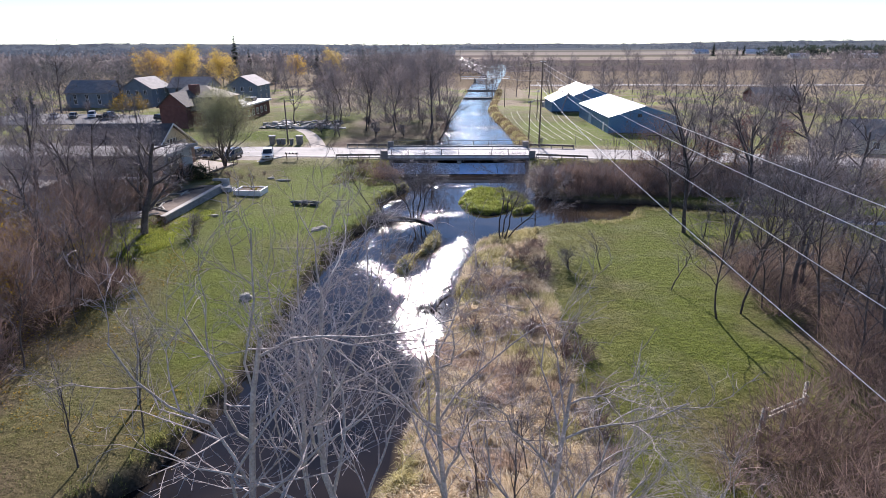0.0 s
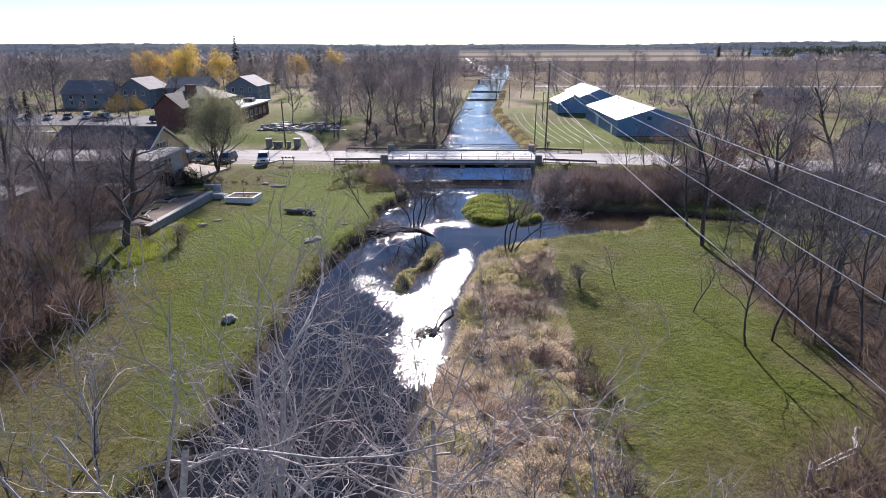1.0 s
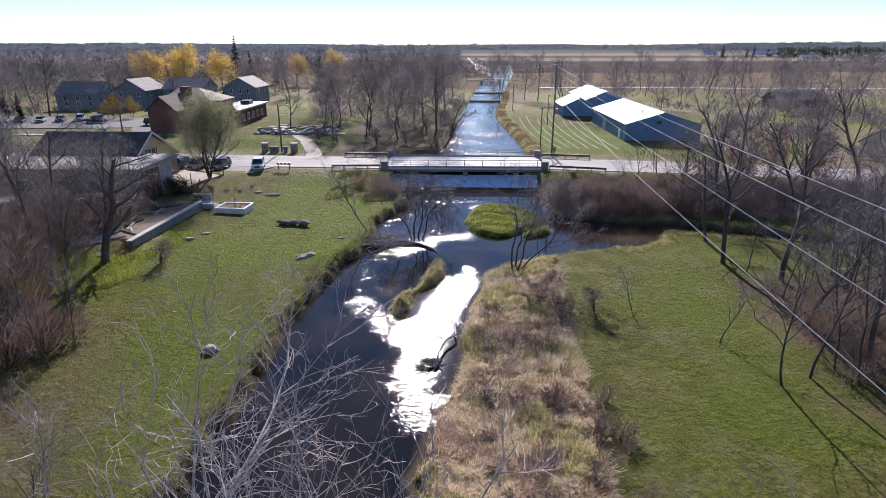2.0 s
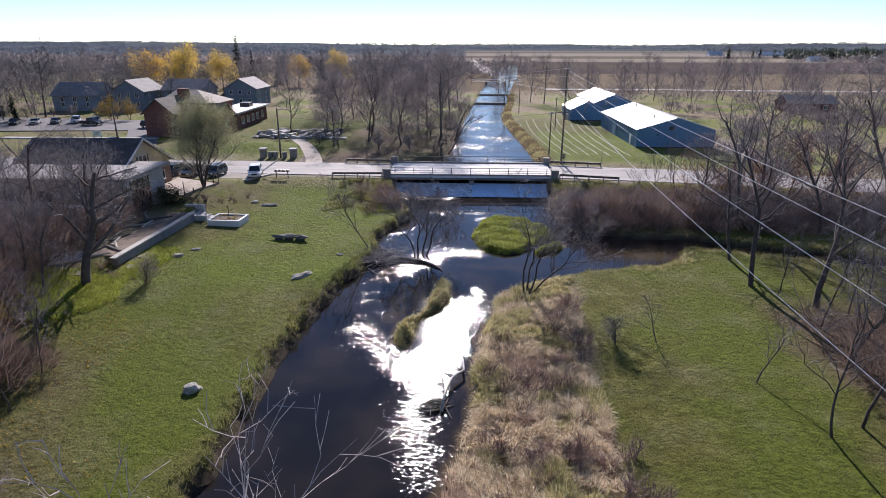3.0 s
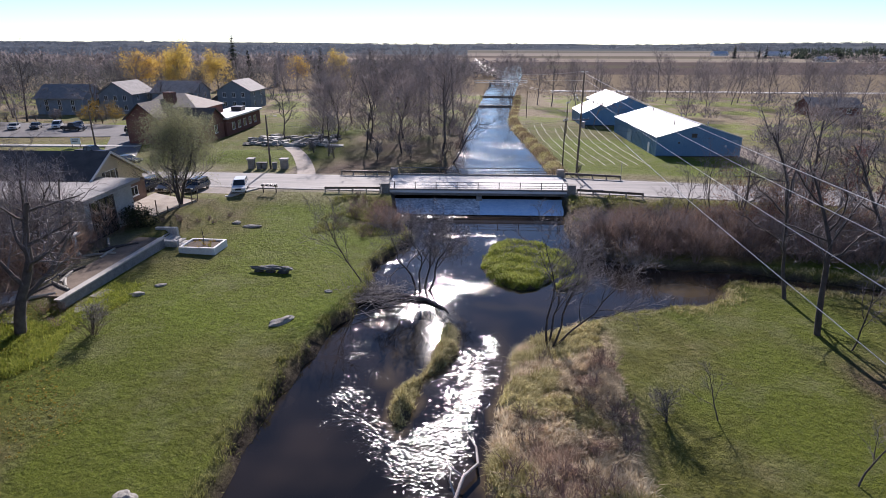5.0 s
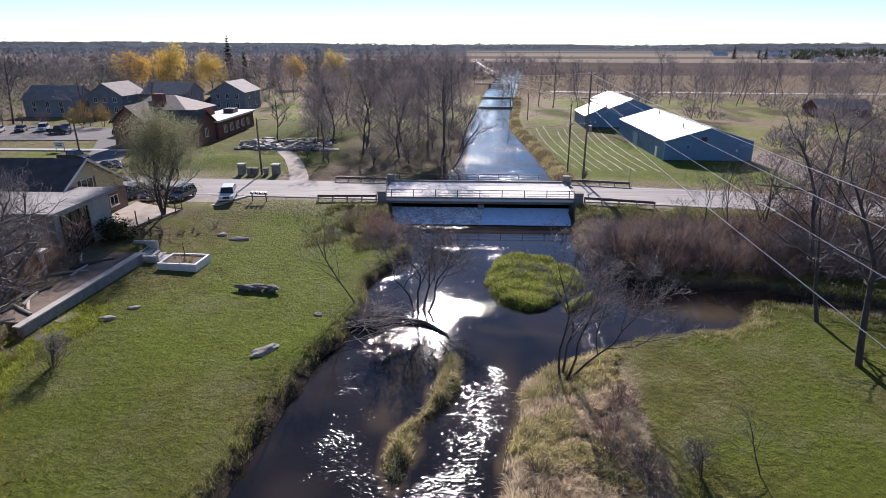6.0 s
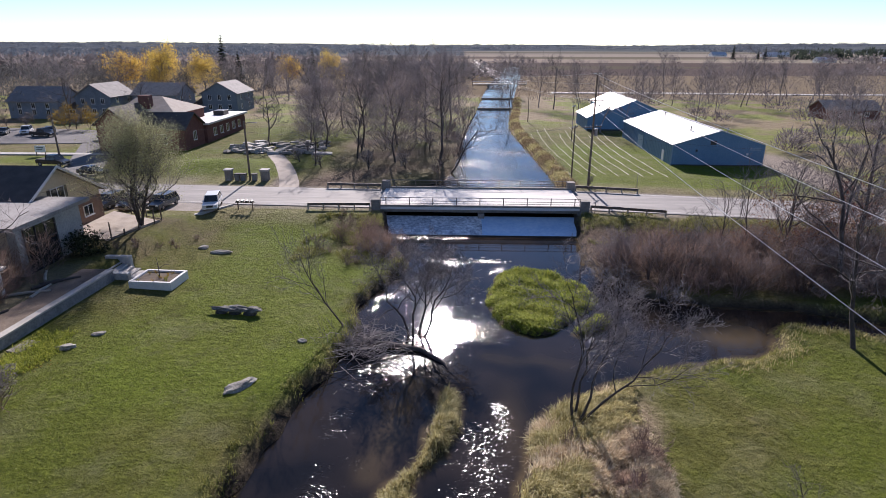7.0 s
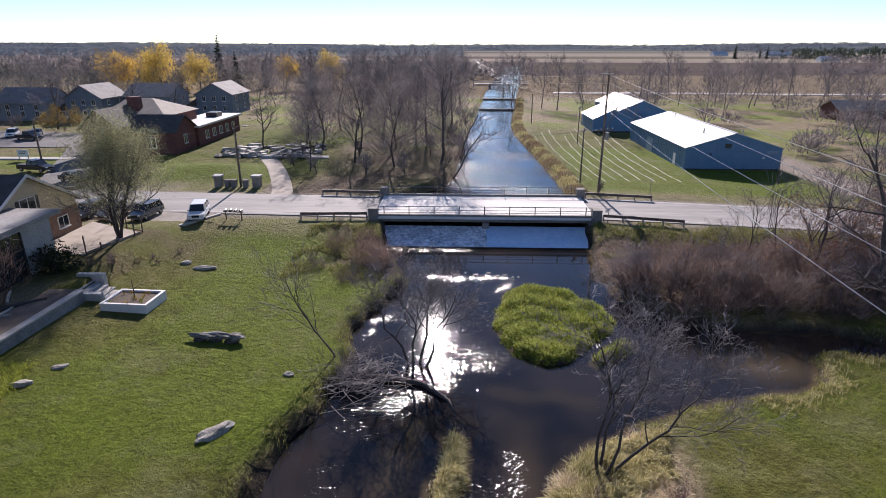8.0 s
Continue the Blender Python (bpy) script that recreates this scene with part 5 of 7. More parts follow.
for i, (x, s, label) in enumerate(((-36.2, 0.5, "pale stone gate pillar with a capstone"), (-30.6, 0.55, "pale stone gate pillar with a capstone"))):
    g = thing("gate_pillar", label, "pillar", pose(x, 118.6, ground_z(x, 118.6)))
    part("shaft", Build().box(-s, -s, -0.3, s, s, 1.5, 0.05), OLD_CONCRETE, g)
    part("capstone", Build().box(-s - 0.12, -s - 0.12, 1.5, s + 0.12, s + 0.12, 1.75, 0.04), CONCRETE, g)
for i, x in enumerate((-34.8, -33.9, -32.2)):
    d = thing("rubbish_bin", "grey wheeled rubbish bin beside the gate pillars", "bin", pose(x, 118.4, ground_z(x, 118.4), 0, 0, 8 * i - 6), "bins at the gate")
    part("body", Build().add([(-0.32, -0.36, 0), (0.32, -0.36, 0), (0.32, 0.36, 0), (-0.32, 0.36, 0), (-0.4, -0.45, 1.0), (0.4, -0.45, 1.0), (0.4, 0.45, 1.0), (-0.4, 0.45, 1.0)], [(3, 2, 1, 0), (4, 5, 6, 7), (0, 1, 5, 4), (1, 2, 6, 5), (2, 3, 7, 6), (3, 0, 4, 7)]), BIN_GREY, d)
    part("lid", Build().box(-0.43, -0.48, 1.0, 0.43, 0.48, 1.1, 0.03), BLACK, d)
sign = thing("notice_board", "white notice board on two posts by the lot", "sign", pose(-78, 136, 2.3, 0, 0, 10))
part("panel", Build().box(-0.9, -0.06, 0.7, 0.9, 0.06, 1.9, 0.02), TRIM, sign)
part("writing", Build().box(-0.6, -0.07, 1.45, 0.6, -0.061, 1.6).box(-0.6, -0.07, 1.15, 0.4, -0.061, 1.28), MAIL, sign)
for x in (-0.75, 0.75):
    part("post", Build().box(x - 0.05, -0.05, -0.4, x + 0.05, 0.05, 0.7), POLE_WOOD, sign)
for x, y, tp in ((25.2, 116.8, 4.2), (-11.9, 101.9, 3.6), (15.9, 101.9, 3.6)):
    solid("marker_post", Build().tube([(0, 0, -0.4), (0, 0, tp - 2.0)], [0.04, 0.035], 6), STEEL, "thin metal marker post by the road", "post", pose(x, y, ground_z(x, y)))

# broken timber fence on the near lawn
rail_fence = thing("timber_fence", "broken silvered split-rail fence on the lawn edge", "fence", pose(0, 0, 0))
for x, y in ((19.1, 28.9), (19.9, 28.5), (22.0, 30.1), (22.9, 31.6)):
    part("post", Build().tube([(x, y, ground_z(x, y) - 0.4), (x + 0.05, y, ground_z(x, y) + 1.15)], [0.11, 0.09], 7), GREY_WOOD, rail_fence)
for (xa, ya, za), (xb, yb, zb) in (((19.3, 28.8, 1.35), (22.1, 30.2, 1.45)), ((19.3, 28.9, 0.95), (22.1, 30.25, 1.0)), ((22.0, 30.1, 1.55), (22.9, 31.7, 0.9)), ((19.0, 29.0, 1.5), (18.5, 28.2, 0.6)), ((22.0, 30.2, 1.1), (22.9, 31.7, 1.5))):
    part("rail", Build().tube([(xa, ya, za), ((xa + xb) / 2, (ya + yb) / 2, (za + zb) / 2 + 0.03), (xb, yb, zb)], [0.08, 0.09, 0.07], 6), GREY_WOOD, rail_fence)

# stones
def stone(x, y, rx, ry, rz, turn, seed, label, group=""):
    b = Build().lump(0, 0, 0, rx, ry, rz, seed, 0.35, 3)
    solid("lawn_stone", b, STONE, label, "stone", pose(x, y, ground_z(x, y) + rz * 0.25, 0, 0, turn), group)


stone(-14.6, 64.1, 1.15, 0.48, 0.26, 52, 2, "long flat pale fieldstone tilted on the lawn", "stones on the lawn")
stone(-16.5, 45.0, 0.55, 0.5, 0.36, 10, 3, "squat grey boulder on the lawn", "stones on the lawn")
stone(-28.3, 67.8, 0.6, 0.35, 0.2, 20, 4, "low grey stone on the lawn", "stones on the lawn")
stone(-27.3, 70.0, 0.45, 0.3, 0.16, 30, 5, "small grey stone on the lawn", "stones on the lawn")
stone(-25.5, 88.3, 1.1, 0.4, 0.25, 5, 6, "long flat stone on the upper lawn", "stones on the lawn")
stone(-27.8, 89.5, 0.5, 0.45, 0.25, 5, 7, "small grey stone on the upper lawn", "stones on the lawn")
stone(-12.2, 70.4, 0.35, 0.25, 0.15, 5, 8, "small pale stone at the bank", "stones on the lawn")
bench = thing("stone_bench", "long rough stone slab bench on the lawn", "bench", pose(-18.6, 74.5, ground_z(-18.6, 74.5), 0, 0, -4))
part("slab", Build().lump(-0.4, 0, 0.38, 1.6, 0.42, 0.22, 9, 0.6, 3), DARK_ROCK, bench)
part("slab", Build().lump(1.3, 0.1, 0.32, 0.6, 0.4, 0.24, 10, 0.6, 3), DARK_ROCK, bench)
for x in (-1.3, -0.2, 1.1):
    part("foot", Build().lump(x, 0, 0.06, 0.55, 0.38, 0.3, 11 + x, 0.3), DARK_STONE, bench)

# young tree and plants in the planter, ground strip of the drive, slab and timbers on the terrace
rp = random.Random(77)
part("young_tree", Build().tube([(0.1, 0, 0.6), (0.14, 0, 1.6), (0.05, 0.05, 2.5)], [0.05, 0.04, 0.015], 6).tube([(0.13, 0, 1.5), (0.7, 0.1, 1.9), (1.1, 0.1, 1.9)], [0.025, 0.02, 0.008], 4).tube([(0.12, 0, 1.9), (-0.3, 0, 2.2)], [0.02, 0.008], 4), BARK, planter)
for i in range(14):
    x, y = rp.uniform(-1.5, 1.5), rp.uniform(-1.1, 1.1)
    pb = Build()
    for _ in range(14):
        aa, l = rp.uniform(0, 6.28), rp.uniform(0.15, 0.4)
        tip = (x + math.cos(aa) * l * 0.7, y + math.sin(aa) * l * 0.7, 0.64 + l)
        pb.add([(x - 0.02, y, 0.62), (x + 0.02, y + 0.02, 0.62), tip], [(0, 1, 2)])
    part("plant", pb, GOLDLEAF if i % 3 else REED_GREEN, planter)
drive = Build()
pts = [(-25.8 - 10.2 * u ** 1.2, 114.2 + 26 * u) for u in np.linspace(0, 1, 27)]
for x, y in pts:
    drive.v += [(x - 1.5, y, ground_z(x - 1.5, y) + 0.04), (x, y, ground_z(x, y) + 0.07), (x + 1.5, y, ground_z(x + 1.5, y) + 0.04)]
for i in range(26):
    drive.f += [(3 * i, 3 * i + 1, 3 * i + 4, 3 * i + 3), (3 * i + 1, 3 * i + 2, 3 * i + 5, 3 * i + 4)]
tagged(part("path", drive, PAVER), "pale sandy drive leading up from the road", "path", kind="structure")
for x, y, turn in ((-30.6, 64.6, 30), (-31.2, 67.6, 80), (-34.6, 61.6, 10)):
    solid("concrete_slab", Build().box(-0.9, -0.5, -0.1, 0.9, 0.5, 0.12, 0.04), OLD_CONCRETE, "broken concrete slab lying at the foot of the wall", "slab", pose(x, y, ground_z(x, y), 3, 2, turn), "broken slabs")
solid("concrete_slab", Build().box(-1.6, -1.1, -0.1, 1.6, 1.1, 0.22, 0.04), CONCRETE, "pale concrete slab among fallen leaves", "slab", pose(-37.0, 64.4, ground_z(-37, 64.4), 4, 0, 24))
for i in range(20):
    x, y = rp.uniform(-42, -33.4), rp.uniform(63, 80)
    solid("timber", Build().tube([(-1.3, 0, 0.12), (0, 0.05, 0.14), (rp.uniform(0.8, 1.8), 0, 0.12)], [0.12, 0.13, 0.1], 7), GREY_WOOD if i % 2 else BARK, "weathered timber lying on leaf litter", "timber", pose(x, y, ground_z(x, y), 0, 0, rp.uniform(0, 180)), "timbers on the terrace")


# ------------------------------------------------------------------ trees
def grow(rng, h, r, kids, spread=0.6, stems=1, droop=0.0, twig=0.012, first=0.3, lines=()):
    """A bare tree: two Builds, limbs and twigs. kids: branches per level; lines: the stems' ways, where they are given."""
    limbs, twigs, tips = Build(), Build(), []

    def branch(p, d, length, rad, lv):
        n = (7, 5, 4, 3, 2)[min(lv, 4)]
        pts, rr = [p.copy()], [rad]
        end = rad * (0.35 if lv < 2 else 0.3)
        bend = (0.10, 0.22, 0.28, 0.34, 0.4)[min(lv, 4)]
        for i in range(1, n + 1):
            d = (d + Vector((rng.gauss(0, bend), rng.gauss(0, bend), rng.gauss(0, bend * 0.7) + (0.07 if lv else 0.03) - droop * 0.12 * lv))).normalized()
            p = p + d * (length / n)
            pts.append(p.copy())
            rr.append(max(rad + (end - rad) * i / n, twig * 0.6))
        (limbs if lv < 2 else twigs).tube(pts, rr, (8, 5, 4, 3, 3)[min(lv, 4)], False)
        if lv >= len(kids):
            tips.append(pts[-1])
            return
        shoot(pts, rr, length, lv)

    def shoot(pts, rr, length, lv):
        n, m = len(pts) - 1, kids[lv]
        for i in range(m):
            u = first + (1 - first) * (i + rng.random() * 0.9) / m if lv == 0 else 0.22 + 0.78 * (i + rng.random()) / m
            j = min(int(u * n), n - 1)
            q = pts[j].lerp(pts[j + 1], u * n - j)
            along = (pts[j + 1] - pts[j]).normalized()
            side = along.orthogonal().normalized()
            side.rotate(Matrix.Rotation(rng.random() * 6.283 if lv else (i * 2.4 + rng.random()), 3, along))
            a = spread * (0.8 + 0.5 * rng.random())
            nd = (along * math.cos(a) + side * math.sin(a)).normalized()
            ln = length * ((0.62 - 0.3 * u) if lv == 0 else 0.62 - 0.22 * u) * (0.75 + 0.5 * rng.random())
            branch(q, nd, ln, max(rr[j] * (0.55 if lv == 0 else 0.6), twig), lv + 1)

    for pts in lines:
        pts = [Vector(q) for q in pts]
        fine = [pts[0]]
        for a, b in zip(pts, pts[1:]):
            for u in (0.5, 1.0):
                fine.append(a.lerp(b, u) + Vector((rng.gauss(0, 0.07), rng.gauss(0, 0.07), 0)))
        rr = [r * (1 - 0.8 * i / (len(fine) - 1)) for i in range(len(fine))]
        limbs.tube(fine, rr, 8, False)
        shoot(fine, rr, h, 0)
    if lines:
        return limbs, twigs, tips
    for s in range(stems):
        lean = Vector((rng.gauss(0, 0.08), rng.gauss(0, 0.08), 1)) if stems == 1 else Vector((math.cos(6.283 * s / stems + rng.random()) * 0.3, math.sin(6.283 * s / stems + rng.random()) * 0.3, 1))
        branch(Vector((0, 0, -0.3)), lean.normalized(), h * (1.0 if stems == 1 else 0.8 + 0.25 * rng.random()), r, 0)
    return limbs, twigs, tips


def leaves(rng, tips, per, size, scatter):
    b = Build()
    for t in tips:
        for _ in range(per):
            p = t + Vector((rng.gauss(0, scatter), rng.gauss(0, scatter), rng.gauss(0, scatter)))
            a, e = Vector((rng.gauss(0, 1), rng.gauss(0, 1), rng.gauss(0, 1))).normalized(), Vector((rng.gauss(0, 1), rng.gauss(0, 1), rng.gauss(0, 1))).normalized()
            s = size * (0.6 + 0.8 * rng.random())
            b.add([p - a * s, p + e * s * 0.55, p + a * s, p - e * s * 0.55], [(0, 1, 2, 3)])
    return b


def tree_kind(name, seed, label, category, bark, twig_mat, h, r, kids, leaf=None, group="", **kw):
    """A tree at the origin with trunk and crown, to be copied and then removed."""
    rng = random.Random(seed)
    limbs, twigs, tips = grow(rng, h, r, kids, **kw)
    t = thing(name, label, category, group=group)
    part("trunk", limbs, bark, t, smooth=True)
    part("crown", twigs, twig_mat, t)
    if leaf:
        lm, per, size, sc = leaf
        part("leaves", leaves(rng, tips, per, size, sc), lm, t)
    return t


def remove(ob):
    for o in list(ob.children_recursive) + [ob]:
        bpy.data.objects.remove(o)


plant_rng = random.Random(5)


def plant(kinds, places, lo=0.85, hi=1.15):
    """Copies of the given kinds at (x, y[, scale]) with random turns."""
    for i, pl in enumerate(places):
        k = kinds[i % len(kinds)]
        s = (pl[2] if len(pl) > 2 else 1.0) * plant_rng.uniform(lo, hi)
        x, y = pl[0], pl[1]
        k.scale = (s, s, s)
        copy_thing(k, pose(x, y, ground_z(x, y), 0, 0, plant_rng.uniform(0, 360)))
    for k in kinds:
        k.scale = (1, 1, 1)


def thicket(name, kinds, places, material, label):
    """Many copies of one-mesh kinds joined into one object."""
    V, F, o = [], [], 0
    for i, (x, y, s) in enumerate(places):
        me = kinds[i % len(kinds)].data
        v = np.empty(len(me.vertices) * 3, np.float32)
        me.vertices.foreach_get("co", v)
        v = v.reshape(-1, 3) * s
        a = plant_rng.uniform(0, 6.283)
        r = np.stack([v[:, 0] * math.cos(a) - v[:, 1] * math.sin(a) + x, v[:, 0] * math.sin(a) + v[:, 1] * math.cos(a) + y, v[:, 2] + ground_z(x, y)], 1)
        f = np.empty(len(me.loops), np.int32)
        me.loops.foreach_get("vertex_index", f)
        V.append(r)
        F.append(f.reshape(-1, 4) + o)
        o += len(v)
    me = bpy.data.meshes.new(name)
    me.from_pydata(np.concatenate(V).tolist(), [], np.concatenate(F).tolist())
    me.materials.append(material)
    return tagged(new(name, me), label, "brush", kind="stuff")


# near trees under the camera's way
near_kinds = [tree_kind("bare_tree", 11 + i, "leafless grey-barked tree on the river bank, backlight in its paleness", "tree", PALE_BARK, BACKLIT_TWIG, 12.0, 0.15, (9, 5, 4, 3), group="bare trees on the near bank", spread=0.62, twig=0.0085) for i in range(3)]
plant(near_kinds, [(-4.4, 18.6, 0.95), (-1.6, 16.0, 1.1), (1.2, 18.0, 0.98), (4.0, 15.0, 1.0), (-4.8, 12.6, 1.1), (6.8, 17.5, 0.62), (9.8, 16.0, 0.6), (-17.6, 29.5, 0.5)], 0.97, 1.05)
# mid-sized bare trees
tall = [tree_kind("bare_tree", 31 + i, "tall leafless tree with a dark trunk", "tree", BARK, TWIG, 12.5, 0.24, (9, 5, 4, 3), group="bare trees along the valley", spread=0.7, twig=0.016) for i in range(4)]
slim = [tree_kind("bare_tree", 41 + i, "slim leafless tree with upright branches", "tree", BARK, TWIG, 9.5, 0.09, (10, 5, 4), group="slim bare trees", spread=0.5, twig=0.014) for i in range(3)]
sapling = [tree_kind("sapling", 51, "young leafless sapling on the mown lawn", "tree", BARK, TWIG, 3.6, 0.055, (7, 5, 4), group="saplings on the lawn", spread=0.5, twig=0.008)]
globe = [tree_kind("shrub", 52, "round twiggy shrub on the mown lawn", "shrub", BARK, TWIG, 2.0, 0.05, (9, 6, 5), group="shrubs", spread=0.75, twig=0.009, first=0.2, stems=2)]
plant(sapling, [(15.5, 53.2), (20.4, 47.9, 1.15)])
plant(globe, [(12.3, 53.0, 1.05)], 1, 1)
plant(slim, [(2.5, 22.5, 0.5), (5.0, 24.5, 0.42), (7.5, 22.0, 0.5), (9.0, 25.5, 0.4), (4.0, 20.5, 0.55), (6.2, 27.5, 0.36), (-16.0, 27.0, 0.55), (-17.8, 24.0, 0.6), (-27.0, 46.0, 0.55), (-28.5, 43.5, 0.65), (-26.0, 42.0, 0.55), (-29.0, 48.5, 0.6), (-27.5, 39.5, 0.6), (-30.5, 45.5, 0.65)])
plant(slim, [(22.1, 42.3), (24.4, 43.3), (26.7, 44.4, 0.95), (27.3, 42.8), (28.6, 40.0), (30.6, 41.5), (32.0, 37.8), (29.3, 56.2, 0.9), (32.8, 58.5, 1.0), (36, 56), (34.5, 47), (38, 51), (36, 40), (33.5, 33), (29, 62.5, 0.8), (26.5, 33.0, 0.8), (40, 45), (37, 62)])
plant(tall, [(30.0, 46.0, 0.8), (33.0, 50.0, 0.85), (28.5, 51.0, 0.7), (34.5, 43.0, 0.8), (31.0, 36.5, 0.75)])
plant(tall, [(27.8, 64.8, 1.0), (28.7, 71.6, 0.85), (31.3, 60.4, 0.95), (36.0, 58.5, 0.9), (41, 52, 1.0), (44, 62, 1.05), (46, 44, 1.0), (42, 36, 1.0)])
plant(tall, [(35, 84), (39.5, 88.5, 1.05), (44, 82, 1.0), (48, 88, 1.15), (31.5, 88.0, 0.85), (52, 80, 1.1), (57, 90, 1.1), (61, 76, 1.15), (47, 72, 1.0)])
plant(slim, [(26, 88.6, 0.8), (29.3, 90.5, 0.95), (33, 92, 0.9), (36.5, 92.5, 1.0), (42, 92, 1.0), (24, 89.5, 0.6)])
old_tree = tree_kind("bare_tree", 36, "old bare tree with a thick trunk and spreading limbs", "tree", BARK, TWIG, 10.5, 0.42, (9, 6, 5, 3), spread=0.85, twig=0.016, first=0.25)
plant([old_tree], [(-33.0, 60.3)], 1, 1)
plant(tall, [(-35.6, 58.6, 0.6), (-36.5, 66.5, 0.75), (-39.5, 60.0, 0.85), (-43, 54, 0.95), (-38, 51.5, 0.85), (-46, 62, 0.9), (-50, 56, 1.0), (-44, 45, 1.0), (-37.5, 43.0, 0.85), (-52, 47, 1.1), (-34, 35.5, 0.85), (-41, 34, 1.0), (-31, 29.5, 0.8), (-36, 24, 0.9), (-29, 22, 0.75)])
plant(tall, [(-37.5, 69.5, 0.62), (-41.5, 65.5, 0.75), (-44.5, 73.5, 0.7), (-48, 70.5, 0.75), (-51.5, 75, 0.75), (-40, 75.5, 0.6), (-55, 70, 0.8), (-47, 64.5, 0.8)])
plant(slim, [(-37.8, 72, 0.8), (-40.5, 69, 0.85), (-45, 70.5, 0.9), (-49, 67, 0.9), (-36, 57.0, 0.8), (-34.2, 53.0, 0.7), (-29.5, 40.5, 0.8), (-32, 45, 0.8), (-27.0, 33.0, 0.8), (-42, 76, 0.85), (-47, 75.5, 0.85), (-53, 72, 0.95), (-24.0, 25.0, 0.8)])
# leaning pair on the point, and the one by the drift pile
lean_kind = tree_kind("bare_tree", 63, "many-stemmed bare tree arching out over the water's edge", "tree", BARK, TWIG, 7.4, 0.095, (9, 6, 5, 3), spread=0.6, twig=0.011, first=0.35,
                      lines=[((0, 0, -0.4), (-0.25, 0.1, 2.2), (0.25, 0.2, 4.6), (-0.2, 0.3, 6.4), (-0.7, 0.4, 8.2)), ((0.25, -0.1, -0.4), (1.0, 0, 1.6), (1.3, 0.2, 3.6), (2.0, 0.3, 5.4), (2.1, 0.6, 7.2)), ((0.4, 0.1, -0.4), (1.7, -0.1, 1.3), (3.2, 0.1, 2.7), (4.6, 0.4, 4.5), (5.6, 0.6, 6.0)), ((0.1, 0.3, -0.4), (0.6, 0.9, 2.0), (1.0, 1.6, 3.8), (1.8, 2.2, 5.4))])
copy_thing(lean_kind, pose(6.4, 62.3, ground_z(6.4, 62.3)))
drift_kind = tree_kind("bare_tree", 66, "dark crooked many-stemmed bare tree standing in the river", "tree", BARK, TWIG, 6.8, 0.11, (9, 7, 5, 3), spread=0.8, twig=0.011, first=0.3,
                       lines=[((0, 0, -0.8), (-0.6, 0.2, 1.4), (-1.7, 0.3, 2.8), (-2.3, 0.8, 4.6), (-3.0, 1.0, 5.8)), ((0.3, 0, -0.8), (0.2, 0.3, 1.6), (0.5, 0.2, 3.2), (-0.5, 0.2, 4.8), (-0.7, 0.4, 6.3)), ((0.7, 0, -0.8), (1.6, 0, 1.2), (1.9, 0.4, 2.9), (2.8, 0.5, 4.0), (3.2, 0.5, 5.6)), ((0.5, 0.3, -0.8), (1.1, 0.9, 2.0), (1.2, 1.5, 3.8), (1.9, 1.6, 5.6))])
copy_thing(drift_kind, pose(-4.4, 73.3, 0.05))
slim[1].scale = (0.8, 0.8, 0.8)
copy_thing(slim[1], pose(-9.5, 73.0, 0.5, 0, -20, 30))
slim[1].scale = (1, 1, 1)
bankside_lean = tall[2]
bankside_lean.scale = (0.75, 0.75, 0.75)
copy_thing(bankside_lean, pose(-2.4, 130.0, 1.0, 0, 42, 10))
copy_thing(bankside_lean, pose(-1.5, 146.0, 1.0, 0, 30, 50))
bankside_lean.scale = (1, 1, 1)
bankside = [tree_kind("bare_tree", 71 + i, "broad leafless tree beside the upper river", "tree", BARK, TWIG, 14.5, 0.26, (10, 5, 4, 3), group="trees along the upper river", spread=0.75, twig=0.03) for i in range(3)]
plant(bankside, [(-4.6, 135.5, 1.12), (-12.2, 132.5, 0.85), (-19.5, 136, 0.75), (-25.5, 129, 0.6), (-21, 150, 0.85), (-14, 152, 0.9), (-8, 156, 0.95), (-28, 148, 0.8), (-33, 156, 0.7), (-40, 150, 0.6), (-12, 172, 1.0), (-20, 178, 1.0), (-4, 182, 0.9), (-30, 176, 0.9), (-38, 184, 0.9), (-8, 205, 1.0), (-18, 222, 1.0), (-2, 240, 1.0), (-29, 215, 1.1), (-44, 198, 0.8), (-24, 250, 1.0), (-10, 270, 1.0)])
plant([globe[0]], [(-24, 127, 1.3), (-16, 126, 1.5), (-10, 127, 1.4), (-7, 145, 1.6), (-20, 143, 1.5), (-30, 141, 1.4), (-29, 132, 1.3), (-4, 160, 1.6), (18.4, 117.6, 0.9)])
plant(bankside, [(-99, 176, 0.95), (-117, 175, 1.0), (-126, 182, 1.0), (-134, 168, 0.9), (-88, 190, 0.6), (-80, 196, 0.55)])
plant([globe[0]], [(-128 + 4.2 * i, 176 + 5 * math.sin(2.1 * i), 1.5) for i in range(9)])
plant([globe[0]], [(-27.8, 60.8, 1.25)], 1, 1)
plant([globe[0]], [(15 + 1.55 * i + 1.2 * math.sin(5 * i), 84.5 + 5.5 * (0.5 + 0.5 * math.sin(2.4 * i)) - 0.05 * i, 1.5 + 0.5 * math.sin(3.3 * i)) for i in range(26)])
light_kinds = [tree_kind("bare_tree", 81 + i, "leafless tree in a far belt of trees", "tree", TWIG, TWIG, 12.0, 0.17, (9, 4, 4), group="far bare trees", spread=0.7, twig=0.035) for i in range(3)]
belt = random.Random(9)
far_places = []
for _ in range(18):
    far_places.append((belt.uniform(24, 150), belt.uniform(214, 252)))
for _ in range(26):
    far_places.append((belt.uniform(-190, -118), belt.uniform(120, 300)))
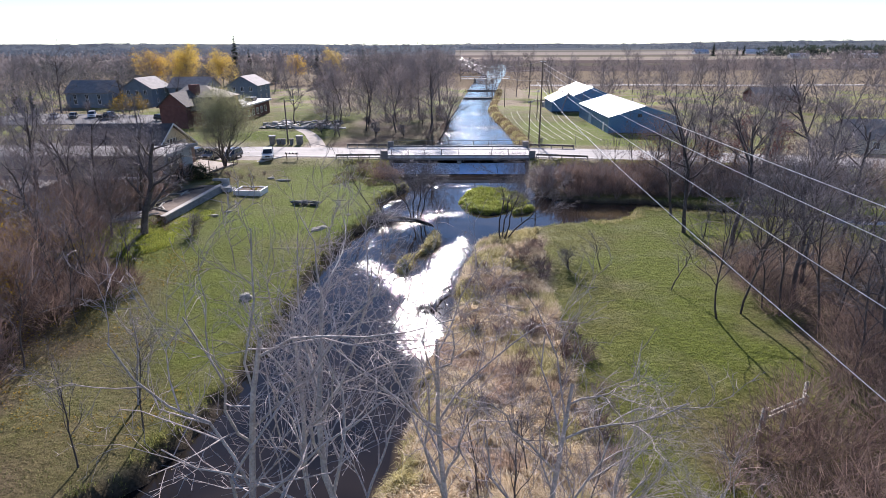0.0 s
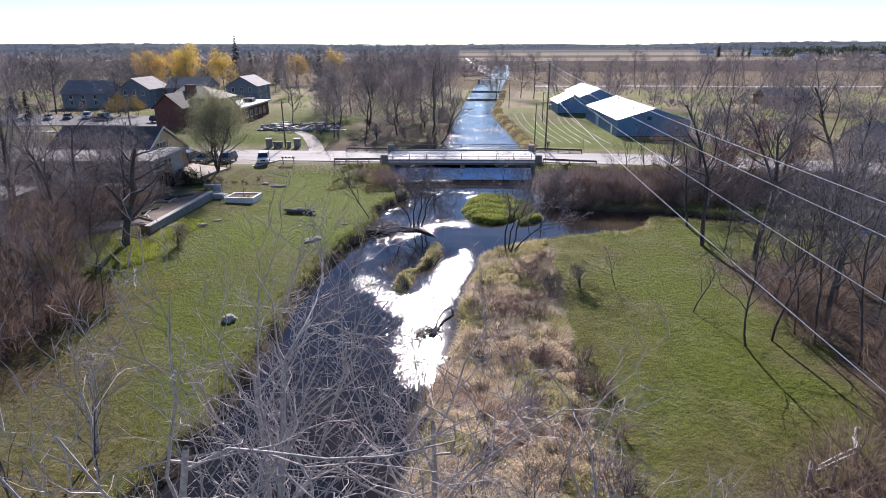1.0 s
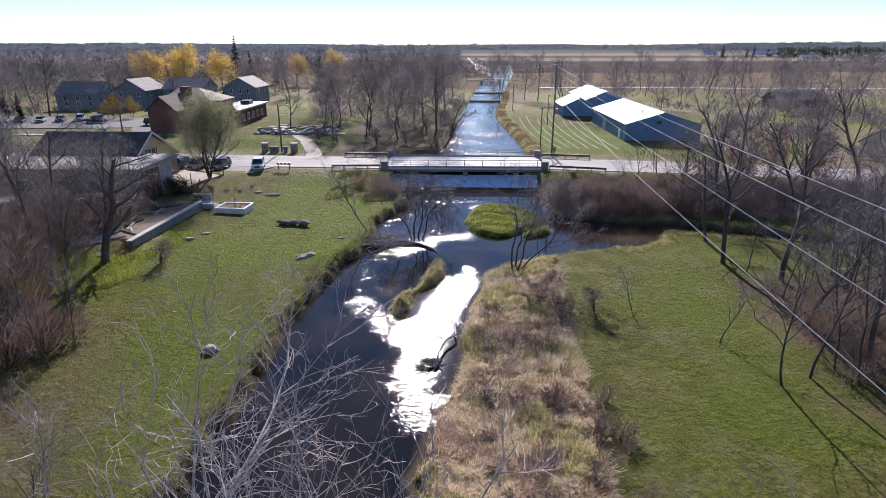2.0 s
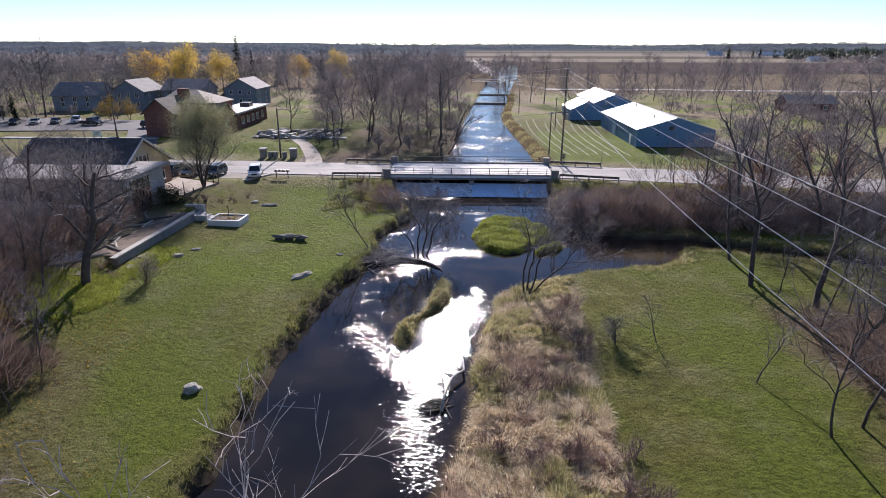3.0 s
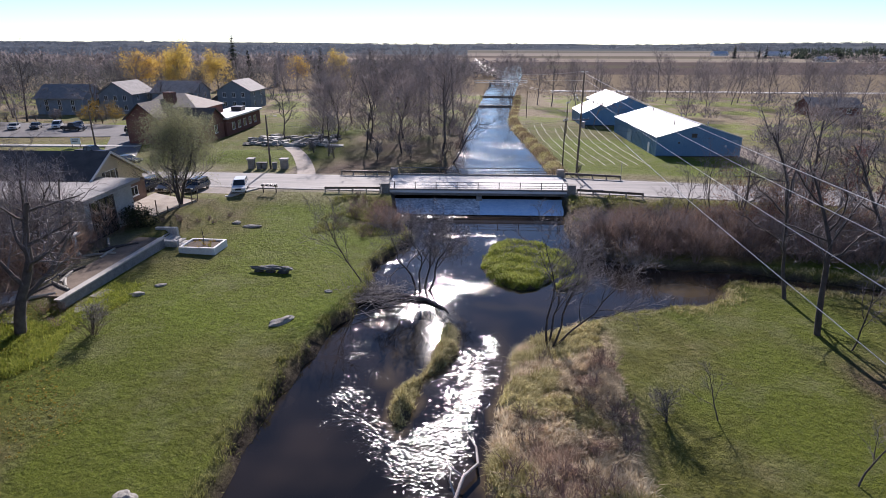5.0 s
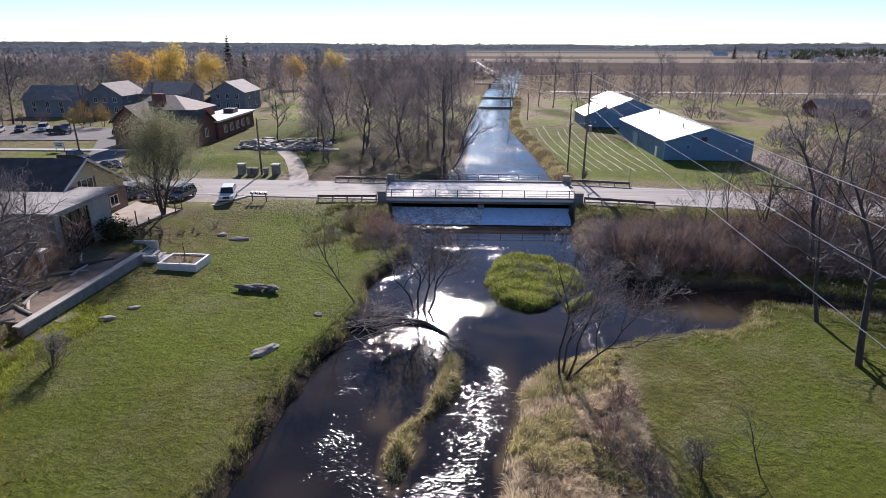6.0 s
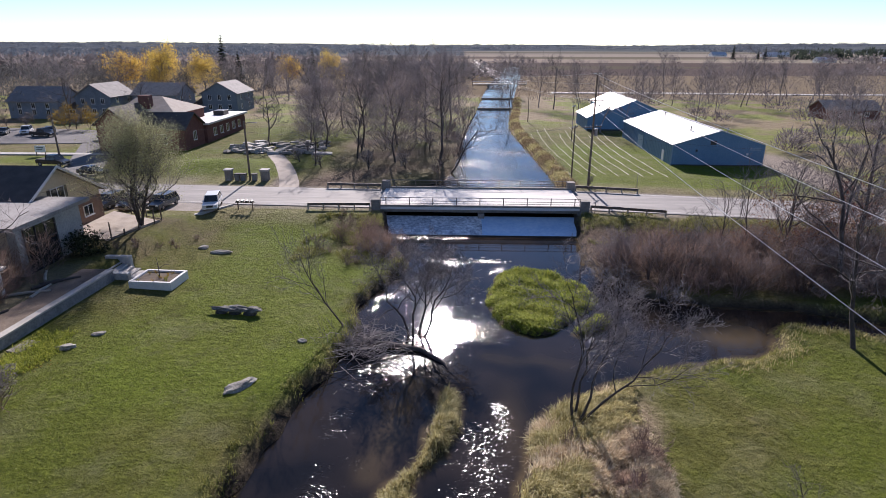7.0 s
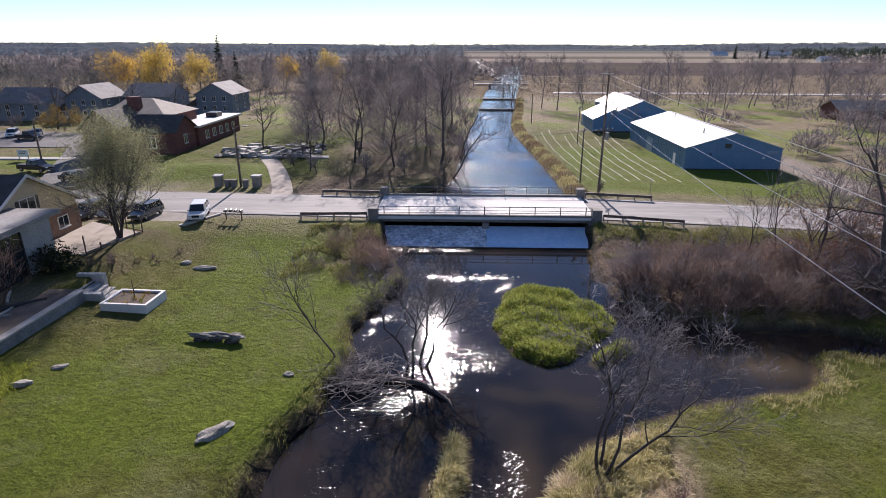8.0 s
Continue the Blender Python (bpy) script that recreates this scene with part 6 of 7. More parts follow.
for _ in range(24):
    far_places.append((belt.uniform(-120, -20), belt.uniform(228, 360)))
for _ in range(5):
    far_places.append((belt.uniform(-135, -108), belt.uniform(136, 180)))
for _ in range(18):
    far_places.append((belt.uniform(62, 150), belt.uniform(96, 200)))
for _ in range(16):
    far_places.append((belt.uniform(-110, -60), belt.uniform(30, 120)))
for _ in range(8):
    far_places.append((belt.uniform(14, 40), belt.uniform(235, 420)))
for _ in range(30):
    far_places.append((belt.uniform(38, 290), belt.uniform(262, 290)))
far_places = [(x, y, 0.9 + 0.35 * belt.random()) for x, y in far_places if not (-70 < x < -46 and 190 < y < 205) and not (60 < x < 70 and 112 < y < 130) and abs(y - float(road_y(x))) > 9]
plant(light_kinds, far_places)
plant(light_kinds, [(32.5, 174.5, 0.85), (38, 174, 0.75)])
# autumn trees
yellow = [tree_kind("maple_tree", 91, "broad maple in yellow autumn leaf", "tree", BARK, TWIG, 15, 0.3, (14, 7, 5), (YELLOW, 11, 0.28, 0.95), "autumn maples", spread=0.95, twig=0.03),
          tree_kind("maple_tree", 92, "broad maple in orange-yellow autumn leaf", "tree", BARK, TWIG, 15, 0.3, (14, 7, 5), (ORANGE, 11, 0.28, 0.95), "autumn maples", spread=0.95, twig=0.03)]
plant(yellow, [(-110, 252, 0.85), (-134, 256, 0.86), (-100, 260, 0.84), (-123, 262, 0.85), (-63, 314, 0.94), (-79, 298, 0.92)])
willow = tree_kind("olive_tree", 95, "feathery bushy tree with thin olive-green leaves", "tree", BARK, TWIG, 8.6, 0.15, (15, 7, 5), (WILLOW, 36, 0.055, 0.42), spread=0.6, twig=0.012, first=0.14, stems=3)
plant([willow], [(-36.4, 93.4, 1.12)], 1, 1)
rust = tree_kind("shrub", 97, "roadside shrub with rusty clinging leaves", "shrub", BARK, TWIG, 7.0, 0.09, (9, 5, 4), (RUST, 4, 0.10, 0.35), "rusty-leaved shrubs", spread=0.6, twig=0.013, stems=2)
plant([rust], [(33.5, 89.6, 0.95), (38, 90, 0.9), (30.5, 86.5, 0.7), (-41, 47, 0.8), (-36, 48.5, 0.7), (-33, 41, 0.6), (-38.5, 38, 0.7), (-31.5, 35, 0.5), (-43, 50, 0.8), (-36.5, 56, 0.55), (25.5, 88.5, 0.5), (21, 90, 0.45), (42, 88, 0.8)])
maroon = tree_kind("shrub", 98, "shrub with maroon autumn leaves", "shrub", BARK, TWIG, 6.0, 0.09, (9, 5, 4), (MAROON, 9, 0.11, 0.35), "maroon-leaved shrubs", spread=0.6, twig=0.013, stems=2)
plant([maroon], [(46.5, 95.0, 1.1), (50.5, 91, 1.0), (30.5, 30.5, 0.62), (27.5, 27.5, 0.55), (41, 94, 0.9), (36, 90.5, 0.6)])
gold = tree_kind("shrub", 99, "understorey shrub with dull gold leaves", "shrub", BARK, TWIG, 4.0, 0.06, (9, 5, 4), (GOLDLEAF, 5, 0.10, 0.3), "gold-leaved shrubs", spread=0.7, twig=0.01, stems=2)
plant([gold], [(-37.5, 47.5), (-35, 41), (-40.5, 56), (-33.2, 49, 0.7), (-90, 170, 1.1), (-94, 168, 1.2), (31.0, 26.5, 0.7), (-34, 38, 1.2), (-37, 42, 1.4), (-39, 36, 1.5), (-33, 33, 1.1), (-42, 42, 1.5), (-36, 30, 1.3), (-30, 27, 1.0), (-40, 49, 1.4), (-44, 37, 1.6)])


def conifer(seed, h):
    rng = random.Random(seed)
    t = thing("conifer", "dark green pointed conifer", "tree", group="conifers")
    part("trunk", Build().tube([(0, 0, -0.3), (0, 0, h * 0.5), (0, 0, h)], [0.2, 0.12, 0.02], 6, False), BARK, t)
    b = Build()
    z = 1.0
    while z < h:
        reach = 0.24 * h * (1 - z / h) ** 0.8 + 0.2
        for i in range(9):
            a = rng.random() * 6.283
            rr = reach * (0.7 + 0.5 * rng.random())
            d, s = Vector((math.cos(a), math.sin(a), -0.3)), Vector((-math.sin(a), math.cos(a), 0))
            o = Vector((0, 0, z + rng.random() * 0.4))
            for q in range(4):
                u = 0.2 + 0.8 * q / 4
                c = o + d * rr * u
                w = 0.5 * rr * (1.1 - u) + 0.1
                b.add([c - s * w + d * 0.1 * rr - Vector((0, 0, 0.12 * w)), c + d * rr * 0.28, c + s * w + d * 0.1 * rr - Vector((0, 0, 0.12 * w)), c - d * rr * 0.12], [(0, 1, 2), (0, 2, 3)])
        z += 0.045 * h
    part("crown", b, NEEDLE, t)
    return t


conifers = [conifer(3, 14.0), conifer(4, 11.0)]
plant(conifers, [(-108, 300, 1.5), (-103, 305, 1.6), (-64, 286, 1.2), (-92, 310, 1.2), (-38, 300, 1.1), (-33, 330, 1.0), (-46, 310, 1.1), (-28, 345, 0.6), (-23, 350, 0.6), (-130, 175, 0.7), (-118, 165, 0.6), (-36, 262, 0.9), (-40, 286, 1.1)])
plant(conifers, [(390, 930, 1.5), (430, 940, 1.5), (445, 950, 1.3), (10, 455, 0.6), (14, 458, 0.5), (18, 460, 0.6), (6, 452, 0.6)])


def twig_haze(name, crowns, per, label, seed, width=0.07, material=None):
    """The fine outer twigs of far crowns, (x, y, height, radius) each, as thin slivers in one mesh."""
    rs = np.random.RandomState(seed)
    s = np.repeat(np.array(crowns, float), per, 0)
    n = len(s)
    z0 = np.repeat(height(np.array(crowns)[:, 0], np.array(crowns)[:, 1]), per)
    u = rs.uniform(0.16, 1.0, n)
    r = s[:, 3] * np.sqrt(rs.uniform(0.05, 1, n)) * np.sin(np.pi * np.clip(u * 0.86 + 0.07, 0, 1)) ** 0.7 * rs.uniform(0.8, 1.15, n)
    a = rs.uniform(0, 6.283, n)
    c = np.stack([s[:, 0] + r * np.cos(a), s[:, 1] + r * np.sin(a), z0 + u * s[:, 2]], 1)
    d = np.stack([np.cos(a) * 0.6, np.sin(a) * 0.6, np.full(n, 0.8)], 1) + rs.normal(0, 0.35, (n, 3))
    d *= (rs.uniform(0.6, 1.9, n) / np.linalg.norm(d, axis=1))[:, None]
    w = rs.normal(0, 1, (n, 3))
    w *= (width / np.linalg.norm(w, axis=1))[:, None]
    V = np.stack([c - w, c + w, c + d], 1).reshape(-1, 3)
    me = bpy.data.meshes.new(name)
    me.from_pydata(V.tolist(), [], np.arange(3 * n).reshape(-1, 3).tolist())
    me.materials.append(material or HAZE)
    return tagged(new(name, me), label, "twigs", kind="stuff")


BROWN_HAZE = leafy("fine_brown_twigs", (0.12, 0.082, 0.07), (0.30, 0.215, 0.175), None, 0.4)
HAZE = leafy("fine_twigs", (0.12, 0.10, 0.10), (0.25, 0.218, 0.215), None, 0.4)
twig_haze("far_twigs", [(x, y, 13 * s, 4.6 * s) for x, y, s in far_places], 620, "fine mauve-grey twigs of the far trees", 40, 0.055)
river_trees = [(-4.6, 135.5, 1.12), (-12.2, 132.5, 0.85), (-21, 150, 0.85), (-14, 152, 0.9), (-8, 156, 0.95), (-28, 148, 0.8), (-33, 156, 0.7), (-12, 172, 1.0), (-20, 178, 1.0), (-4, 182, 0.9), (-30, 176, 0.9), (-38, 184, 0.9), (-8, 205, 1.0), (-18, 222, 1.0), (-2, 240, 1.0), (-29, 215, 1.1), (-24, 250, 1.0), (-10, 270, 1.0)]
twig_haze("river_twigs", [(x, y, 15.5 * s, 5.4 * s) for x, y, s in river_trees], 2400, "fine mauve-grey twigs of the trees by the upper river", 41, 0.038)
woods_left = [(belt.uniform(-175, -80), belt.uniform(228, 330), belt.uniform(8, 13), 5.0) for _ in range(60)] + [(belt.uniform(-330, -125), belt.uniform(110, 330), belt.uniform(8, 14), 6.0) for _ in range(230)] + [(belt.uniform(-90, 0), belt.uniform(300, 420), belt.uniform(8, 12), 5.0) for _ in range(50)]
woods_right = [(belt.uniform(60, 330), belt.uniform(216, 258), belt.uniform(3, 6), 4.0) for _ in range(40)] + [(belt.uniform(120, 330), belt.uniform(110, 215), belt.uniform(5, 11), 5.0) for _ in range(80)] + [(belt.uniform(62, 125), belt.uniform(116, 200), belt.uniform(1.5, 4), 3.0) for _ in range(45)]
DARK_HAZE = leafy("dark_twigs", (0.06, 0.06, 0.058), (0.15, 0.145, 0.14), None, 0.35)
twig_haze("woodland_twigs", woods_left, 210, "belts of dark bare woodland behind the houses", 42, 0.12, DARK_HAZE)
twig_haze("meadow_twigs", woods_right, 170, "belts of bare woodland round the far meadow", 49, 0.12)


near_crowns = [(-35.6, 58.6, 0.6), (-36.5, 66.5, 0.75), (-39.5, 60.0, 0.85), (-43, 54, 0.95), (-38, 51.5, 0.85), (-46, 62, 0.9), (-50, 56, 1.0), (-44, 45, 1.0), (-37.5, 43.0, 0.85), (-52, 47, 1.1), (-34, 35.5, 0.85), (-41, 34, 1.0), (-31, 29.5, 0.8), (-36, 24, 0.9), (-29, 22, 0.75), (-37.5, 69.5, 0.62), (-41.5, 65.5, 0.75), (-44.5, 73.5, 0.7), (-48, 70.5, 0.75), (-51.5, 75, 0.75), (-40, 75.5, 0.6), (-55, 70, 0.8), (-47, 64.5, 0.8),
               (35, 84, 1), (39.5, 88.5, 1.05), (44, 82, 1.0), (48, 88, 1.15), (31.5, 88.0, 0.85), (52, 80, 1.1), (57, 90, 1.1), (61, 76, 1.15), (47, 72, 1.0), (44, 62, 1.05), (41, 52, 1.0), (36, 58.5, 0.9)]
twig_haze("valley_twigs", [(x, y, 12.5 * s, 4.2 * s) for x, y, s in near_crowns], 1000, "fine mauve-brown twigs of the valley trees", 43, 0.016)

thick = [(x, y, belt.uniform(4, 8), 2.6) for x, y in [(belt.uniform(-54, -27), belt.uniform(16, 60)) for _ in range(150)] if x < -27.5 - max(0, y - 34) * 0.27]
thick += [(belt.uniform(-31, -26.5), belt.uniform(38, 48), belt.uniform(1.2, 3.0), 1.4) for _ in range(12)]
thick += [(belt.uniform(-48, -36.4), belt.uniform(61, 79), belt.uniform(1.5, 3.4), 1.7) for _ in range(34)]
twig_haze("thicket_twigs", thick, 380, "fine brown twigs over the thicket by the lawn", 44, 0.022, BROWN_HAZE)
low_thick = [(x, y, belt.uniform(2, 4), 1.8) for x, y in [(belt.uniform(15, 36), belt.uniform(12, 33)) for _ in range(70)] if x > 15 + 1.2 * max(0, y - 24)]
low_thick += [(belt.uniform(26.5, 42), belt.uniform(31, 56), belt.uniform(1.2, 3.2), 1.6) for _ in range(46)]
twig_haze("undergrowth_twigs", low_thick, 260, "fine brown twigs over the undergrowth", 45, 0.018, BROWN_HAZE)
bank_thick = [(x, y, belt.uniform(1.8, 4.0) * (1.0 if y < 89 else 0.55), 1.8) for x, y in [(belt.uniform(13, 66), belt.uniform(81, 93.5)) for _ in range(170)] if wet(np.array([x]), np.array([y]))[0] < -0.8 and y < float(road_y(x)) - 9.5]
twig_haze("bank_twigs", bank_thick[::2], 330, "fine reddish-brown twigs over the brush below the road", 46, 0.02, BROWN_HAZE)
twig_haze("pale_bank_twigs", bank_thick[1::2], 260, "fine mauve-grey twigs over the brush below the road", 48, 0.018)
ledge_thick = [(x, y, belt.uniform(0.6, 1.5), 1.0) for x, y in [(belt.uniform(-16, -3), belt.uniform(87, 101)) for _ in range(24)] if wet(np.array([x]), np.array([y]))[0] < -0.2]
twig_haze("ledge_twigs", ledge_thick, 200, "fine reddish-brown twigs over the bank beside the bridge", 47, 0.016, BROWN_HAZE)


# brush: many-stemmed bare shrubs
def brush(seed, h, stems, label, m=BRUSH):
    rng = random.Random(seed)
    b = Build()
    for _ in range(stems):
        a, ln, out = rng.random() * 6.283, h * rng.uniform(0.6, 1.1), rng.uniform(0.1, 0.85)
        p = Vector((rng.gauss(0, 0.25), rng.gauss(0, 0.25), -0.1))
        d = Vector((math.cos(a) * out, math.sin(a) * out, 1)).normalized()
        pts = [p]
        for i in range(4):
            d = (d + Vector((rng.gauss(0, 0.22), rng.gauss(0, 0.22), rng.gauss(0, 0.12) - 0.05))).normalized()
            pts.append(pts[-1] + d * ln / 4)
        b.tube(pts, [0.026, 0.022, 0.018, 0.014, 0.008], 3, False)
        for _ in range(5):
            j = rng.randrange(1, 4)
            e = (d + Vector((rng.gauss(0, 0.7), rng.gauss(0, 0.7), rng.gauss(0, 0.4)))).normalized()
            q = pts[j].lerp(pts[j + 1], rng.random())
            l2 = ln * rng.uniform(0.2, 0.45)
            b.tube([q, q + e * l2 * 0.5 + Vector((0, 0, 0.05)), q + (e + Vector((rng.gauss(0, 0.3), rng.gauss(0, 0.3), 0.1))) * l2], [0.012, 0.010, 0.006], 3, False)
    return solid("brush_shrub", b, m, label, "shrub", group="bare brush along the banks")


brushes = [brush(200 + i, 2.6, 17, "tangle of bare brown brush on the bank") for i in range(4)]
low_brush = [brush(210 + i, 1.3, 22, "low mauve-brown brush among dry reeds") for i in range(3)]
br = random.Random(21)
spots = []
while len(spots) < 120:
    x, y = br.uniform(12.5, 62), br.uniform(80.5, 94)
    if wet(np.array([x]), np.array([y]))[0] < -0.4 and y < float(road_y(x)) - 9.5:
        spots.append((x, y, (0.75 + 0.6 * br.random()) * (1.0 if y < 89 else 0.62)))
plant(brushes, spots)
spots = []
while len(spots) < 22:
    x, y = br.uniform(-17, -4), br.uniform(86.5, 102)
    if wet(np.array([x]), np.array([y]))[0] < -0.3:
        spots.append((x, y, 0.32 + 0.34 * br.random()))
plant(brushes, spots)
spots = []
while len(spots) < 95:
    x, y = br.uniform(-58, -25), br.uniform(18, 66)
    if x < -33 - 0.5 * min(0, y - 50) * 0.4 - max(0, (y - 52)) * 0.25 or (y < 40 and x < -24 - (y - 18) * 0.25):
        spots.append((x, y, 0.8 + 0.6 * br.random()))
plant_left = list(spots)
spots = [(br.uniform(-46, -36.5), br.uniform(60, 80), 0.5 + 0.4 * br.random()) for _ in range(55)]
thicket("thicket", brushes, plant_left + spots, BRUSH, "dense bare brown thicket under the trees")
spots = [(13 + abs(br.gauss(0, 9)) + 0.35 * (30 - q), q, 0.7 + 0.5 * br.random()) for q in [br.uniform(14, 33) for _ in range(60)]]
plant(brushes, [s for s in spots if s[0] > 14 + 1.2 * max(0, s[1] - 25) and not (s[0] < 25 and s[1] > 26.5)])
spots = [(br.uniform(2, 10.5), br.uniform(23, 61)) for _ in range(60)]
plant(low_brush, [s for s in spots if wet(np.array([s[0]]), np.array([s[1]]))[0] < -1.2], 0.7, 1.2)
plant(low_brush, [(-35.0 + 0.9 * i, 84.6 + 2.6 * (0.5 + 0.5 * math.sin(2.2 * i)) + 0.9 * i, 0.55) for i in range(7)])
plant(brushes, [(-27.6, 60.6, 0.8), (-32.2, 64.0, 0.5), (-33.4, 63.2, 0.6), (-31.0, 61.5, 0.45)], 1, 1)
plant(brushes, [(-3.2 + 0.02 * (y - 118) + 1.6 * math.sin(y), y, 1.0) for y in np.arange(119, 215, 5.5)])
dark_bush = thing("evergreen_bush", "dark evergreen bush against the annex", "bush", pose(-37.0, 84.4, 2.5))
part("foliage", leaves(random.Random(3), [Vector((random.Random(i).gauss(0, 0.8), random.Random(i + 50).gauss(0, 0.9), abs(random.Random(i + 99).gauss(1.0, 0.5)))) for i in range(60)], 40, 0.12, 0.28), DARK_GREEN, dark_bush)
part("stems", brush(300, 1.4, 14, "x").data, None, dark_bush)
for k in near_kinds + tall + slim + sapling + globe + bankside + light_kinds + yellow + conifers + brushes + low_brush + [old_tree, lean_kind, drift_kind, willow, rust, maroon, gold]:
    remove(k)
for o in [o for o in scene.objects if o.name.startswith("brush_shrub") and o.get("label") == "x"]:
    bpy.data.objects.remove(o)


# ------------------------------------------------------------------ grasses
def blades(name, xy, lengths, widths, material, label, lean=0.6, seed=0, per=1, spread=0.1, flow=None, sink=0.03, category="grass"):
    """Many blades as one mesh: each a bent strip of two faces."""
    rs = np.random.RandomState(seed)
    xy = np.repeat(np.asarray(xy, float), per, 0)
    n = len(xy)
    L = np.repeat(np.broadcast_to(lengths, (n // per,)), per) * rs.uniform(0.6, 1.25, n)
    wd = np.repeat(np.broadcast_to(widths, (n // per,)), per) * rs.uniform(0.7, 1.3, n)
    xy = xy + rs.normal(0, spread, (n, 2))
    z = height(xy[:, 0], xy[:, 1]) - sink
    a = rs.uniform(0, 6.283, n)
    if flow is not None:
        base = np.repeat(flow, per)
        a = base + rs.normal(0, 0.9, n)
    ln = np.clip(rs.normal(lean, 0.3, n), 0.05, 1.5)
    dx, dy = np.cos(a), np.sin(a)
    sx, sy = -dy, dx
    base = np.stack([xy[:, 0], xy[:, 1], z], 1)
    mid = base + np.stack([dx * np.sin(ln * 0.6) * L * 0.55, dy * np.sin(ln * 0.6) * L * 0.55, np.cos(ln * 0.6) * L * 0.55], 1)
    tip = mid + np.stack([dx * np.sin(ln * 1.5) * L * 0.5, dy * np.sin(ln * 1.5) * L * 0.5, np.cos(ln * 1.5) * L * 0.5], 1)
    s = np.stack([sx * wd / 2, sy * wd / 2, np.zeros(n)], 1)
    V = np.stack([base - s, base + s, mid + s * 0.8, mid - s * 0.8, tip], 1).reshape(-1, 3)
    i = np.arange(n)[:, None] * 5
    me = bpy.data.meshes.new(name)
    me.from_pydata(V.tolist(), [], (i + np.array([[0, 1, 2, 3]])).tolist() + (i + np.array([[3, 2, 4]])).tolist())
    me.materials.append(material)
    return tagged(new(name, me), label, category, kind="stuff")


gr = np.random.RandomState(7)


def scatter(n, x0, x1, y0, y1, keep):
    p = np.stack([gr.uniform(x0, x1, n), gr.uniform(y0, y1, n)], 1)
    return p[keep(p[:, 0], p[:, 1])]


def reed_zone(x, y):
    return (wet(x, y) < -0.25) & (x < 10.3 + np.sin(y / 9) - 1.4 * step(45, 25, y) + 0.7 * wave(x, y, 2.3, 0.2)) & (x > -3) & (y < 66)


p = scatter(30000, -3, 12.5, 20, 66, reed_zone)
tussock = np.clip(0.55 + 0.45 * wave(p[:, 0], p[:, 1], 0.28, 0.9) + 0.35 * wave(p[:, 0], p[:, 1], 0.62, 0.2), 0, 1)
p, tussock = p[tussock > 0.3][:9000], tussock[tussock > 0.3][:9000]
near_shore = step(-4.2, -1.2, wet(p[:, 0], p[:, 1])) * step(36, 44, p[:, 1])
tone = 0.8 * wave(p[:, 0], p[:, 1], 1.7, 0.7) + 0.5 * wave(p[:, 0], p[:, 1], 0.6, 2.2) - 0.8 * near_shore - 0.15 * step(40, 30, p[:, 1])
flowdir = 0.9 * wave(p[:, 0], p[:, 1], 2.4, 0.5) * 3.1
for nm, sel, material, label, seed in (("olive_sedge", tone < -0.55, OLIVE_SEDGE, "yellow-olive sedge along the point's water edge", 2), ("dry_reeds", (tone >= -0.55) & (tone < 0.42), REED, "matted dry tan reeds covering the point", 1), ("brown_reeds", tone >= 0.42, ROSY_REED, "rosy-brown matted reeds among the paler ones", 11)):
    blades(nm, p[sel], 0.35 + 0.62 * tussock[sel], 0.038, material, label, 1.05, seed, 12, 0.14, flowdir[sel])
ledge = scatter(3000, -18, -6, 87, 101, lambda x, y: (wet(x, y) < -0.3) & (wave(x, y, 1.1, 0.8) > 0.0))
blades("ledge_grass", ledge[:800], 0.45, 0.045, REED_GREEN, "rough green plants on the bank beside the bridge", 0.8, 17, 12, 0.2)
edge = scatter(60000, -34, 46, 22, 90, lambda x, y: (wet(x, y) < -0.05) & (wet(x, y) > -1.15) & ((x < -7) | ((x > 8) & (y < 79))) & (wave(x, y, 0.3, 0.4) + 0.5 * wave(x, y, 0.8, 1.4) > -0.15))
blades("bank_grass", edge[:9500], 0.34 + 0.18 * wave(edge[:9500, 0], edge[:9500, 1], 0.3, 0.4), 0.034, REED_GREEN, "rough green grass overhanging the river banks", 0.8, 3, 9, 0.14)
dry = scatter(26000, -34, 46, 22, 90, lambda x, y: (wet(x, y) < -0.2) & (wet(x, y) > -2.2) & ((x > 18) & (y < 79)))
blades("dry_bank_grass", dry[:2400], 0.42, 0.03, OLIVE_SEDGE, "dry olive grass on the river banks", 0.9, 4, 10, 0.22)
isle = scatter(9000, 0, 13, 72, 90, lambda x, y: np.maximum(inside_by(ISLE_LINE, x, y), inside_by(ISLET_LINE, x, y)) > 0.12)
blades("island_cress", isle[:3600], 0.34 + 0.24 * wave(isle[:3600, 0], isle[:3600, 1], 0.55, 0.3), 0.07, ISLE, "bright green low plants covering the island", 0.9, 5, 9, 0.12)
bar = scatter(6000, -6, 1, 50, 68, lambda x, y: inside_by(BAR_LINE, x, y) > 0.22)
blades("bar_sedge", bar[:1500], 0.4 + 0.22 * wave(bar[:1500, 0], bar[:1500, 1], 0.3, 0.9), 0.045, OLIVE_SEDGE, "olive sedge on the gravel bar", 0.8, 6, 12, 0.14)
blades("bar_reeds", bar[1500:1900], 0.55, 0.04, ROSY_REED, "brown dead stalks on the gravel bar", 0.7, 16, 10, 0.14)
tufts = scatter(42000, -31, 30, 22, 101, lambda x, y: (wet(x, y) < -0.8) & ~reed_zone(x, y) & ((x > 9) | (x < -9)) & ~((x > 11) & (y > 79)))
blades("lawn_grass", tufts[:30000], 0.10, 0.035, BLADE, "short uneven lawn grass", 0.9, 7, 3, 0.12, sink=0.01)
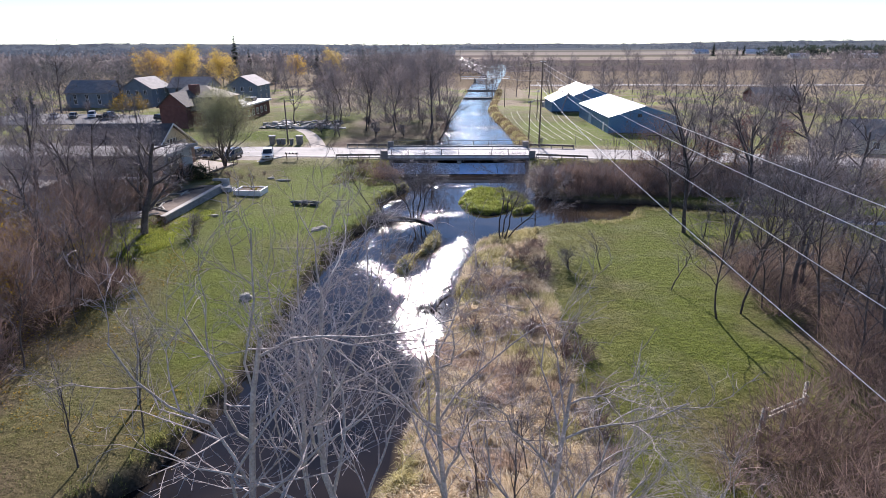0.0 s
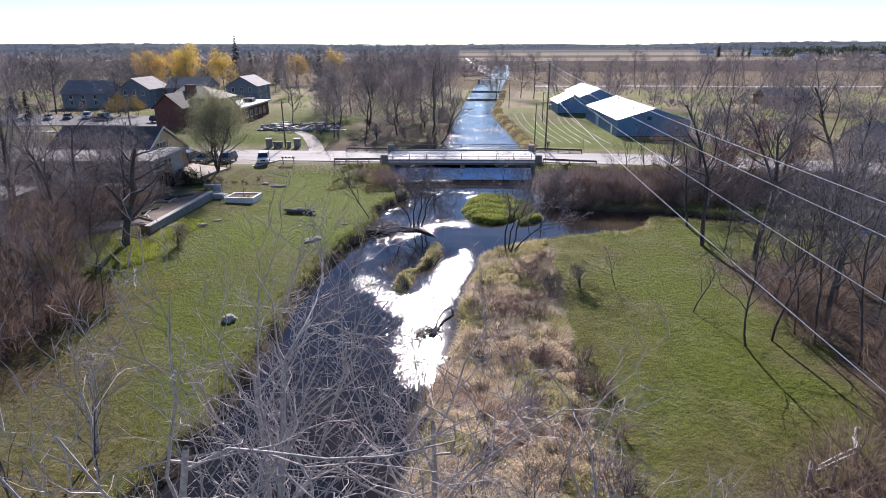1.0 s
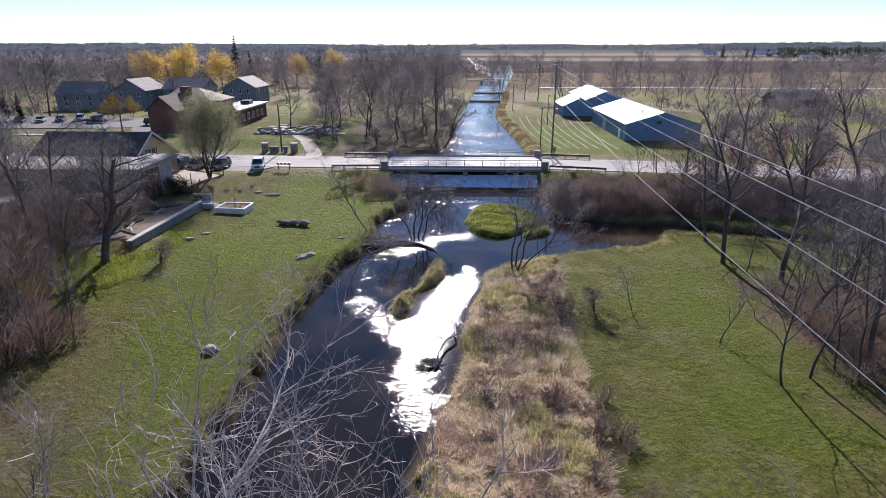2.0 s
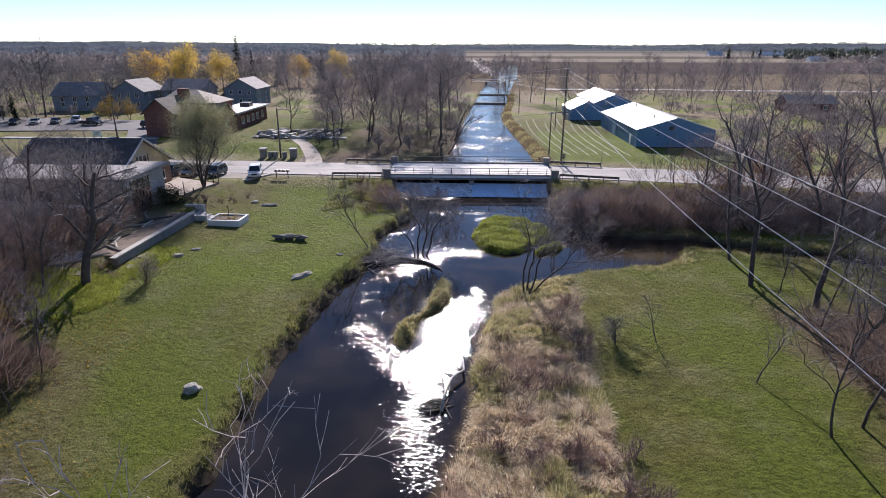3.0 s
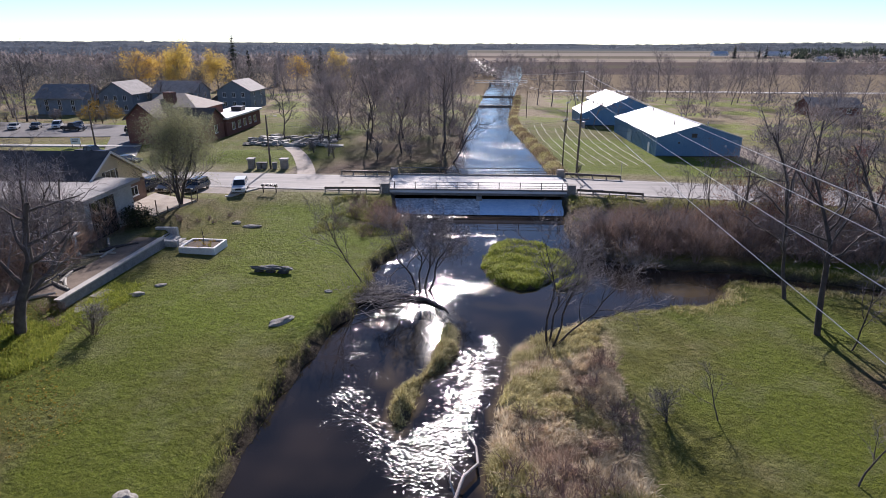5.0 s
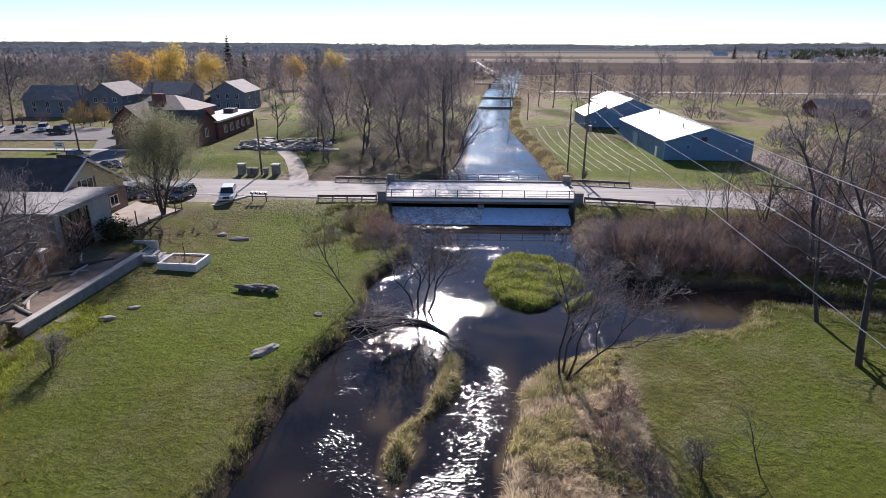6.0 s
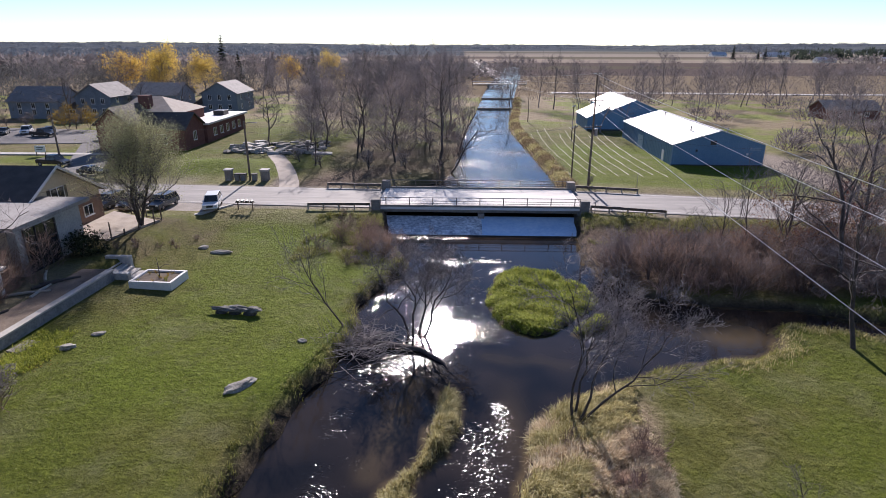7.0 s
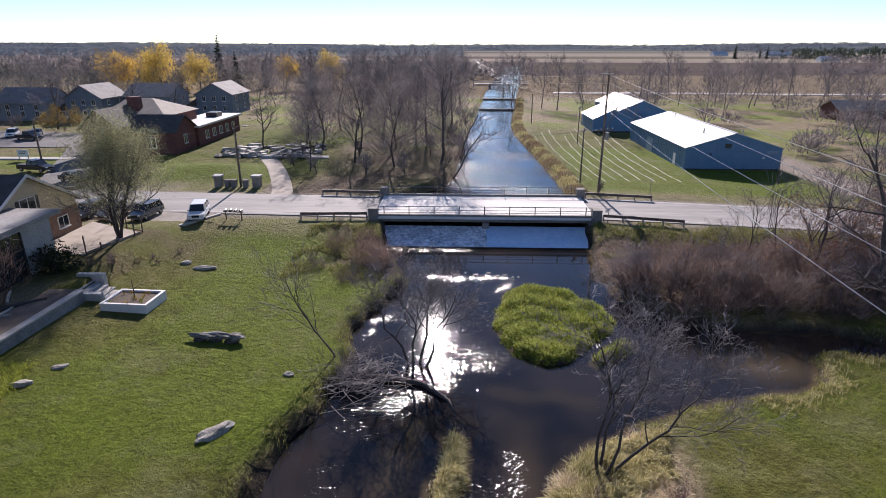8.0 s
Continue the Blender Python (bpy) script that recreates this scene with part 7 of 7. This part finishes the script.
verge = scatter(9000, -39, -27, 53, 70, lambda x, y: (x < -29.0 + 0.9 * wave(x, y, 1.8, 0.4) - 0.5 * np.maximum(0, 57 - y)) & ((y < 62) | (x > -31.5)))
blades("verge_grass", verge[:2600], 0.4, 0.04, ISLE, "rank grass at the foot of the wall", 0.9, 8, 10, 0.2)
ridge_grass = scatter(12000, 14, 60, 88, 104, lambda x, y: (y < road_y(x) - 5.3) & (y > road_y(x) - 14) & (wave(x, y, 1.4, 0.6) > -0.3))
blades("roadside_grass", ridge_grass[:3200], 0.35, 0.04, REED_GREEN, "rough roadside grass", 0.9, 9, 8, 0.2)

up_edge = scatter(60000, -8, 26, 116, 270, lambda x, y: (wet(x, y) < -0.1) & (wet(x, y) > -2.4) & (x > 6))
up_tone = wave(up_edge[:, 0], up_edge[:, 1], 2.1, 0.4) + 0.6 * wave(up_edge[:, 0], up_edge[:, 1], 0.9, 1.4)
blades("upstream_reeds", up_edge[up_tone > 0.1][:1300], 0.75, 0.05, BROWN_REED, "tall dry reeds along the upper river bank", 0.6, 10, 9, 0.3)
blades("upstream_sedge", up_edge[up_tone < 0.0][:1300], 0.6, 0.05, OLIVE_SEDGE, "olive sedge along the upper river bank", 0.8, 12, 9, 0.3)
cut = Build()
for i in range(9):
    run = 46 + 6 * (i % 3)
    pts = [(17.2 + 1.9 * i + 0.09 * math.sin(31 * u + i) - (6.5 - 0.35 * i) * u + 5.0 * u * u, 125 + 1.3 * (i % 2) + run * u) for u in np.linspace(0, 1, 70)]
    for (xa, ya), (xb, yb) in zip(pts, pts[1:]):
        if xb < 35.4 and wave(np.array(xa), np.array(ya), 0.8, i) > -0.75:
            za, zb, h = ground_z(xa, ya), ground_z(xb, yb), 0.07 + 0.03 * math.sin(5 * ya)
            cut.add([(xa - 0.1, ya, za), (xa, ya, za + h), (xa + 0.1, ya, za), (xb - 0.1, yb, zb), (xb, yb, zb + h), (xb + 0.1, yb, zb)], [(0, 1, 4, 3), (1, 2, 5, 4)])
tagged(part("mown_windrows", cut, STRAW), "pale rows of cut grass on the far lawn", "grass", kind="stuff")

# low dams and footbridge on the upper river
for x0, x1, y in ((4.0, 16.8, 233.0), (6.4, 20.4, 272.0)):
    dam = thing("low_dam", "low dark concrete dam across the upper river", "dam")
    part("sill", Build().box(x0, y, -0.2, x1, y + 0.9, 1.5, 0.05), OLD_CONCRETE, dam)
    for x in np.arange(x0 + 1.5, x1, 3.2):
        part("pier", Build().box(x - 0.2, y - 0.6, -0.2, x + 0.2, y + 1.0, 1.8, 0.03), OLD_CONCRETE, dam)
foot = thing("footbridge", "pale far footbridge with rails", "bridge")
part("deck", Build().box(4, 344, 2.2, 32, 347, 2.6), CONCRETE, foot)
for y in (344.1, 346.9):
    part("rail", Build().tube([(4, y, 3.6), (32, y, 3.6)], [0.08, 0.08], 5), TRIM, foot)
    for x in np.arange(4, 33, 4):
        part("post", Build().box(x - 0.07, y - 0.07, 2.6, x + 0.07, y + 0.07, 3.6), TRIM, foot)
for x in (12, 22):
    part("pier", Build().box(x, 344.2, -0.5, x + 1, 346.8, 2.2), OLD_CONCRETE, foot)

fl = scatter(16000, -36, -15, 26, 66, lambda x, y: (wet(x, y) < -2) & (wave(x, y, 2.6, 0.2) + 0.12 * (-24 - x) + 0.05 * (48 - y) > 0.2))
lq = leaves(random.Random(8), [Vector((x, y, ground_z(x, y) + 0.05)) for x, y in fl[:3800]], 2, 0.07, 0.05)
tagged(part("fallen_leaves", lq, GOLDLEAF), "dull gold leaves fallen on the lawn", "leaves", kind="stuff")

# ------------------------------------------------------------------ drift pile, logs, weir
pile = thing("drift_pile", "pile of drifted grey branches at the bank", "branches", pose(-8.0, 71.2, 0.25))
rng = random.Random(33)
b = Build()
for _ in range(330):
    a, ln = rng.gauss(0.2, 0.9), rng.uniform(0.8, 2.6)
    c = Vector((rng.gauss(0, 1.9), rng.gauss(0, 1.2), abs(rng.gauss(0.2, 0.3))))
    d = Vector((math.cos(a), math.sin(a), rng.gauss(0, 0.25))) * ln / 2
    b.tube([c - d, c + Vector((rng.gauss(0, 0.1), rng.gauss(0, 0.1), 0.05)), c + d], [0.02, 0.018, 0.009], 4, False)
for _ in range(90):
    c = Vector((rng.gauss(-0.4, 1.5), rng.gauss(0, 0.8), 0))
    d = Vector((rng.gauss(-0.1, 0.35), rng.gauss(0, 0.35), 1)) * rng.uniform(0.8, 2.4)
    b.tube([c, c + d * 0.5 + Vector((rng.gauss(0, 0.1), 0, 0)), c + d], [0.016, 0.013, 0.007], 3, False)
part("branch_tangle", b, TWIG, pile)


def log(pts, radii, material, label):
    return solid("fallen_log", Build().tube(pts, radii, 8), material, label, "log", smooth=True)


log([(-8.6, 71.0, 0.4), (-6.0, 71.5, 0.28), (-3.4, 70.9, 0.16), (-1.6, 69.2, 0.03), (-1.1, 67.8, -0.15)], [0.22, 0.21, 0.18, 0.13, 0.06], BARK, "dark fallen tree trunk lying across the water")
log([(-0.5, 44.6, 0.15), (-0.3, 46.4, 0.4), (0.1, 47.9, 0.5), (0.9, 49.0, 0.45), (0.8, 50.3, 0.5), (0.4, 51.2, 0.6)], [0.11, 0.105, 0.10, 0.085, 0.07, 0.03], PALE_BARK, "pale crooked bare log stranded at the bank")
log([(-0.3, 46.5, 0.4), (-0.6, 47.3, 0.75), (-0.55, 48.0, 0.95)], [0.06, 0.05, 0.02], PALE_BARK, "pale bare branch stranded at the bank")
log([(0.1, 47.9, 0.5), (-0.7, 48.6, 0.6), (-0.9, 49.6, 0.5)], [0.05, 0.04, 0.015], PALE_BARK, "pale bare branch stranded at the bank")
snag = thing("drift_snag", "dark tangle of roots caught in the riffle", "branches", pose(-1.0, 45.2, 0.05))
b = Build()
for _ in range(40):
    a, ln = rng.uniform(0, 6.28), rng.uniform(0.4, 1.5)
    c = Vector((rng.gauss(0, 0.5), rng.gauss(0, 0.5), abs(rng.gauss(0.05, 0.12))))
    d = Vector((math.cos(a), math.sin(a), rng.gauss(0, 0.2))) * ln / 2
    b.tube([c - d, c, c + d], [0.04, 0.04, 0.015], 4, False)
part("root_tangle", b, BARK, snag)
weir = thing("rock_weir", "low weir of dark wet stones", "weir")
for i in range(18):
    u = i / 17
    x = -5.0 + 9.8 * u
    part("stone", Build().lump(0, 0, 0, 0.2 + 0.2 * rng.random(), 0.25 + 0.2 * rng.random(), 0.16, i, 0.35), DARK_STONE, weir, at=(x + rng.gauss(0, 0.15), 90.0 + 0.9 * math.sin(3 * u) + rng.gauss(0, 0.6), -0.12))
for i in range(26):
    part("stone", Build().lump(0, 0, 0, 0.3, 0.35, 0.22, i + 60, 0.35), DARK_STONE, weir, at=(rng.uniform(-9, -3), rng.uniform(96.5, 98.8), -0.05))
rubble = thing("rubble_yard", "heaps of salvaged stone and timber in a yard", "rubble")
for i in range(60):
    x, y = rng.uniform(-46, -27), rng.uniform(140, 154)
    part("stone", Build().lump(0, 0, 0, rng.uniform(0.4, 1.3), rng.uniform(0.4, 0.9), rng.uniform(0.2, 0.6), i + 100, 0.4, 1), STONE if i % 3 else DARK_STONE, rubble, at=(x, y, ground_z(x, y) + 0.1))

for i in range(46):
    x, y = rng.uniform(-47, -28), rng.uniform(140, 153)
    slab = part("slab", Build().box(-rng.uniform(0.6, 1.6), -0.5, -0.15, rng.uniform(0.6, 1.6), 0.5, rng.uniform(0.15, 0.5), 0.05), (OLD_CONCRETE, CONCRETE, STONE, GREY_WOOD)[i % 4], rubble)
    slab.matrix_basis = pose(x, y, ground_z(x, y) + 0.15, rng.uniform(-12, 12), rng.uniform(-10, 10), rng.uniform(0, 180))
solid("concrete_slab", Build().box(-1.9, -1.0, -0.1, 1.9, 1.0, 0.3, 0.04), CONCRETE, "pale concrete slab beside the sandy drive", "slab", pose(-27.0, 140.5, ground_z(-27.0, 140.5), 0, 3, 12))

# ------------------------------------------------------------------ far woods and hedges
def far_woods(name, spots, size, material, label, seed):
    """Bare crowns as many thin shards, all in one mesh."""
    rs = np.random.RandomState(seed)
    s = np.repeat(np.array(spots), 44, 0)
    n = len(s)
    z = np.repeat(height(np.array(spots)[:, 0], np.array(spots)[:, 1]), 44)
    c = np.stack([s[:, 0] + rs.normal(0, size * 0.5, n), s[:, 1] + rs.normal(0, size * 0.5, n), z + s[:, 2] * rs.uniform(0.1, 0.85, n)], 1)
    t = rs.normal(0, 1, (n, 3, 3)) * np.stack([np.full(n, size * 0.17), np.full(n, size * 0.17), s[:, 2] * 0.13], 1)[:, None, :]
    V = (c[:, None, :] + t).reshape(-1, 3)
    me = bpy.data.meshes.new(name)
    me.from_pydata(V.tolist(), [], np.arange(3 * n).reshape(-1, 3).tolist())
    me.materials.append(material)
    return tagged(new(name, me), label, "woods", kind="stuff")


rs = np.random.RandomState(12)
hedge = []
for x0, x1, y, n, h in ((-500, -160, 420, 160, 11), (-900, -120, 640, 200, 11), (-160, 60, 560, 46, 8), (420, 760, 760, 60, 9), (250, 420, 470, 30, 6), (-60, 20, 420, 30, 9), (190, 420, 240, 25, 6), (150, 330, 150, 70, 9)):
    for _ in range(n):
        hedge.append((rs.uniform(x0, x1), y + rs.normal(0, 14), h * rs.uniform(0.6, 1.2)))
far_woods("far_woods", hedge, 6.0, FAR_WOOD, "belts of bare woods between the fields", 3)
pines = [(rs.uniform(470, 900), rs.uniform(880, 960), rs.uniform(12, 19)) for _ in range(130)]
far_woods("far_pines", pines, 7.0, FAR_PINE, "dark belt of pines beyond the fields", 4)
ridge = []
for _ in range(2600):
    x = rs.uniform(-4800, 4800)
    y = rs.uniform(2700, 4600)
    if wave(np.array(x), np.array(y), 210, 0.5) > -0.15:
        ridge.append((x, y, rs.uniform(7, 13)))
far_woods("ridge_woods", ridge, 16.0, FAR_HAZED, "wooded ridge on the horizon, its haze put into the colour", 5)
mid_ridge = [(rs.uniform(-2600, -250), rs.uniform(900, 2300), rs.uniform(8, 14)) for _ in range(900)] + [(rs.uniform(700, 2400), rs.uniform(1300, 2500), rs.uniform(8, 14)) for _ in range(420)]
far_woods("distant_woods", mid_ridge, 9.0, FAR_HAZED, "distant woods below the ridge, haze put into their colour", 6)
